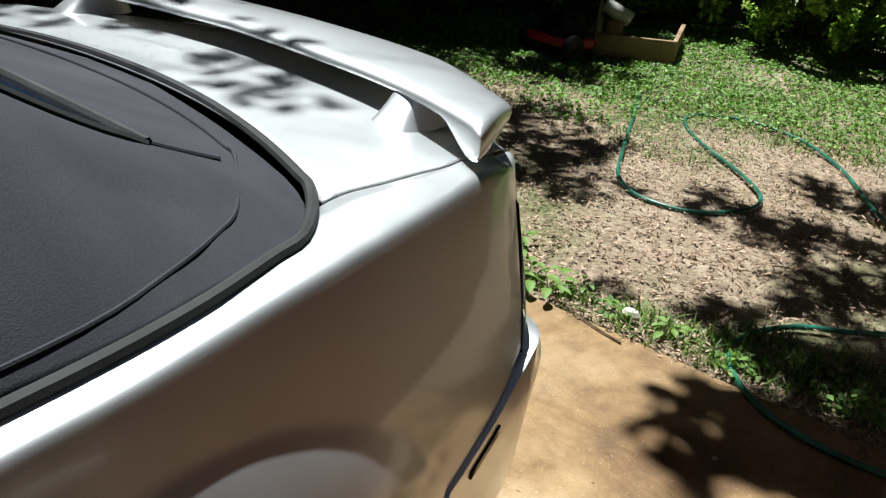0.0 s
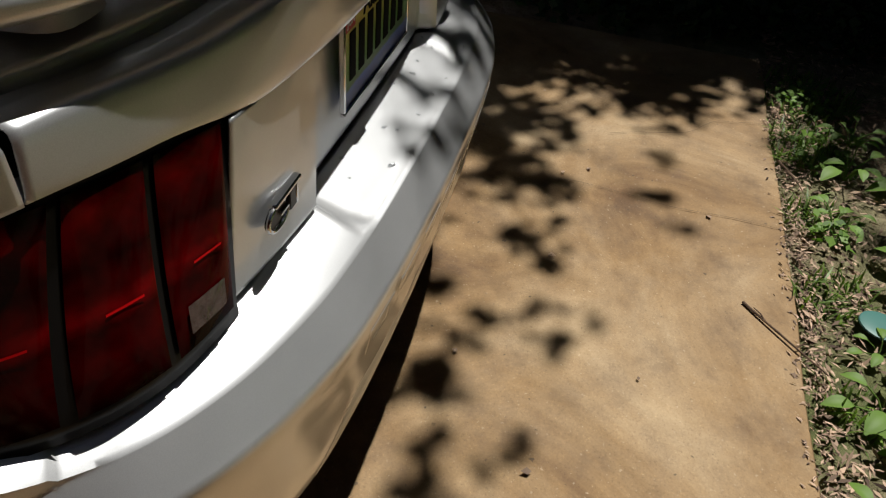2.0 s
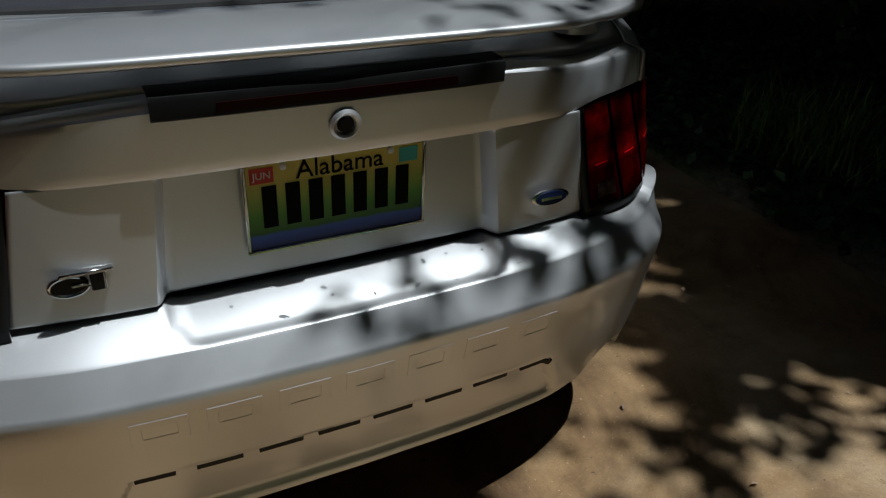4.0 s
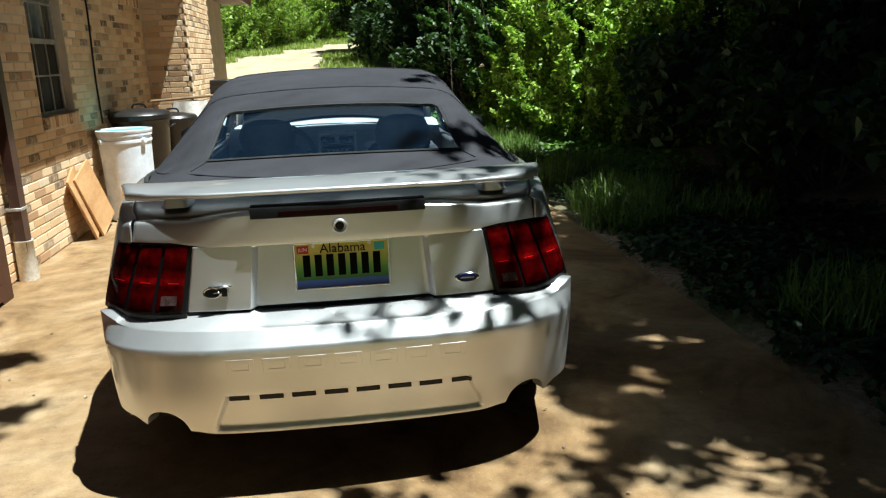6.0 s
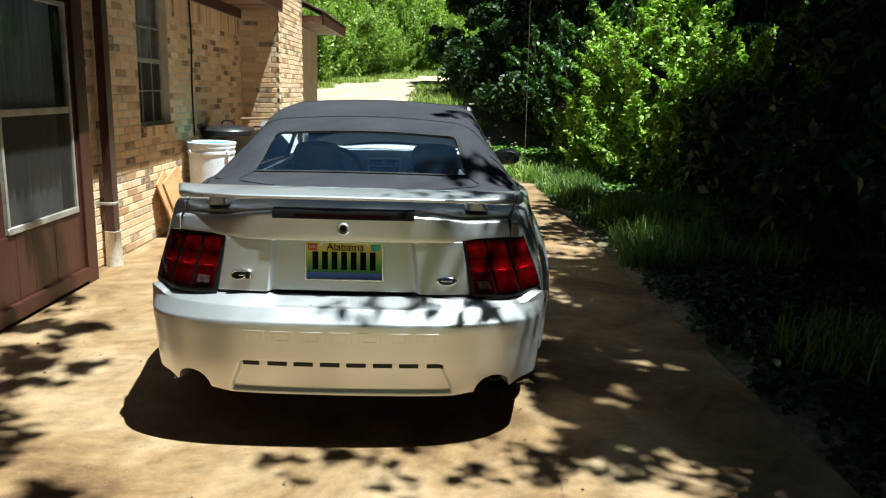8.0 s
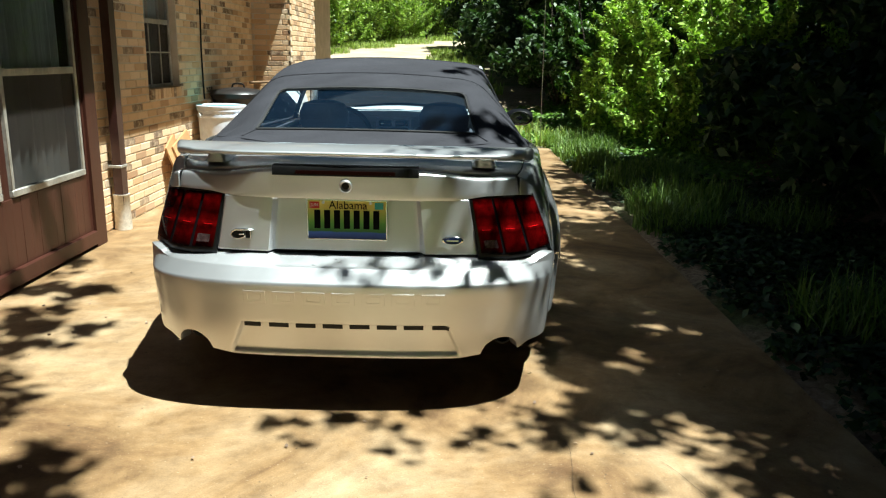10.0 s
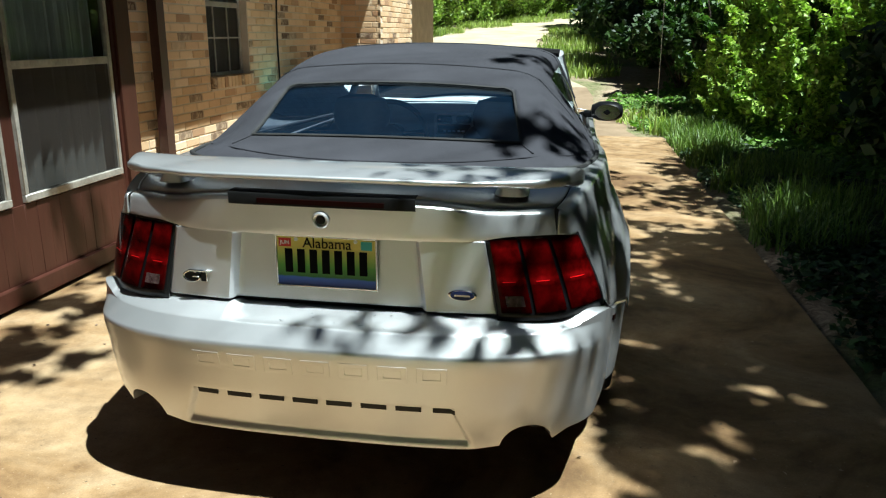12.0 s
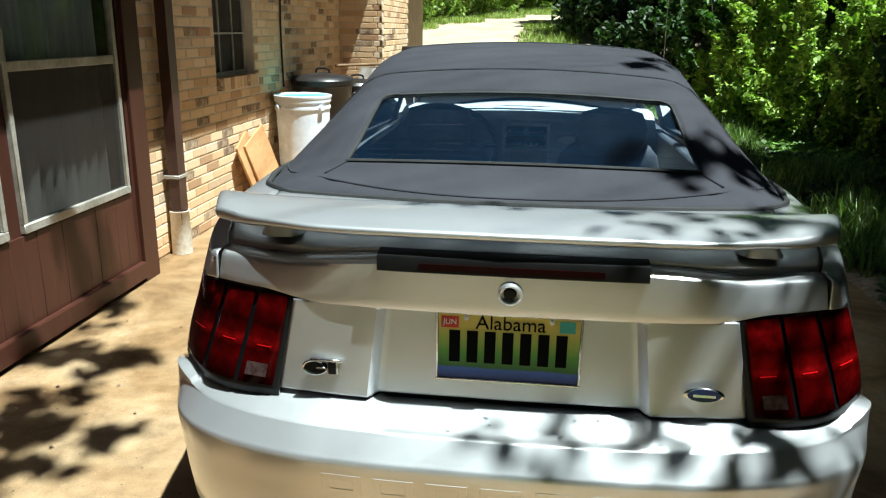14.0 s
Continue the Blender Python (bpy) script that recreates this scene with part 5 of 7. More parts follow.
part("far_fascia", box(-1.45, -1.42, 9.6, 12.6, 2.42, 2.62, 0.004), BROWN_WOOD, house)
far_roof = np.array([[(-1.40 - 2.5 * t, y, 2.63 + 1.1 * t) for t in (0, 1)] for y in (9.5, 12.7)])
thick(part("far_roof", sheet(far_roof), SHINGLE, house), 0.03, 1.0)
part("far_wall", box(-3.2, -1.95, 9.6, 12.4, -0.05, 2.5), MORTAR, house)

# Downpipe from the gutter to a white sleeve
def square_pipe(points, a, b):
    rows = []
    for i, p in enumerate(points):
        rows.append([(p[0] + sx * a, p[1] + sy * b, p[2]) for sx, sy in ((-1, -1), (1, -1), (1, 1), (-1, 1))])
    return sheet(np.array(rows), loop=True)


downpipe = tagged(new("downpipe"), "brown square downpipe ending in a white sleeve", "downpipe")
part("pipe", square_pipe([(-2.205, 3.06, 0.20), (-2.205, 3.06, 2.06), (-2.19, 3.06, 2.12), (-1.76, 3.06, 2.42), (-1.735, 3.06, 2.445), (-1.735, 3.06, 2.455)], 0.034, 0.050), BROWN_METAL, downpipe, smooth=30)
part("sleeve", moved(lathe([(0.062, 0.0), (0.066, 0.0), (0.066, 0.02), (0.060, 0.27), (0.064, 0.275), (0.064, 0.285), (0.055, 0.285), (0.052, 0.02)], 24), pose(-2.208, 3.06, 0.002)), PVC, downpipe, "dirty white pipe sleeve")
part("bracket", box(-2.272, -2.165, 3.002, 3.118, 0.50, 0.522, 0.003), ALUMINIUM, downpipe)
cable = part("wall_cable", tube(smooth_line([(-2.262, 5.46, 0.9), (-2.266, 5.45, 1.4), (-2.262, 5.47, 1.9), (-2.262, 5.44, 2.34)], 6), 0.009, 8), BLACK)
tagged(cable, "black cable running up the brick wall", "cable")

# Bricks: one shared mesh for each length
def brick_mesh(length, turn=False):
    bm = box(-0.038, 0.0, 0, length, 0, COURSE - JOINT, 0.003)
    me = bpy.data.meshes.new("brick")
    bm.to_mesh(me)
    bm.free()
    me.materials.append(BRICK)
    return me


BRICKS = {round(l, 3): brick_mesh(l) for l in (BRICK_L, 0.096, 0.057)}
rest, count = [], 0
rng = random.Random(5)


def lay(y, z, length, near):
    global count
    if near and count < 300:
        ob = new("brick", BRICKS[round(length, 3)])
        ob.parent = wall
        ob.matrix_basis = pose(WALL_X + rng.uniform(-0.0015, 0.002), y, z, 0, rng.uniform(-0.4, 0.4), 0)
        count += 1
    else:
        rest.append((WALL_X + rng.uniform(-0.0015, 0.002), y, z, length, 0))


for row in range(31):
    z = 0.012 + row * COURSE
    y = 2.632 - (0.1065 if row % 2 else 0.0)
    while y < 7.69:
        y0, y1 = max(y, 2.632), min(y + BRICK_L, 7.69)
        pieces = [(y0, y1)]
        if 0.94 < z < 2.25:
            pieces = [(a, b) for a, b in ((y0, min(y1, 3.97)), (max(y0, 4.79), y1)) if b - a > 0.03]
        for a, b in pieces:
            full = b - a > 0.19
            if full:
                lay(a, z, BRICK_L, a < 4.2 and z < 1.95)
            elif 0.09 < b - a < 0.11:
                lay(a, z, 0.096, a < 4.2 and z < 1.95)
            else:
                rest.append((WALL_X, a, z, b - a, 0))
        y += BRICK_L + JOINT
for k in range(74):
    y = 2.634 + k * 0.0682
    if not 3.91 < y < 4.79:
        rest.append((WALL_X + rng.uniform(-0.0015, 0.002), y, 0.012 + 31 * COURSE, 0.0575, 3))
for k in range(12):
    rest.append((WALL_X + 0.03, 3.975 + k * 0.0685, 0.972, 0.057, 2))
for row in range(48):
    z = 0.012 + row * COURSE
    x = -2.30 + (0.05 if row % 2 else 0.0)
    while x < -1.78:
        rest.append((x, 7.70, z, min(BRICK_L, -1.77 - x), 1))
        x += BRICK_L + JOINT
    y = 7.70 + (0.1065 if row % 2 else 0.0)
    while y < 9.5:
        rest.append((-1.76, y, z, BRICK_L, 0))
        y += BRICK_L + JOINT


def brick_box(x, y, z, length, way):
    h = COURSE - JOINT
    b = 0.0035
    if way == 1:
        lo, hi = (x, y, z), (x + length, y + 0.038, z + h)
    elif way == 2:
        lo, hi = (x - 0.12, y, z), (x, y + length, z + 0.092)
    elif way == 3:
        lo, hi = (x - 0.038, y, z), (x, y + length, z + 0.205)
    else:
        lo, hi = (x - 0.038, y, z), (x, y + length, z + h)
    c = [(lo[0] + hi[0]) / 2, (lo[1] + hi[1]) / 2, (lo[2] + hi[2]) / 2]
    if way == 1:
        f = lo[1]
        v = [(lo[0], f + b, lo[2]), (hi[0], f + b, lo[2]), (hi[0], f + b, hi[2]), (lo[0], f + b, hi[2]), (lo[0] + b, f, lo[2] + b), (hi[0] - b, f, lo[2] + b), (hi[0] - b, f, hi[2] - b), (lo[0] + b, f, hi[2] - b), (lo[0], hi[1], lo[2]), (hi[0], hi[1], lo[2]), (hi[0], hi[1], hi[2]), (lo[0], hi[1], hi[2])]
    else:
        f = hi[0]
        v = [(f - b, lo[1], lo[2]), (f - b, hi[1], lo[2]), (f - b, hi[1], hi[2]), (f - b, lo[1], hi[2]), (f, lo[1] + b, lo[2] + b), (f, hi[1] - b, lo[2] + b), (f, hi[1] - b, hi[2] - b), (f, lo[1] + b, hi[2] - b), (lo[0], lo[1], lo[2]), (lo[0], hi[1], lo[2]), (lo[0], hi[1], hi[2]), (lo[0], lo[1], hi[2])]
    faces = [(4, 5, 6, 7)]
    for k in range(4):
        l = (k + 1) % 4
        faces += [(k, l, 4 + l, 4 + k), (8 + k, 8 + l, l, k)]
    return v, faces


part("brickwork", joined(*[brick_box(*r) for r in rest]), BRICK, wall, "tan and scorched bricks", kind="stuff", smooth=0)

# ---- trees, bushes, grass ----
GR = np.random.default_rng(11)


def leaf_cloud(centres, radii, count, size, flat=0.6, droop=0.3, long=1.8):
    """Folded leaves scattered in clumps; returns vertices and quads as arrays."""
    centres, radii = np.atleast_2d(centres), np.atleast_1d(radii)
    pick = GR.choice(len(centres), count, p=radii**2 / (radii**2).sum())
    off = GR.normal(size=(count, 3))
    off /= np.linalg.norm(off, axis=1)[:, None]
    off *= (GR.random(count) ** 0.45)[:, None] * radii[pick][:, None]
    off[:, 2] *= 0.8
    pos = centres[pick] + off
    yaw = GR.random(count) * 2 * np.pi
    tilt = GR.normal(0, flat, count) - droop
    s = size * GR.uniform(0.6, 1.35, count)
    a = np.stack([np.cos(yaw) * np.cos(tilt), np.sin(yaw) * np.cos(tilt), np.sin(tilt)], -1)
    roll = GR.normal(0, 0.5, count)
    side = np.stack([-np.sin(yaw), np.cos(yaw), np.zeros(count)], -1)
    up = np.cross(a, side)
    b = side * np.cos(roll)[:, None] + up * np.sin(roll)[:, None]
    c = np.cross(a, b)
    L, W = (s * long / 2)[:, None], (s / 2)[:, None]
    tip, root = pos + a * L, pos - a * L
    left, right = pos + b * W + c * W * 0.35 - a * L * 0.15, pos - b * W + c * W * 0.35 - a * L * 0.15
    verts = np.stack([root, right, tip, left], 1).reshape(-1, 3)
    return verts, np.arange(4 * count).reshape(-1, 4)


def fast_mesh(name, verts, quads, material, parent, label="", kind=""):
    me = bpy.data.meshes.new(name)
    me.vertices.add(len(verts))
    me.vertices.foreach_set("co", np.asarray(verts, np.float32).ravel())
    n = quads.shape[1]
    me.loops.add(quads.size)
    me.loops.foreach_set("vertex_index", quads.astype(np.int32).ravel())
    me.polygons.add(len(quads))
    me.polygons.foreach_set("loop_start", np.arange(0, quads.size, n, dtype=np.int32))
    me.polygons.foreach_set("loop_total", np.full(len(quads), n, np.int32))
    me.update(calc_edges=True)
    me.materials.append(material)
    ob = new(name, me)
    ob.parent = parent
    return tagged(ob, label, "", "", kind)


def limbs_of(height, spread, count, seed, start=0.35):
    """Curved limb lines from a trunk of that height, each with its tip."""
    r = random.Random(seed)
    out = []
    for k in range(count):
        z0 = height * (start + (0.97 - start) * (k + r.random() * 0.6) / count)
        way = k * 2.4 + r.uniform(-0.4, 0.4)
        reach = spread * r.uniform(0.6, 1.1) * (1.15 - 0.55 * (z0 / height))
        tip = (math.cos(way) * reach, math.sin(way) * reach, z0 + reach * r.uniform(0.15, 0.55))
        mid = (tip[0] * 0.5 + r.uniform(-0.2, 0.2), tip[1] * 0.5 + r.uniform(-0.2, 0.2), z0 + (tip[2] - z0) * 0.35)
        out.append(smooth_line([(0, 0, z0), mid, tip], 5))
    return out


def tree(name, label, height, spread, leaves, leaf, size, material, place, seed, limbs=16, start=0.3, trunk=0.16, clump=0.9, group=""):
    t = thing(name, label, "tree", place, group=group)
    r = random.Random(seed)
    line = [(r.uniform(-0.06, 0.06) * k, r.uniform(-0.06, 0.06) * k, height * k / 7) for k in range(8)]
    part("trunk", tube(smooth_line(line, 3), [trunk * (1 - 0.85 * k / 21) * (1.35 if k == 0 else 1) for k in range(22)], 10), BARK, t)
    lines = limbs_of(height, spread, limbs, seed, start)
    for l in lines:
        part("limb", tube(l, [trunk * 0.32 * (1 - 0.85 * k / (len(l) - 1)) for k in range(len(l))], 6), BARK, t)
    centres, radii = [], []
    for l in lines:
        for k in range(3, len(l)):
            centres.append(tuple(l[k] + Vector((r.uniform(-0.4, 0.4), r.uniform(-0.4, 0.4), r.uniform(-0.3, 0.4))) * clump))
            radii.append(clump * r.uniform(0.35, 0.85))
    v, q = leaf_cloud(np.array(centres), np.array(radii), leaves, size)
    fast_mesh("crown", v, q, material, t)
    return t


def bush(name, label, radius, height, leaves, size, material, place, seed, lumps=22, group="", shoots=False, low=0.12):
    """A bush of leafy lumps on stems, or of upright leafy shoots that thin out to their tips."""
    b = thing(name, label, "bush", place, group=group)
    r = random.Random(seed)
    centres, radii = [], []
    for k in range(lumps):
        w, d = r.random() * 6.28, radius * math.sqrt(r.random())
        h = height * (low + (0.97 - low) * r.random() * (1 - 0.55 * (d / radius) ** 2))
        line = smooth_line([(0.1 * math.cos(w), 0.1 * math.sin(w), 0), (math.cos(w) * d * 0.6, math.sin(w) * d * 0.6, h * 0.55), (math.cos(w) * d, math.sin(w) * d, h * 1.1)], 4)
        if shoots:
            tip = Vector((r.uniform(-0.25, 0.25), r.uniform(-0.25, 0.25), r.uniform(0.3, 0.8))) * radius * 0.55
            foot = Vector((math.cos(w) * d, math.sin(w) * d, h * 0.75))
            for t in np.linspace(0, 1, 12):
                q = foot + tip * t + Vector((math.cos(w), math.sin(w), 0)) * 0.25 * radius * t * t
                centres.append(tuple(q))
                radii.append(radius * (0.02 + 0.13 * (1 - t) ** 0.8))
        else:
            centres.append((math.cos(w) * d, math.sin(w) * d, h))
            radii.append(radius * r.uniform(0.12, 0.30))
        if k < 9:
            part("stem", tube(line, [0.018, 0.017, 0.016, 0.014, 0.013, 0.011, 0.009, 0.007, 0.004], 5), BARK, b)
    v, q = leaf_cloud(np.array(centres), np.array(radii), leaves, size)
    v[:, 2] = np.maximum(v[:, 2], 0.02)
    fast_mesh("leaves", v, q, material, b)
    return b


def on_ground(x, y):
    return (x, y, float(ground_z(x, y)))


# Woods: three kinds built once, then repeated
OAK = tree("oak_tree", "tall broadleaf tree with a dense crown coloured as in shade", 9.5, 3.6, 15000, None, 0.15, LEAF_C, on_ground(9.7, 8.2), 1, 22, 0.28, 0.2, 1.0, "wood beside the driveway")
GUM = tree("gum_tree", "slender broadleaf tree with a green crown", 8.0, 2.6, 10000, None, 0.13, LEAF_A, on_ground(9.5, 14.5), 2, 20, 0.2, 0.13, 0.85, "wood beside the driveway")
SHRUB = bush("understorey_bush", "dense shrub with the wood's shade put into its dark leaves", 1.6, 2.6, 9000, 0.085, LEAF_C, on_ground(4.6, 2.2), 3, 30, "understorey")
LIT = bush("leafy_bush", "light green bush at the wood's edge, sunlight put into its colour", 1.3, 3.5, 18000, 0.054, LEAF_B, on_ground(3.9, 9.9), 4, 90, "bushes at the wood's edge", True, 0.05)
HEDGE = bush("hedgerow_bush", "dense green bush beside the gravel track", 1.4, 2.8, 24000, 0.040, LEAF_D, on_ground(-6.2, 20.0), 6, 120, "hedgerow along the track", True, 0.02)
CLUMP = bush("sapling_clump", "upright young trees with fresh green leaves", 1.0, 4.4, 15000, 0.055, LEAF_A, on_ground(3.4, 11.8), 8, 46, "saplings at the wood's edge", True, 0.15)
for x, y, turn, s in ((5.2, 11.4, 80, 1.1), (2.9, 14.6, 200, 0.9), (4.3, 13.4, 310, 1.15), (6.0, 9.2, 150, 1.0)):
    copy_thing(CLUMP, pose(*on_ground(x, y), 0, 0, turn) @ Matrix.Scale(s, 4))
rw = random.Random(21)
for x, y, turn, s in ((6.9, -2.8, 40, 1), (9.6, 4.6, 130, 1.1), (7.3, 5.2, 200, 1), (10.4, -0.8, 260, 1.15), (7.2, -5.8, 310, 1.05), (6, -9.2, 20, 1), (1.6, -11, 95, 1.05), (11.2, 8.6, 150, 1.15), (13.5, 3, 75, 1.2), (-3.6, -11, 220, 1.1), (9.6, -10.5, 180, 1.2), (13, -5, 30, 1.2), (12.4, 19, 60, 1.1), (10.4, 28, 10, 1.1), (-14, 36, 120, 1.3), (-9.5, 46, 250, 1.4)):
    copy_thing(OAK, pose(*on_ground(x, y), 0, 0, turn) @ Matrix.Scale(s, 4))
for x, y, turn, s in ((-20, 44, 15, 1.6), (-14, 54, 80, 1.7), (-6, 60, 160, 1.8), (1, 64, 230, 1.9), (8, 62, 300, 1.8), (15, 50, 45, 1.7), (-26, 38, 190, 1.7), (-19, 30, 270, 1.3), (5.6, 17.5, 110, 1), (7.4, 25, 200, 1.1), (8.6, 31, 20, 1.2), (-3, 66, 60, 1.9), (-10, 64, 30, 2), (6, 70, 330, 2), (-0.5, 55, 100, 1.5), (-16, 66, 200, 2), (6.7, 1.4, 300, 0.95)):
    copy_thing(OAK, pose(*on_ground(x, y), 0, 0, turn) @ Matrix.Scale(s, 4))
for x, y, turn, s in ((10.0, 10.9, 60, 1.0), (8.6, 16.0, 170, 1.05), (9.4, 21.0, 280, 1.1), (12.6, 12.4, 20, 1.1), (9.0, 33.0, 140, 1.2), (8.8, 42.0, 200, 1.25), (13.0, 25.0, 90, 1.2), (-11.5, 27.0, 200, 1.0), (-15.0, 22.0, 100, 1.1), (-9.5, 37.0, 320, 1.1), (-4.5, 52.0, 45, 1.3), (13.5, 36.0, 330, 1.3), (3.0, 58.0, 15, 1.3), (9.0, 54.0, 75, 1.3)):
    copy_thing(GUM, pose(*on_ground(x, y), 0, 0, turn) @ Matrix.Scale(s, 4))
for x, y, turn, s in ((4.3, -0.4, 50, 0.9), (5.6, 0.6, 120, 1.1), (4.7, 4.3, 200, 0.95), (6.1, 3.1, 15, 1.15), (5.4, 6.2, 300, 1.05), (4.8, -2.6, 250, 1.0), (6.4, -1.4, 90, 1.2), (4.2, -4.6, 140, 0.9), (5.6, -5.0, 10, 1.15), (3.8, -7.0, 330, 1.0), (1.6, -8.2, 70, 1.0), (-0.6, -8.0, 190, 0.95), (-2.4, -7.8, 270, 1.0), (-4.2, -7.0, 30, 1.05), (2.4, -10.0, 100, 1.2), (-1.6, -9.8, 150, 1.2), (7.0, 8.6, 45, 1.25), (7.2, 12.6, 210, 1.2), (7.4, 5.4, 165, 1.3), (5.6, 13.8, 77, 1.0), (6.2, 18.6, 310, 1.2), (6.8, 23.0, 15, 1.3), (6.4, 28.0, 95, 1.3), (6.6, 35.0, 40, 1.4)):
    copy_thing(SHRUB, pose(*on_ground(x, y), 0, 0, turn) @ Matrix.Scale(s, 4))
for x, y, turn, s in ((4.1, 11.9, 100, 1.0), (4.9, 8.4, 220, 0.95), (4.5, 10.9, 30, 1.25), (5.2, 16.4, 160, 0.9), (2.4, -6.9, 40, 0.75), (0.4, -7.0, 130, 0.8), (-1.4, -6.6, 250, 0.7), (3.6, -5.8, 300, 0.7)):
    copy_thing(LIT, pose(*on_ground(x, y), 0, 0, turn) @ Matrix.Scale(s, 4))
for x, y, turn, s in ((-9, 27, 15, 1.3), (-7.4, 30.5, 190, 1.4), (-5.2, 35.5, 75, 1.4), (-3, 40.5, 250, 1.5), (-11.5, 23.5, 130, 1.3), (-0.6, 46, 40, 1.5), (2.4, 52, 280, 1.6), (-6, 46, 20, 1.7), (-8.6, 21.5, 60, 2), (-7.6, 25, 140, 2.2), (-6.4, 29.5, 300, 2), (-4.6, 34, 10, 2), (-2, 44, 100, 2.2), (-12, 19, 200, 2.2), (-0.8, 40, 10, 2), (1.6, 44, 130, 2.2)):
    copy_thing(HEDGE, pose(*on_ground(x, y), 0, 0, turn) @ Matrix.Scale(s, 4))
for x, y, turn, s in ((-4, 47, 230, 2.4), (4.6, 48, 60, 2.4), (-8, 44, 300, 2.4), (-0.5, 52, 20, 2.4), (-6, 55, 170, 2.4), (-6.4, 24.2, 80, 1.1), (-5.9, 28.2, 150, 1.2), (-4.5, 32.6, 20, 1.2), (-2.4, 36.2, 240, 1.2), (0.2, 40, 10, 1.3), (3, 43.5, 100, 1.3), (-8.8, 22, 200, 1.6), (-9, 31, 100, 1.9), (-6, 39, 330, 1.9), (-1.5, 48, 60, 2.2), (6.5, 46.5, 200, 1.8)):
    copy_thing(HEDGE, pose(*on_ground(x, y), 0, 0, turn) @ Matrix.Scale(s, 4))
for x, y, turn, s in ((3.0, 27.5, 10, 1.4), (2.9, 23.8, 120, 1.3), (3.0, 20.4, 230, 1.25), (3.1, 17.6, 300, 1.15), (3.2, 15.2, 20, 1.05), (2.6, 31.0, 70, 1.6), (5.0, 33.5, 190, 1.6)):
    copy_thing(SHRUB, pose(*on_ground(x, y), 0, 0, turn) @ Matrix.Scale(s, 4))
for x, y, turn, s in ((4.9, 24.5, 40, 0.9), (4.7, 29.5, 210, 1.0)):
    copy_thing(OAK, pose(*on_ground(x, y), 0, 0, turn) @ Matrix.Scale(s, 4))


# Boughs that reach over the driveway and shade it in patches
def bough(name, label, patches, height, size, root):
    """Leaf sprays set above shaded patches (x, y, radius, cover) along the sun's way."""
    t = thing(name, label, "tree", on_ground(*root))
    part("trunk", tube(smooth_line([(0, 0, 0), (0.15, 0.1, 2.5), (0.0, 0.2, 5.0), (-0.2, 0.1, 8.0)], 6), [0.17 * (1 - 0.035 * k) for k in range(19)], 10), BARK, t)
    for px, py, radius, cover in patches:
        h = height + rw.uniform(-0.35, 0.35)
        c = Vector((px + SUN_X * h - root[0], py + SUN_Y * h - root[1], h))
        n = max(5, int(cover * math.pi * radius**2 / (size * size * 0.75)))
        start = Vector((0, 0.1, max(1.5, h + 0.12 * c.xy.length)))
        part("limb", tube(smooth_line([tuple(start), tuple((start + c) / 2 + Vector((0, 0, 0.3))), tuple(c)], 6), [0.0026 - 0.0001 * k for k in range(13)], 4), BARK, t)
        k = max(2, int(n / 9))
        centres = np.array([c + Vector((rw.gauss(0, radius * 0.55), rw.gauss(0, radius * 0.55), rw.gauss(0, 0.12))) for _ in range(k)])
        v, q = leaf_cloud(centres, np.full(k, 0.03 + 0.35 * radius**0.8), n, size, 0.35, 0.1, 1.6)
        fast_mesh("leaf_spray", v, q, BOUGH_LEAF, t)
    return t


def dappled(x0, x1, y0, y1, across, along, radius, cover):
    """Patches spread unevenly over a stretch of ground."""
    out = []
    for i in range(across):
        for j in range(along):
            px = x0 + (x1 - x0) * (i + rw.uniform(0.15, 0.85)) / across
            py = y0 + (y1 - y0) * (j + rw.uniform(0.15, 0.85)) / along
            out.append((px, py, radius * rw.uniform(0.8, 1.2), cover * rw.uniform(0.7, 1.3)))
    return out


SLAB_PATCHES = [(1.5, -0.42, 0.18, 1.6), (1.85, -0.5, 0.28, 2.45), (1.75, -0.1, 0.3, 2.45), (1.4, 0.05, 0.2, 1.88), (1.95, -0.75, 0.2, 1.92), (1.6, 0.2, 0.25, 2.82), (1.95, 0.15, 0.3, 3.76), (1.63, -0.08, 0.14, 2.24), (1.09, -0.1, 0.11, 1.92), (1.19, -0.25, 0.1, 1.92), (0.86, -0.19, 0.12, 2.56), (0.8, -0.25, 0.08, 1.92), (0.95, -0.12, 0.1, 1.6), (0.54, -0.28, 0.07, 2.4), (0.62, -0.25, 0.05, 1.92), (0.26, -0.355, 0.05, 1.92), (1.28, -0.59, 0.05, 1.76), (1.15, -0.61, 0.045, 1.76), (0.86, -0.55, 0.03, 1.92), (0.82, -0.635, 0.028, 1.92), (1.46, -0.72, 0.11, 1.92), (1.65, -0.42, 0.15, 2.24), (1.89, -0.74, 0.09, 1.6)]
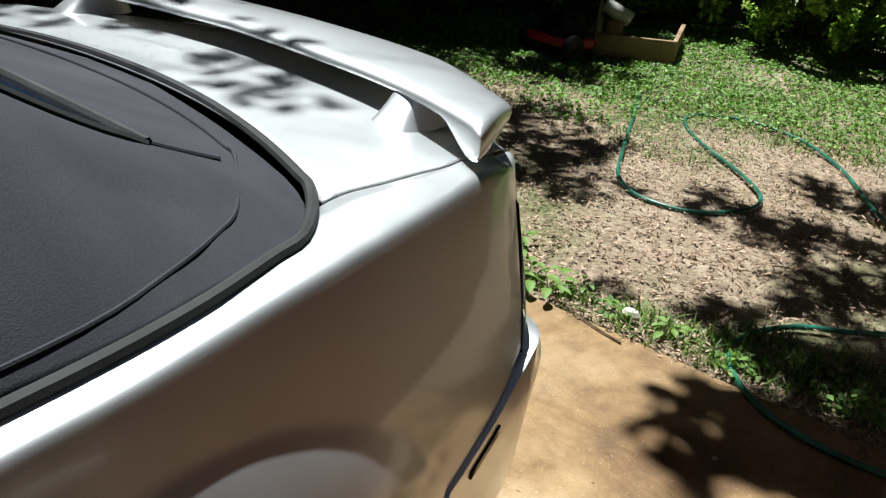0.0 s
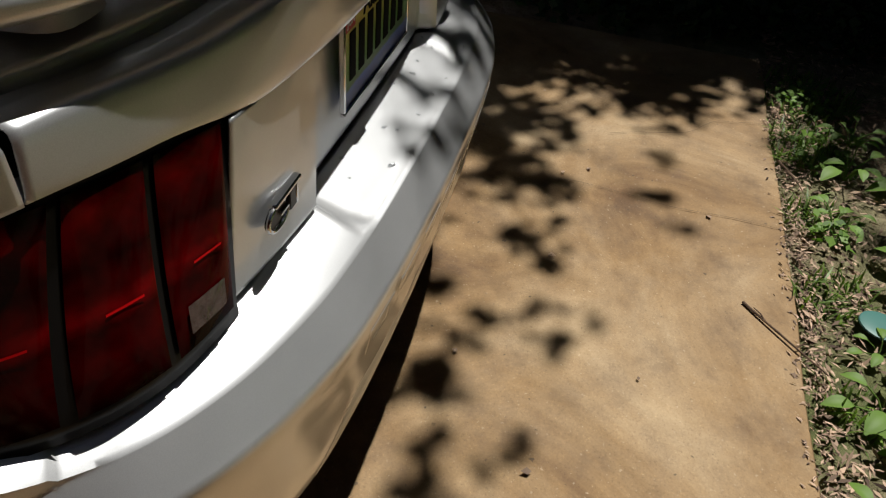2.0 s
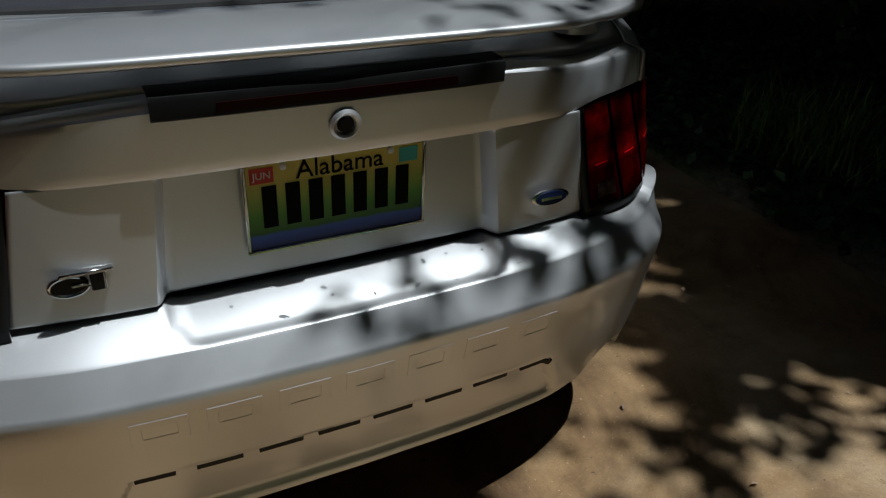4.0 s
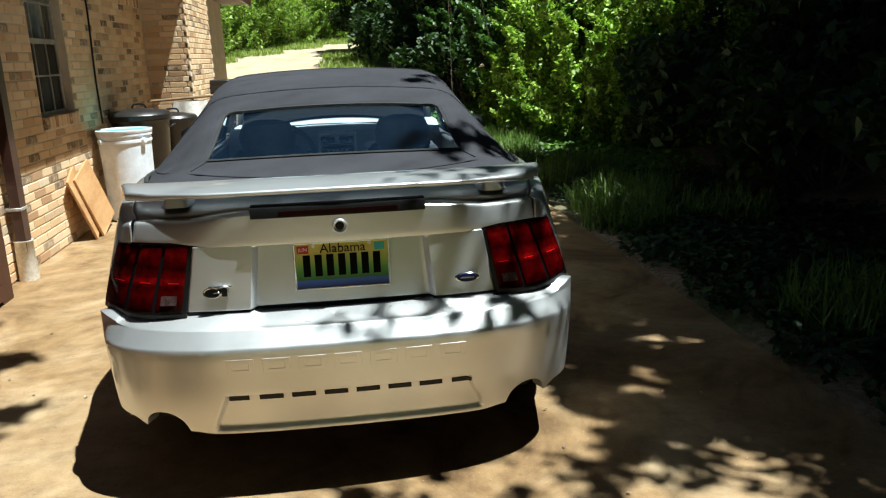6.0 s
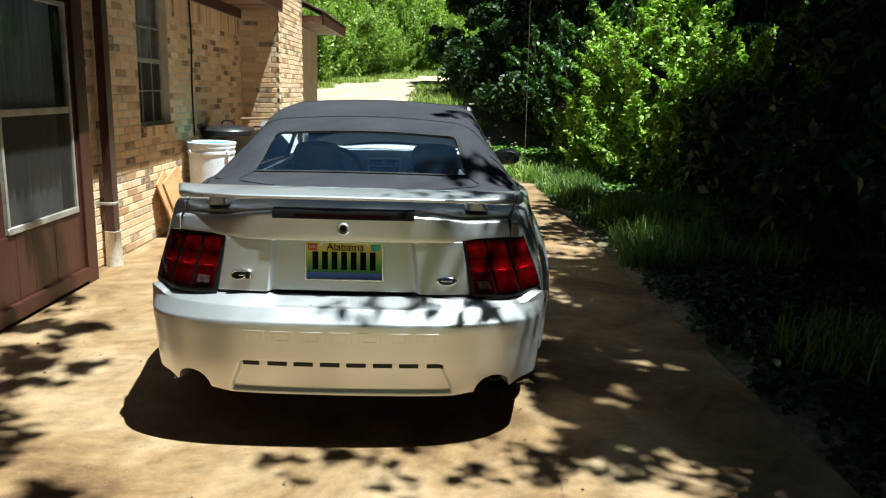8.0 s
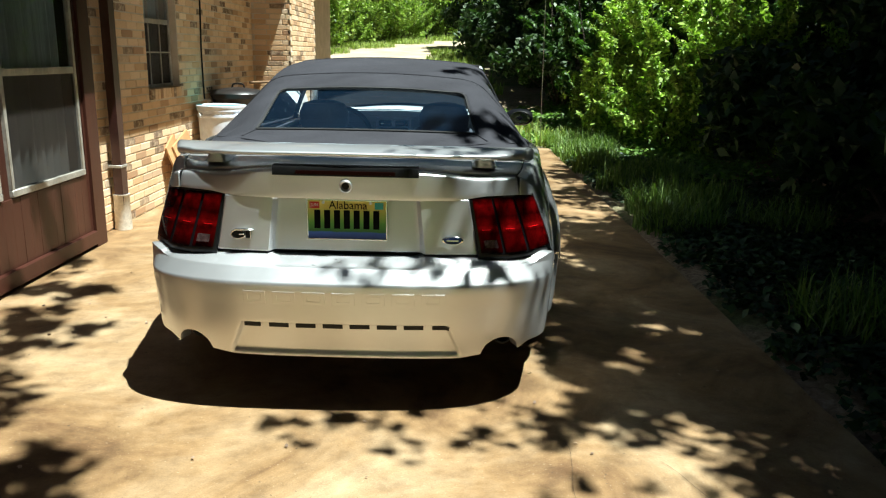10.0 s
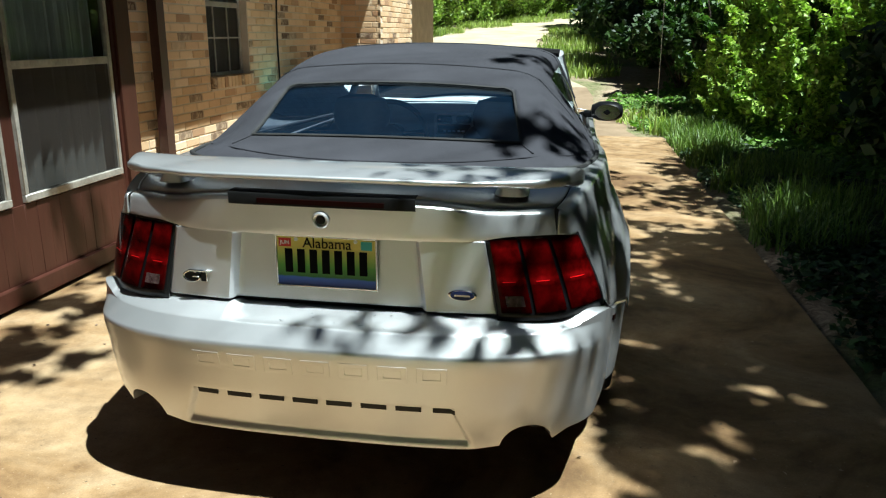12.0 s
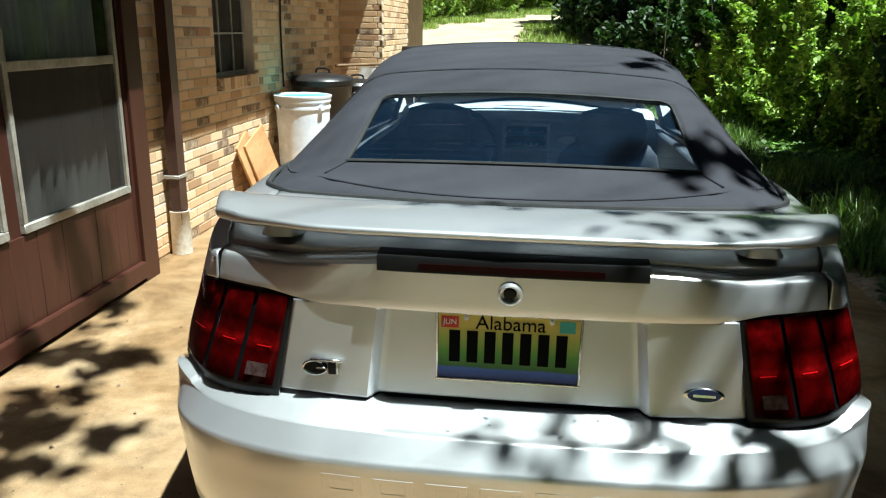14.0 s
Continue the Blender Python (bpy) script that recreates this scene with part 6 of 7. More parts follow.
BOOT_PATCHES = [(-0.28, 0, 0.045, 0.43), (-0.1, 0.02, 0.05, 0.43), (0.1, 0, 0.06, 0.49), (0.22, 0.03, 0.05, 0.43), (0.38, 0.03, 0.06, 0.49), (0.5, 0, 0.06, 0.49), (0.62, 0.05, 0.07, 0.55), (0.3, -0.06, 0.05, 0.96), (0.45, 0.1, 0.06, 0.43), (0.02, -0.13, 0.08, 2.4), (-0.175, -0.23, 0.08, 1.92), (-0.06, -0.11, 0.07, 1.92), (-0.19, -0.3, 0.04, 1.6), (0.38, -0.44, 0.05, 1.44), (0.3, -0.253, 0.05, 1.6), (-0.4, 0.45, 0.06, 1.1), (-0.54, 0.45, 0.07, 1.2), (-0.62, 0.44, 0.06, 1.2), (-0.71, 0.43, 0.05, 1.1), (-0.38, 0.37, 0.06, 1), (-0.55, 0.38, 0.06, 1.1), (-0.47, 0.32, 0.04, 1), (-0.35, 0.37, 0.04, 1), (-0.13, 0.32, 0.06, 1)]
REAR_PATCHES = [(-0.1, 0.2, 0.06, 1), (0.01, 0.26, 0.06, 1.1), (0.1, 0.23, 0.07, 1.1)]
ROOF_PATCHES = [(0.5, 0.75, 0.14, 1), (0.55, 0.3, 0.1, 1), (0.3, 0.97, 0.18, 0.7), (0.12, 1.7, 0.16, 0.7), (0.42, 0.62, 0.14, 0.7), (0.35, 0.35, 0.12, 0.5), (0.05, 0.02, 0.12, 0.5), (0.3, 0.03, 0.12, 0.5), (0.5, 0.05, 0.12, 0.5), (0.02, 0.88, 0.06, 1.2), (0.12, 0.88, 0.07, 1.2), (0.22, 1, 0.09, 1.5), (0.33, 0.93, 0.08, 1.5), (0.2, 0.82, 0.06, 1.2), (-0.01, 1.57, 0.08, 1.2), (0.1, 1.62, 0.08, 1.2), (0.35, 0.3, 0.1, 1.4), (0.42, 0.48, 0.12, 1.4), (0.27, 0.45, 0.09, 1.1), (0.2, 0.27, 0.07, 0.9)]
DRIVE_PATCHES = dappled(0.60, 0.74, 0.35, 2.9, 1, 6, 0.19, 1.45) + dappled(0.93, 1.98, 0.0, 2.25, 5, 11, 0.155, 3.6) + dappled(0.95, 1.98, 2.25, 3.3, 3, 3, 0.30, 1.1) + dappled(1.2, 2.0, 3.3, 6.5, 2, 4, 0.30, 1.0) + dappled(2.0, 2.2, 0.3, 2.9, 1, 5, 0.30, 4.7) + dappled(2.2, 4.0, -0.9, 2.6, 4, 6, 0.50, 3.3) + dappled(2.2, 4.0, 2.6, 7.0, 3, 4, 0.50, 2.8)
LAWN_PATCHES = [(2.3, -0.7, 0.45, 5.2), (2.7, -1.4, 0.5, 4.42), (2.9, -2.2, 0.55, 4.42), (-0.95, -0.62, 0.15, 1.76), (-1.12, -0.75, 0.18, 1.95), (-1.2, -1.12, 0.22, 1.95), (-0.48, -1.36, 0.12, 1.56), (-0.75, -1.4, 0.14, 1.56), (-1, -1.7, 0.18, 1.56), (-1.15, -2, 0.24, 1.76), (-0.85, -2.5, 0.24, 1.76), (-0.48, -2.4, 0.2, 1.56), (-0.9, -2.95, 0.18, 1.37), (0.64, -2.4, 0.25, 1.76), (0.24, -2, 0.18, 1.37), (0.46, -2.8, 0.18, 1.37), (1.1, -2.8, 0.4, 2.34), (1.3, -2.4, 0.3, 2.34), (0.8, -1.9, 0.15, 1.56), (0.5, -1.95, 0.12, 1.37), (1.7, -2.1, 0.4, 2.73), (2.2, -1.5, 0.5, 3.38)]
FAR_LAWN_PATCHES = [(2.3, -2.6, 0.55, 2.86), (1.95, -1.15, 0.35, 2.54), (2.5, -3.6, 0.6, 2.73), (-0.13, -2.26, 0.13, 1.6), (-0.37, -2.32, 0.16, 1.8), (-0.57, -2.46, 0.16, 1.8), (-0.81, -2.48, 0.2, 2.2), (-1.06, -2.5, 0.22, 2.4), (-0.75, -3.04, 0.2, 1.6), (-0.95, -3.15, 0.2, 1.6), (-1.03, -2.08, 0.16, 1.6), (-1.19, -1.99, 0.2, 2.2), (-0.98, -1.67, 0.12, 1.6), (-0.82, -1.42, 0.1, 1.4), (0.48, -2.17, 0.25, 2), (0.59, -2.6, 0.3, 2)]
HOUSE_PATCHES = [(-0.85, -0.83, 0.1, 1.92), (-1.06, -0.74, 0.2, 3.52), (-1.0, -0.46, 0.12, 1.6), (-1.3, -0.77, 0.22, 4.8), (-1.4, -1.0, 0.25, 4.8), (-1.3, -1.45, 0.25, 4.0), (-1.06, -1.32, 0.18, 4.0), (-0.84, -1.4, 0.14, 3.2), (-1.75, 0.8, 0.192, 2.16), (-1.72, 0.9, 0.168, 2.16), (-1.57, 0.5, 0.18, 2.16), (-1.69, 0.3, 0.18, 2.16), (-1.7, 1.3, 0.18, 2.16), (-2.0, 1.4, 0.192, 2.16), (-1.72, 1.42, 0.144, 1.92), (-2.15, 2.1, 0.192, 1.92), (-1.75, 1.02, 0.144, 1.92), (-1.38, -0.2, 0.192, 2.16), (-1.62, -0.1, 0.168, 1.92), (-1.7, 0.1, 0.18, 1.92), (-1.95, 0.5, 0.192, 2.16), (-1.47, 0.85, 0.12, 1.92), (-1.6, -0.4, 0.216, 2.16), (-1.95, -0.2, 0.24, 2.16)]
bough("overhanging_tree", "leafy tree reaching over the driveway", SLAB_PATCHES + BOOT_PATCHES + REAR_PATCHES, 5.2, 0.048, (4.7, 0.2))
bough("roadside_tree", "leafy tree leaning over the edge of the driveway", ROOF_PATCHES + DRIVE_PATCHES, 6.0, 0.075, (4.9, 2.9))
bough("lawn_tree", "leafy tree shading the bare lawn", LAWN_PATCHES + FAR_LAWN_PATCHES, 5.4, 0.065, (4.9, -3.6))
bough("high_branch_tree", "tree with high branches over the car and house", HOUSE_PATCHES, 6.6, 0.08, (5.6, 1.6))


# Grass
def grass(name, label, spots, blades, height, material, lean=0.5, width=0.006):
    """spots: (x, y, radius); blades: strips of three quads."""
    spots = np.array(spots, float)
    pick = GR.choice(len(spots), blades, p=spots[:, 2] ** 2 / (spots[:, 2] ** 2).sum())
    way, rad = GR.random(blades) * 2 * np.pi, spots[pick, 2] * np.sqrt(GR.random(blades))
    x, y = spots[pick, 0] + np.cos(way) * rad, spots[pick, 1] + np.sin(way) * rad
    keep = ~((x > -2.65) & (x < 2.0) & (y > -0.95) & (y < 9.4))
    x, y = x[keep], y[keep]
    n = len(x)
    h = height * GR.uniform(0.4, 1.25, n)
    yaw = GR.random(n) * 2 * np.pi
    bend = GR.random(n) * lean
    ax, ay = np.cos(yaw), np.sin(yaw)
    z = ground_z(x, y) - 0.01
    rows = []
    for t, w in ((0, 1.0), (0.4, 0.85), (0.75, 0.55), (1.0, 0.08)):
        d, up = h * bend * t * t, h * t * (1 - 0.35 * bend * t)
        cx, cy, cz = x + ax * d, y + ay * d, z + up
        hw = width * w * GR.uniform(0.8, 1.2, n)
        rows += [np.stack([cx - ay * hw, cy + ax * hw, cz], -1), np.stack([cx + ay * hw, cy - ax * hw, cz], -1)]
    v = np.stack(rows, 1).reshape(-1, 3)
    base = np.arange(n)[:, None] * 8
    q = np.concatenate([base + np.array([0, 1, 3, 2]), base + np.array([2, 3, 5, 4]), base + np.array([4, 5, 7, 6])], 1).reshape(-1, 4)
    ob = fast_mesh(name, v, q, material, None, label, "stuff")
    return tagged(ob, category="grass")


grass("verge_grass", "tall green grass along the driveway", [(2.42, 3.6, 0.4), (2.55, 4.3, 0.45), (2.9, 4.7, 0.45), (2.4, 7.9, 0.45), (2.45, 8.8, 0.5), (2.9, 6.4, 0.5), (2.8, 1.0, 0.5), (3.0, -0.2, 0.5), (2.6, 9.8, 0.6), (3.3, 3.6, 0.4), (2.25, 7.0, 0.25), (2.3, 5.6, 0.25)], 9000, 0.32, BLADE, 0.9)
grass("lawn_grass", "patchy short green grass on the bare lawn", [(2.2, -3.6, 1.2), (1.2, -4.4, 1.0), (0.3, -4.2, 0.9), (2.9, -5.0, 1.2), (1.4, -5.6, 0.9), (-0.5, -4.6, 1.0), (0.2, -3.3, 0.5), (-1.6, -4.4, 1.1), (-2.8, -4.6, 1.2), (3.6, -3.2, 1.0)], 34000, 0.055, BLADE, 2.0, 0.004)
grass("dry_lawn_grass", "thin yellowish grass on the lawn", [(0.2, -3.7, 1.2), (-1.2, -3.6, 1.2), (-0.8, -5.2, 1.2), (-2.4, -3.6, 1.0)], 5000, 0.035, DRY_BLADE, 1.6, 0.003)
grass("edge_grass", "grass tufts along the edge of the concrete", [(-0.85, -1.12, 0.14), (-0.62, -1.08, 0.12), (-1.0, -1.2, 0.2), (-0.35, -1.05, 0.08), (0.6, -1.06, 0.1), (0.95, -1.06, 0.1), (0.2, -1.06, 0.07), (1.35, -1.05, 0.15), (1.75, -1.1, 0.2), (-1.3, -1.25, 0.2)], 2600, 0.075, BLADE, 1.2, 0.004)
grass("far_grass", "grass beside the gravel track, sunlight put into its colour", [(0.9, 16.5, 0.8), (0.7, 19.0, 0.9), (0.5, 22.0, 1.0), (0.5, 25.0, 1.0), (0.9, 28.0, 1.3), (1.8, 11.3, 0.45), (2.2, 10.2, 0.5), (-4.6, 17.0, 0.9), (-5.0, 20.0, 1.0), (-5.2, 23.5, 1.0), (-4.6, 27.5, 1.1), (-3.2, 31.0, 1.2), (-1.6, 34.0, 1.2), (0.6, 37.0, 1.4), (6, 38, 3)], 18000, 0.30, SUNNY_BLADE, 0.9, 0.014)
grass("wall_tuft", "small green tuft at the foot of the wall", [(-2.62, 4.62, 0.04)], 10, 0.1, BLADE)


# Broad-leaved weeds
def weed(place, seed, leaves=8, size=0.07, turn=0.0):
    w = thing("weed", "low broad-leaved green weed at the concrete's edge", "weed", place, turn, "weeds along the slab")
    r = random.Random(seed)
    for k in range(leaves):
        way, tall = k * 2.4 + r.uniform(-0.3, 0.3), r.uniform(0.03, 0.10)
        reach, s = r.uniform(0.02, 0.09), size * r.uniform(0.7, 1.2)
        rows = []
        for t in np.linspace(0, 1, 7):
            half = 0.44 * s * math.sin(math.pi * min(1, t * 0.93 + 0.05)) ** 0.8
            d, z = reach + s * 1.55 * t, tall + 0.5 * s * t - 0.75 * s * t * t
            rows.append([(d * math.cos(way) - e * half * math.sin(way), d * math.sin(way) + e * half * math.cos(way), z + abs(e) * half * 0.3) for e in (-1, -0.5, 0, 0.5, 1)])
        part("leaf", sheet(np.array(rows)), WEED, w)
        part("stalk", tube([(0, 0, 0), (reach * 0.5 * math.cos(way), reach * 0.5 * math.sin(way), tall * 0.7), (reach * math.cos(way), reach * math.sin(way), tall)], 0.002, 5), WEED, w)
    return w


WEEDS = [weed((1.21, -1.17, -0.012), 1, 9, 0.050), weed((0.70, -1.30, -0.012), 2, 11, 0.048), weed((0.21, -1.12, -0.012), 3, 7, 0.046), weed((-0.15, -1.04, -0.012), 4, 12, 0.042)]
for k, (x, y, turn, s) in enumerate(((1.17, -1.36, 40, 1.1), (0.08, -1.17, 130, 0.8), (0.50, -1.37, 220, 0.7), (-0.25, -1.03, 300, 0.9), (0.93, -1.10, 75, 0.7), (0.05, -1.28, 200, 0.65), (0.41, -1.14, 10, 0.6), (1.45, -1.22, 320, 0.8), (-0.33, -1.15, 160, 0.5), (-0.70, -1.08, 30, 0.55))):
    copy_thing(WEEDS[k % 4], pose(x, y, -0.012, 0, 0, turn) @ Matrix.Scale(s, 4))


# Leaf litter and twigs on the soil
n = 34000
x, y = GR.uniform(-3.0, 3.2, n), -0.98 - 3.2 * GR.random(n) ** 1.4
v, q = leaf_cloud(np.stack([x, y, ground_z(x, y) + 0.022], -1), np.full(n, 0.010), n, 0.0074, 0.3, 0.0, 4.0)
tagged(fast_mesh("leaf_litter", v, q, LITTER, None, "brown chips and dead leaves on the soil", "stuff"), category="litter")
n = 70
x, y = GR.uniform(-2.0, 2.0, n), GR.uniform(-0.9, 2.0, n)
v, q = leaf_cloud(np.stack([x, y, 0 * x + 0.006], -1), np.full(n, 0.004), n, 0.012, 0.2, 0.0, 1.6)
tagged(fast_mesh("driveway_debris", v, q, LITTER, None, "specks of dry debris on the concrete", "stuff"), category="litter")


def ground_cover(name, label, spots, count, size, material, lift=0.03):
    """Small low leaves scattered in round spots (x, y, radius) on the soil."""
    spots = np.array(spots, float)
    pick = GR.choice(len(spots), count, p=spots[:, 2] ** 2 / (spots[:, 2] ** 2).sum())
    way, rad = GR.random(count) * 2 * np.pi, spots[pick, 2] * GR.random(count) ** 0.6
    gx_, gy_ = spots[pick, 0] + np.cos(way) * rad, spots[pick, 1] + np.sin(way) * rad
    keep = ~((gx_ > -2.65) & (gx_ < 2.0) & (gy_ > -0.95) & (gy_ < 9.4))
    gx_, gy_ = gx_[keep], gy_[keep]
    v, q = leaf_cloud(np.stack([gx_, gy_, ground_z(gx_, gy_) + 0.02 + lift * GR.random(len(gx_))], -1), np.full(len(gx_), 0.006), len(gx_), size, 0.45, 0.0, 1.5)
    return tagged(fast_mesh(name, v, q, material, None, label, "stuff"), category="plants")


ground_cover("lawn_clover", "low green clover and weeds on the lawn", [(2.4, -3.4, 0.9), (1.6, -4.2, 0.9), (0.5, -4.3, 0.8), (3.0, -4.6, 1.2), (1.3, -5.6, 1.0), (-0.6, -4.9, 1.1), (3.4, -2.8, 0.9), (0.9, -3.3, 0.4), (2.0, -2.9, 0.4), (-1.9, -4.6, 0.9), (2.0, -6.2, 1.4), (-0.3, -6.6, 1.3)], 42000, 0.022, WEED)
# Dark leaves over the pale soil paint the verge's shade
ground_cover("verge_cover", "low plants coloured dark for the verge's shade", [(2.6, -0.4, 0.7), (2.7, 0.6, 0.7), (2.7, 1.6, 0.7), (2.7, 2.6, 0.7), (2.9, 3.6, 0.8), (2.9, 4.8, 0.8), (2.8, 6.0, 0.8), (2.9, 7.4, 0.9), (3.6, 1.0, 1.0), (3.7, 2.8, 1.0), (3.8, 5.0, 1.0), (2.8, -1.4, 0.7), (3.7, -0.8, 1.0)], 36000, 0.045, LEAF_C, 0.08)
ground_cover("far_verge_cover", "sunlit low weeds before the bushes", [(2.9, 9.0, 0.9), (3.2, 11.0, 1.2), (4.6, 9.0, 1.2), (2.6, 13.0, 1.3), (4.0, 14.5, 1.5), (3.6, 7.0, 1.0), (2.2, 10.6, 0.6)], 16000, 0.06, WEED, 0.10)
ground_cover("edge_weeds", "small weeds and litter along the concrete's edge", [(-1.3, -1.12, 0.14), (-0.95, -1.06, 0.1), (-0.5, -1.06, 0.07), (-0.1, -1.07, 0.07), (0.85, -1.1, 0.09), (1.3, -1.12, 0.12), (1.7, -1.1, 0.14)], 700, 0.018, WEED, 0.04)
x, y = GR.uniform(-2.2, 2.0, 2600), -0.975 + GR.normal(0, 0.022, 2600)
v, q = leaf_cloud(np.stack([x, y, 0 * x + 0.003], -1), np.full(2600, 0.003), 2600, 0.005, 0.2, 0.0, 3.5)
tagged(fast_mesh("edge_litter", v, q, LITTER, None, "crumbs of soil and bark along the concrete's edge", "stuff"), category="litter")


def twig(a, b, seed, thick_at=0.004, forks=2):
    r = random.Random(seed)
    a, b = Vector(a), Vector(b)
    line = smooth_line([a, a.lerp(b, 0.35) + Vector((r.uniform(-1, 1), r.uniform(-1, 1), 0)) * 0.012, a.lerp(b, 0.7) + Vector((r.uniform(-1, 1), r.uniform(-1, 1), 0)) * 0.012, b], 4)
    pieces = [tube(line, [thick_at * (1 - 0.6 * k / (len(line) - 1)) for k in range(len(line))], 6)]
    for k in range(forks):
        p = line[4 + 3 * k]
        e = p + Vector((r.uniform(-1, 1), r.uniform(-1, 1), 0.05)) * 0.06
        pieces.append(tube([p, (p + e) / 2 + Vector((0, 0, 0.004)), e], [thick_at * 0.6, thick_at * 0.5, thick_at * 0.3], 5))
    return tagged(part("twig", joined(*pieces), TWIG), "dry fallen twig on the concrete's edge", "twig", "fallen twigs")


twig((-0.61, -0.90, 0.006), (-0.28, -0.98, 0.012), 1)
twig((0.48, -0.82, 0.006), (0.28, -1.0, 0.014), 2)
twig((-0.25, -0.85, 0.005), (-0.20, -0.93, 0.008), 3, 0.003, 0)
twig((1.22, -0.96, 0.008), (1.05, -1.02, 0.012), 4)

# ---- loose things by the house and on the lawn ----
drum = thing("plastic_drum", "tall pale blue-white plastic drum with teal rim", "drum", (-2.0, 5.18, 0.0))
part("drum_body", lathe([(0.0, 0.004), (0.20, 0.004), (0.215, 0.02), (0.232, 0.60), (0.236, 0.74), (0.246, 0.745), (0.246, 0.765), (0.238, 0.77), (0.240, 0.80), (0.250, 0.805), (0.250, 0.83), (0.236, 0.83), (0.225, 0.3), (0.0, 0.28)], 40), BUCKET, drum)
part("drum_rim", lathe([(0.252, 0.83), (0.256, 0.842), (0.256, 0.858), (0.244, 0.862), (0.236, 0.85), (0.236, 0.832)], 40), BUCKET, drum)
part("drum_lid", lathe([(0.236, 0.845), (0.225, 0.838), (0.0, 0.842)], 40), TEAL, drum, "teal lid sunk in the rim")
for t in (-2.3, -0.6):
    part("drum_lug", moved(lathe([(0.0, -0.02), (0.025, -0.02), (0.025, 0.02), (0.0, 0.02)], 12), pose(0.25 * math.cos(t), 0.25 * math.sin(t), 0.76, 0, 90, math.degrees(t))), BUCKET, drum)


def bin_thing(place, r, h, label):
    b = thing("dustbin", label, "dustbin", place, 0, "bins against the wall")
    part("bin_body", lathe([(0.0, 0.004), (r * 0.78, 0.004), (r * 0.80, 0.03), (r * 0.97, h * 0.86), (r * 1.03, h * 0.88), (r * 1.03, h * 0.91), (r * 0.96, h * 0.91)], 36), BIN, b)
    part("bin_lid", lathe([(r * 1.06, h * 0.89), (r * 1.07, h * 0.93), (r * 0.98, h * 0.96), (r * 0.5, h * 0.985), (0.0, h)], 36), BIN, b, "domed lid")
    part("lid_handle", tube(smooth_line([(-0.07, 0, h * 0.985), (-0.05, 0, h + 0.03), (0.05, 0, h + 0.03), (0.07, 0, h * 0.985)], 4), 0.010, 8), BIN, b)
    for s in (-1, 1):
        part("side_handle", tube(smooth_line([(s * r, -0.06, h * 0.8), (s * (r + 0.04), -0.04, h * 0.82), (s * (r + 0.04), 0.04, h * 0.82), (s * r, 0.06, h * 0.8)], 4), 0.009, 8), BIN, b)


bin_thing((-2.0, 5.86, 0.0), 0.29, 1.02, "dark dustbin with a domed lid by the brick wall")
bin_thing((-1.83, 6.62, 0.0), 0.25, 0.92, "smaller dark dustbin by the brick wall")
bundle = thing("covered_bundle", "white sheet draped over a low heap by the wall", "bundle", (-1.75, 7.35, 0.0))
part("sheet_cover", sheet(np.array([[(0.40 * math.cos(u) * (1 - 0.55 * t) * (1 + 0.12 * math.sin(5 * u + 3 * t)), 0.24 * math.sin(u) * (1 - 0.55 * t) * (1 + 0.12 * math.cos(4 * u)), 1.0 * t**0.7) for u in np.linspace(0, 2 * math.pi, 40, endpoint=False)] for t in np.linspace(0.01, 1, 14)]), loop=True), WHITE_CLOTH, bundle)
part("cross_pole", tube([(-0.45, -0.22, 1.02), (0.32, -0.20, 1.06)], 0.016, 8), PLANK, bundle)
crate = thing("wall_cabinet", "small black slatted cabinet beyond the brick corner", "cabinet", (-1.55, 9.3, 0.0))
part("cabinet_body", box(-0.22, 0.22, -0.25, 0.25, 0.0, 1.2, 0.012), BIN, crate)
for k in range(6):
    part("slat", box(-0.23, 0.23, -0.268, -0.25, 0.15 + 0.17 * k, 0.26 + 0.17 * k, 0.004), BIN, crate)
for k, (y, lean, wide) in enumerate(((4.46, 0.22, 0.40), (4.66, 0.20, 0.56))):
    b = box(-0.010, 0.010, -wide / 2, wide / 2, 0.0, 0.56, 0.003)
    ob = part("leaning_board", b, PLYWOOD)
    ob.matrix_basis = pose(-2.10 - 0.03 * (1 - k), y, 0.05, 14 - 2 * k, -15, 6 - 4 * k)
    tagged(ob, "orange-brown plywood board leaning on the brick wall", "board", "leaning boards")
rag = part("paper_scrap", sheet(np.array([[(0.10 * a, 0.07 * b, 0.05 + 0.03 * math.sin(9 * a) * math.cos(7 * b) - 0.04 * (a * a + b * b)) for a in np.linspace(-1, 1, 10)] for b in np.linspace(-1, 1, 10)])), WHITE_CLOTH)
rag.matrix_basis = pose(-1.93, 4.72, 0.05)
tagged(rag, "crumpled pale scrap beside the leaning boards", "scrap")

# Garden hose lying in loops over lawn and concrete
LOOPS = [(0.75, -3.95), (0.50, -3.3), (0.24, -2.62), (0.10, -2.32), (-0.09, -2.17), (-0.35, -2.20), (-0.53, -2.45), (-0.52, -2.68), (-0.33, -2.93), (-0.06, -3.18), (0.20, -3.48), (0.30, -3.76), (0.16, -3.93), (-0.08, -4.0), (-0.42, -3.86), (-0.74, -3.48), (-0.99, -3.0), (-1.3, -2.5), (-1.52, -1.95), (-1.25, -1.64), (-1.02, -1.47), (-0.90, -1.24), (-0.93, -1.06), (-1.06, -0.90), (-1.24, -0.83), (-1.46, -0.84), (-1.75, -0.95), (-2.1, -1.2)]
hose_line = smooth_line([(x, y, (0.011 if y > -0.95 else float(ground_z(x, y)) + 0.020)) for x, y in LOOPS], 8)
tagged(part("garden_hose", tube(hose_line, 0.011, 10), HOSE), "green garden hose lying in loose loops", "hose")
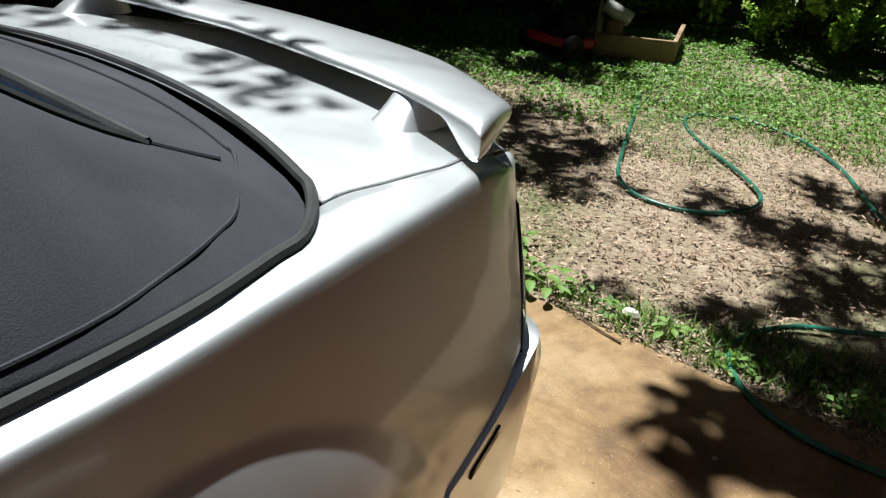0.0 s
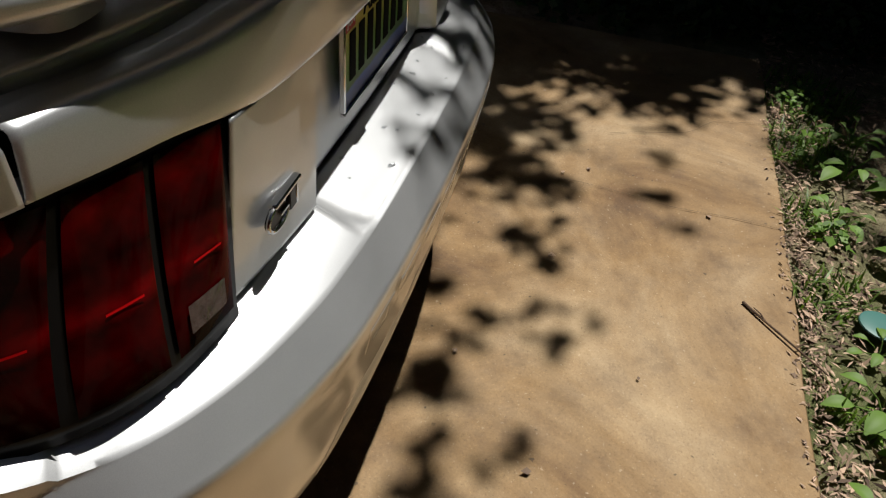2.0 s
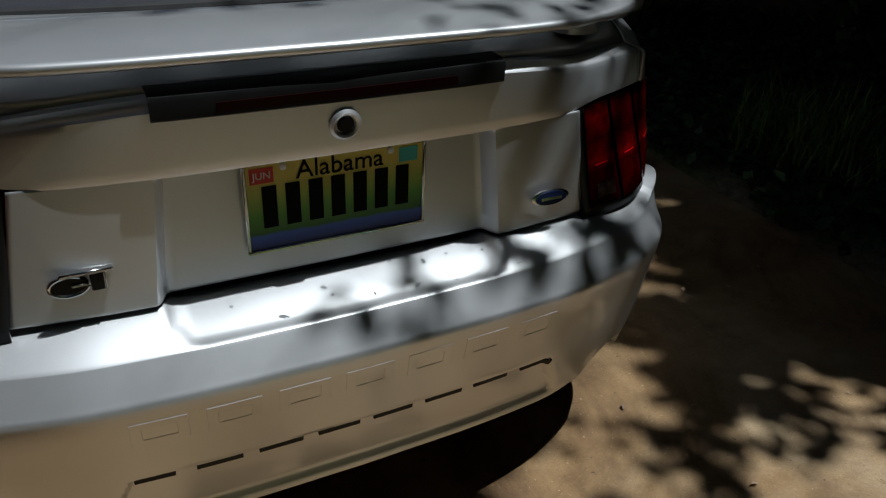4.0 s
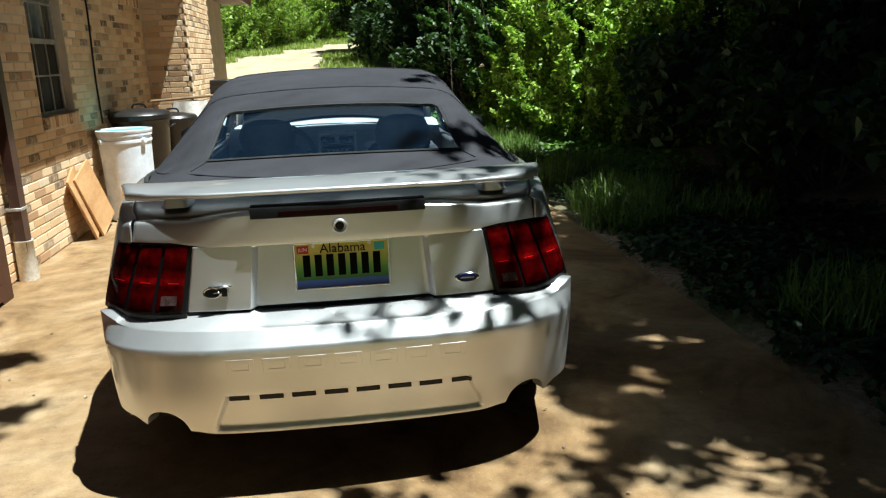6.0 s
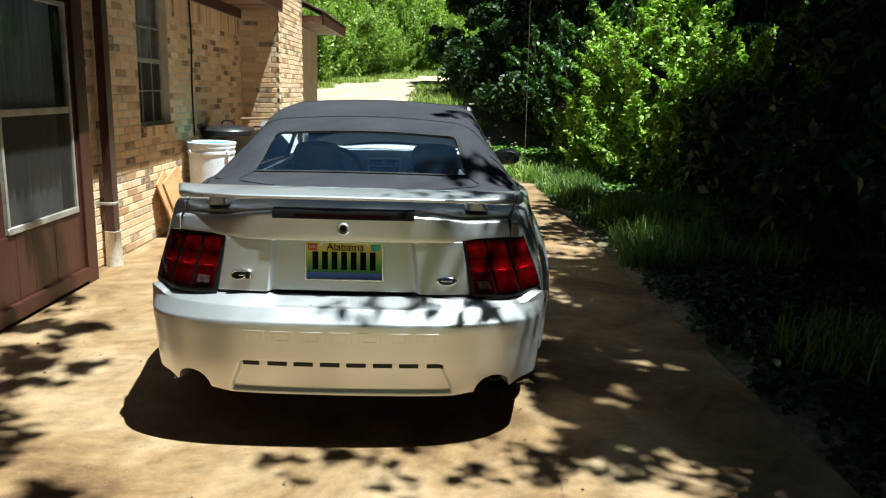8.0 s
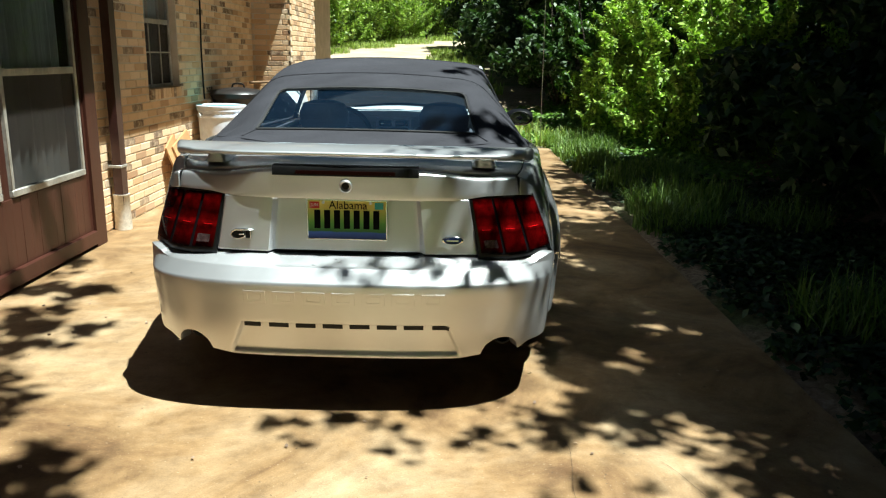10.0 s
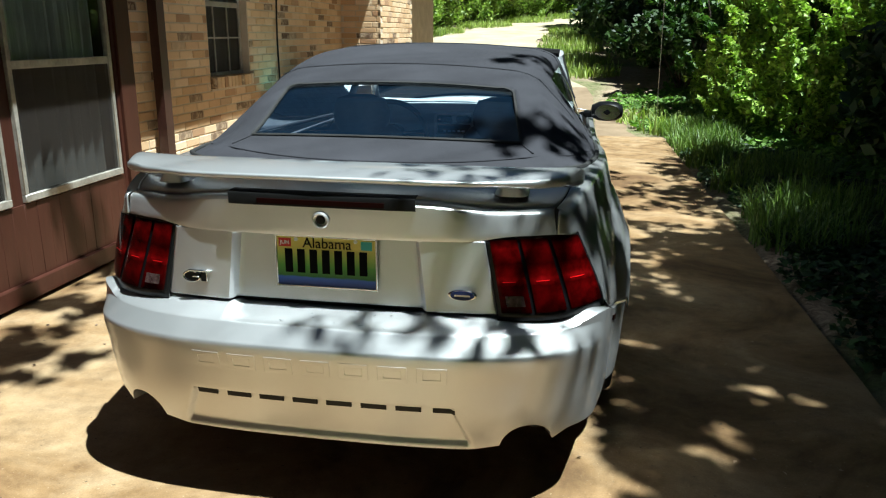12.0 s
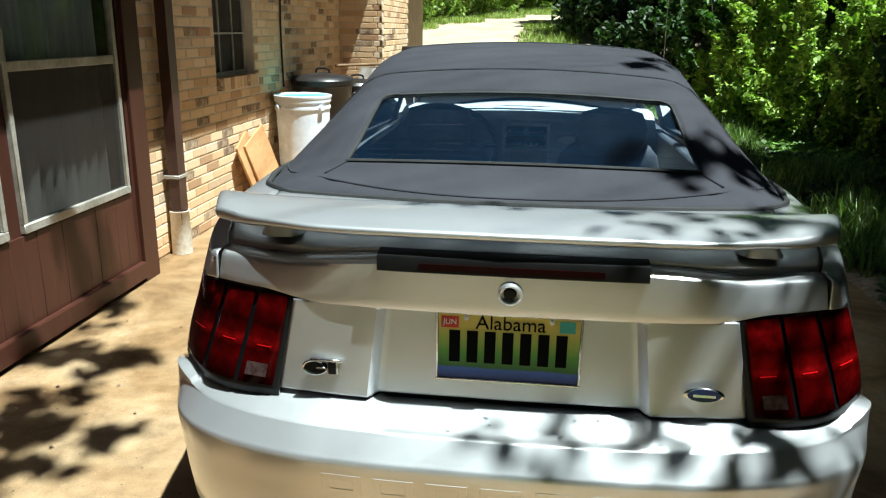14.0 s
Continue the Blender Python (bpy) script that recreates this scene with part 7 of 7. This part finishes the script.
disc = part("plastic_disc", lathe([(0.0, 0.006), (0.045, 0.008), (0.055, 0.004), (0.056, 0.0), (0.0, 0.0)], 24), base_mat("faded_teal", (0.05, 0.15, 0.13), 0.5))
disc.matrix_basis = pose(0.49, -1.15, 0.018, 4, 3, 0)
tagged(disc, "small teal plastic disc on the soil", "disc")
stone = thing("pale_stone", "small pale stone at the concrete's edge", "stone", (-0.555, -1.09, 0.0))
part("stone_body", moved(lathe([(0.0, 0.0), (0.9, 0.05), (1.0, 0.4), (0.7, 0.9), (0.0, 1.0)], 9), Matrix.Diagonal((0.035, 0.024, 0.03, 1))), PVC, stone, smooth=20)

cart = thing("garden_cart", "red and black garden cart under trees", "cart", (1.78, -4.55, 0.0), -14)
part("cart_tray", box(-0.27, 0.27, -0.17, 0.17, 0.10, 0.17, 0.012, 2), RED, cart, "red steel tray")
part("cart_load", moved(lathe([(0.0, 0.0), (0.9, 0.02), (1.0, 0.3), (0.85, 0.75), (0.5, 0.97), (0.0, 1.0)], 20), pose(0, 0, 0.17) @ Matrix.Diagonal((0.24, 0.16, 0.17, 1))), GLOSS_BLACK, cart, "black covered load")
for sx in (-0.26, 0.26):
    part("cart_post", tube([(sx, -0.12, 0.0), (sx, -0.12, 0.75)], 0.018, 8), BIN, cart)
    part("cart_wheel", moved(lathe([(0.03, -0.03), (0.10, -0.03), (0.11, 0.0), (0.10, 0.03), (0.03, 0.03)], 20), pose(sx, 0.12, 0.11, 0, 90, 0)), RUBBER, cart)
part("cart_bar", tube([(-0.26, -0.12, 0.62), (0.26, -0.12, 0.66)], 0.014, 8), BIN, cart)
can = thing("metal_cylinder", "silver metal cylinder lying tilted", "cylinder", (1.52, -5.0, 0.30), 25)
part("cylinder_body", moved(lathe([(0.0, -0.13), (0.06, -0.13), (0.065, -0.12), (0.065, 0.12), (0.06, 0.13), (0.0, 0.13)], 24), pose(0, 0, 0.05, 0, 68, 0)), ALUMINIUM, can)
part("cylinder_stand", box(-0.07, 0.07, -0.06, 0.06, -0.30, -0.01, 0.006), PLANK, can)
bed = thing("raised_bed", "low raised garden bed of weathered planks", "raised bed", (0, 0, 0))
for (ax, ay), (bx, by) in (((1.60, -4.72), (1.00, -5.08)), ((1.00, -5.08), (1.28, -5.95)), ((1.60, -4.72), (1.95, -5.6))):
    length, way = math.hypot(bx - ax, by - ay), math.degrees(math.atan2(by - ay, bx - ax))
    b = box(0, length, -0.02, 0.02, -0.02, 0.17, 0.005)
    b.transform(pose(ax, ay, 0.03, 0, 0, way))
    part("plank", b, PLANK, bed)
wire = part("overhead_wire", tube([(-9.0, 24.0, 7.4), (-2.0, 26.0, 6.3), (6.0, 28.5, 6.6)], 0.02, 6), STEEL)
tagged(wire, "pale overhead wire across the track", "wire")
guy = part("hanging_wire", tube([(2.05, 11.0, 0.02), (2.0, 11.0, 3.6), (2.1, 11.2, 7.0)], 0.006, 6), STEEL)
tagged(guy, "thin wire hanging at the wood's edge", "wire")
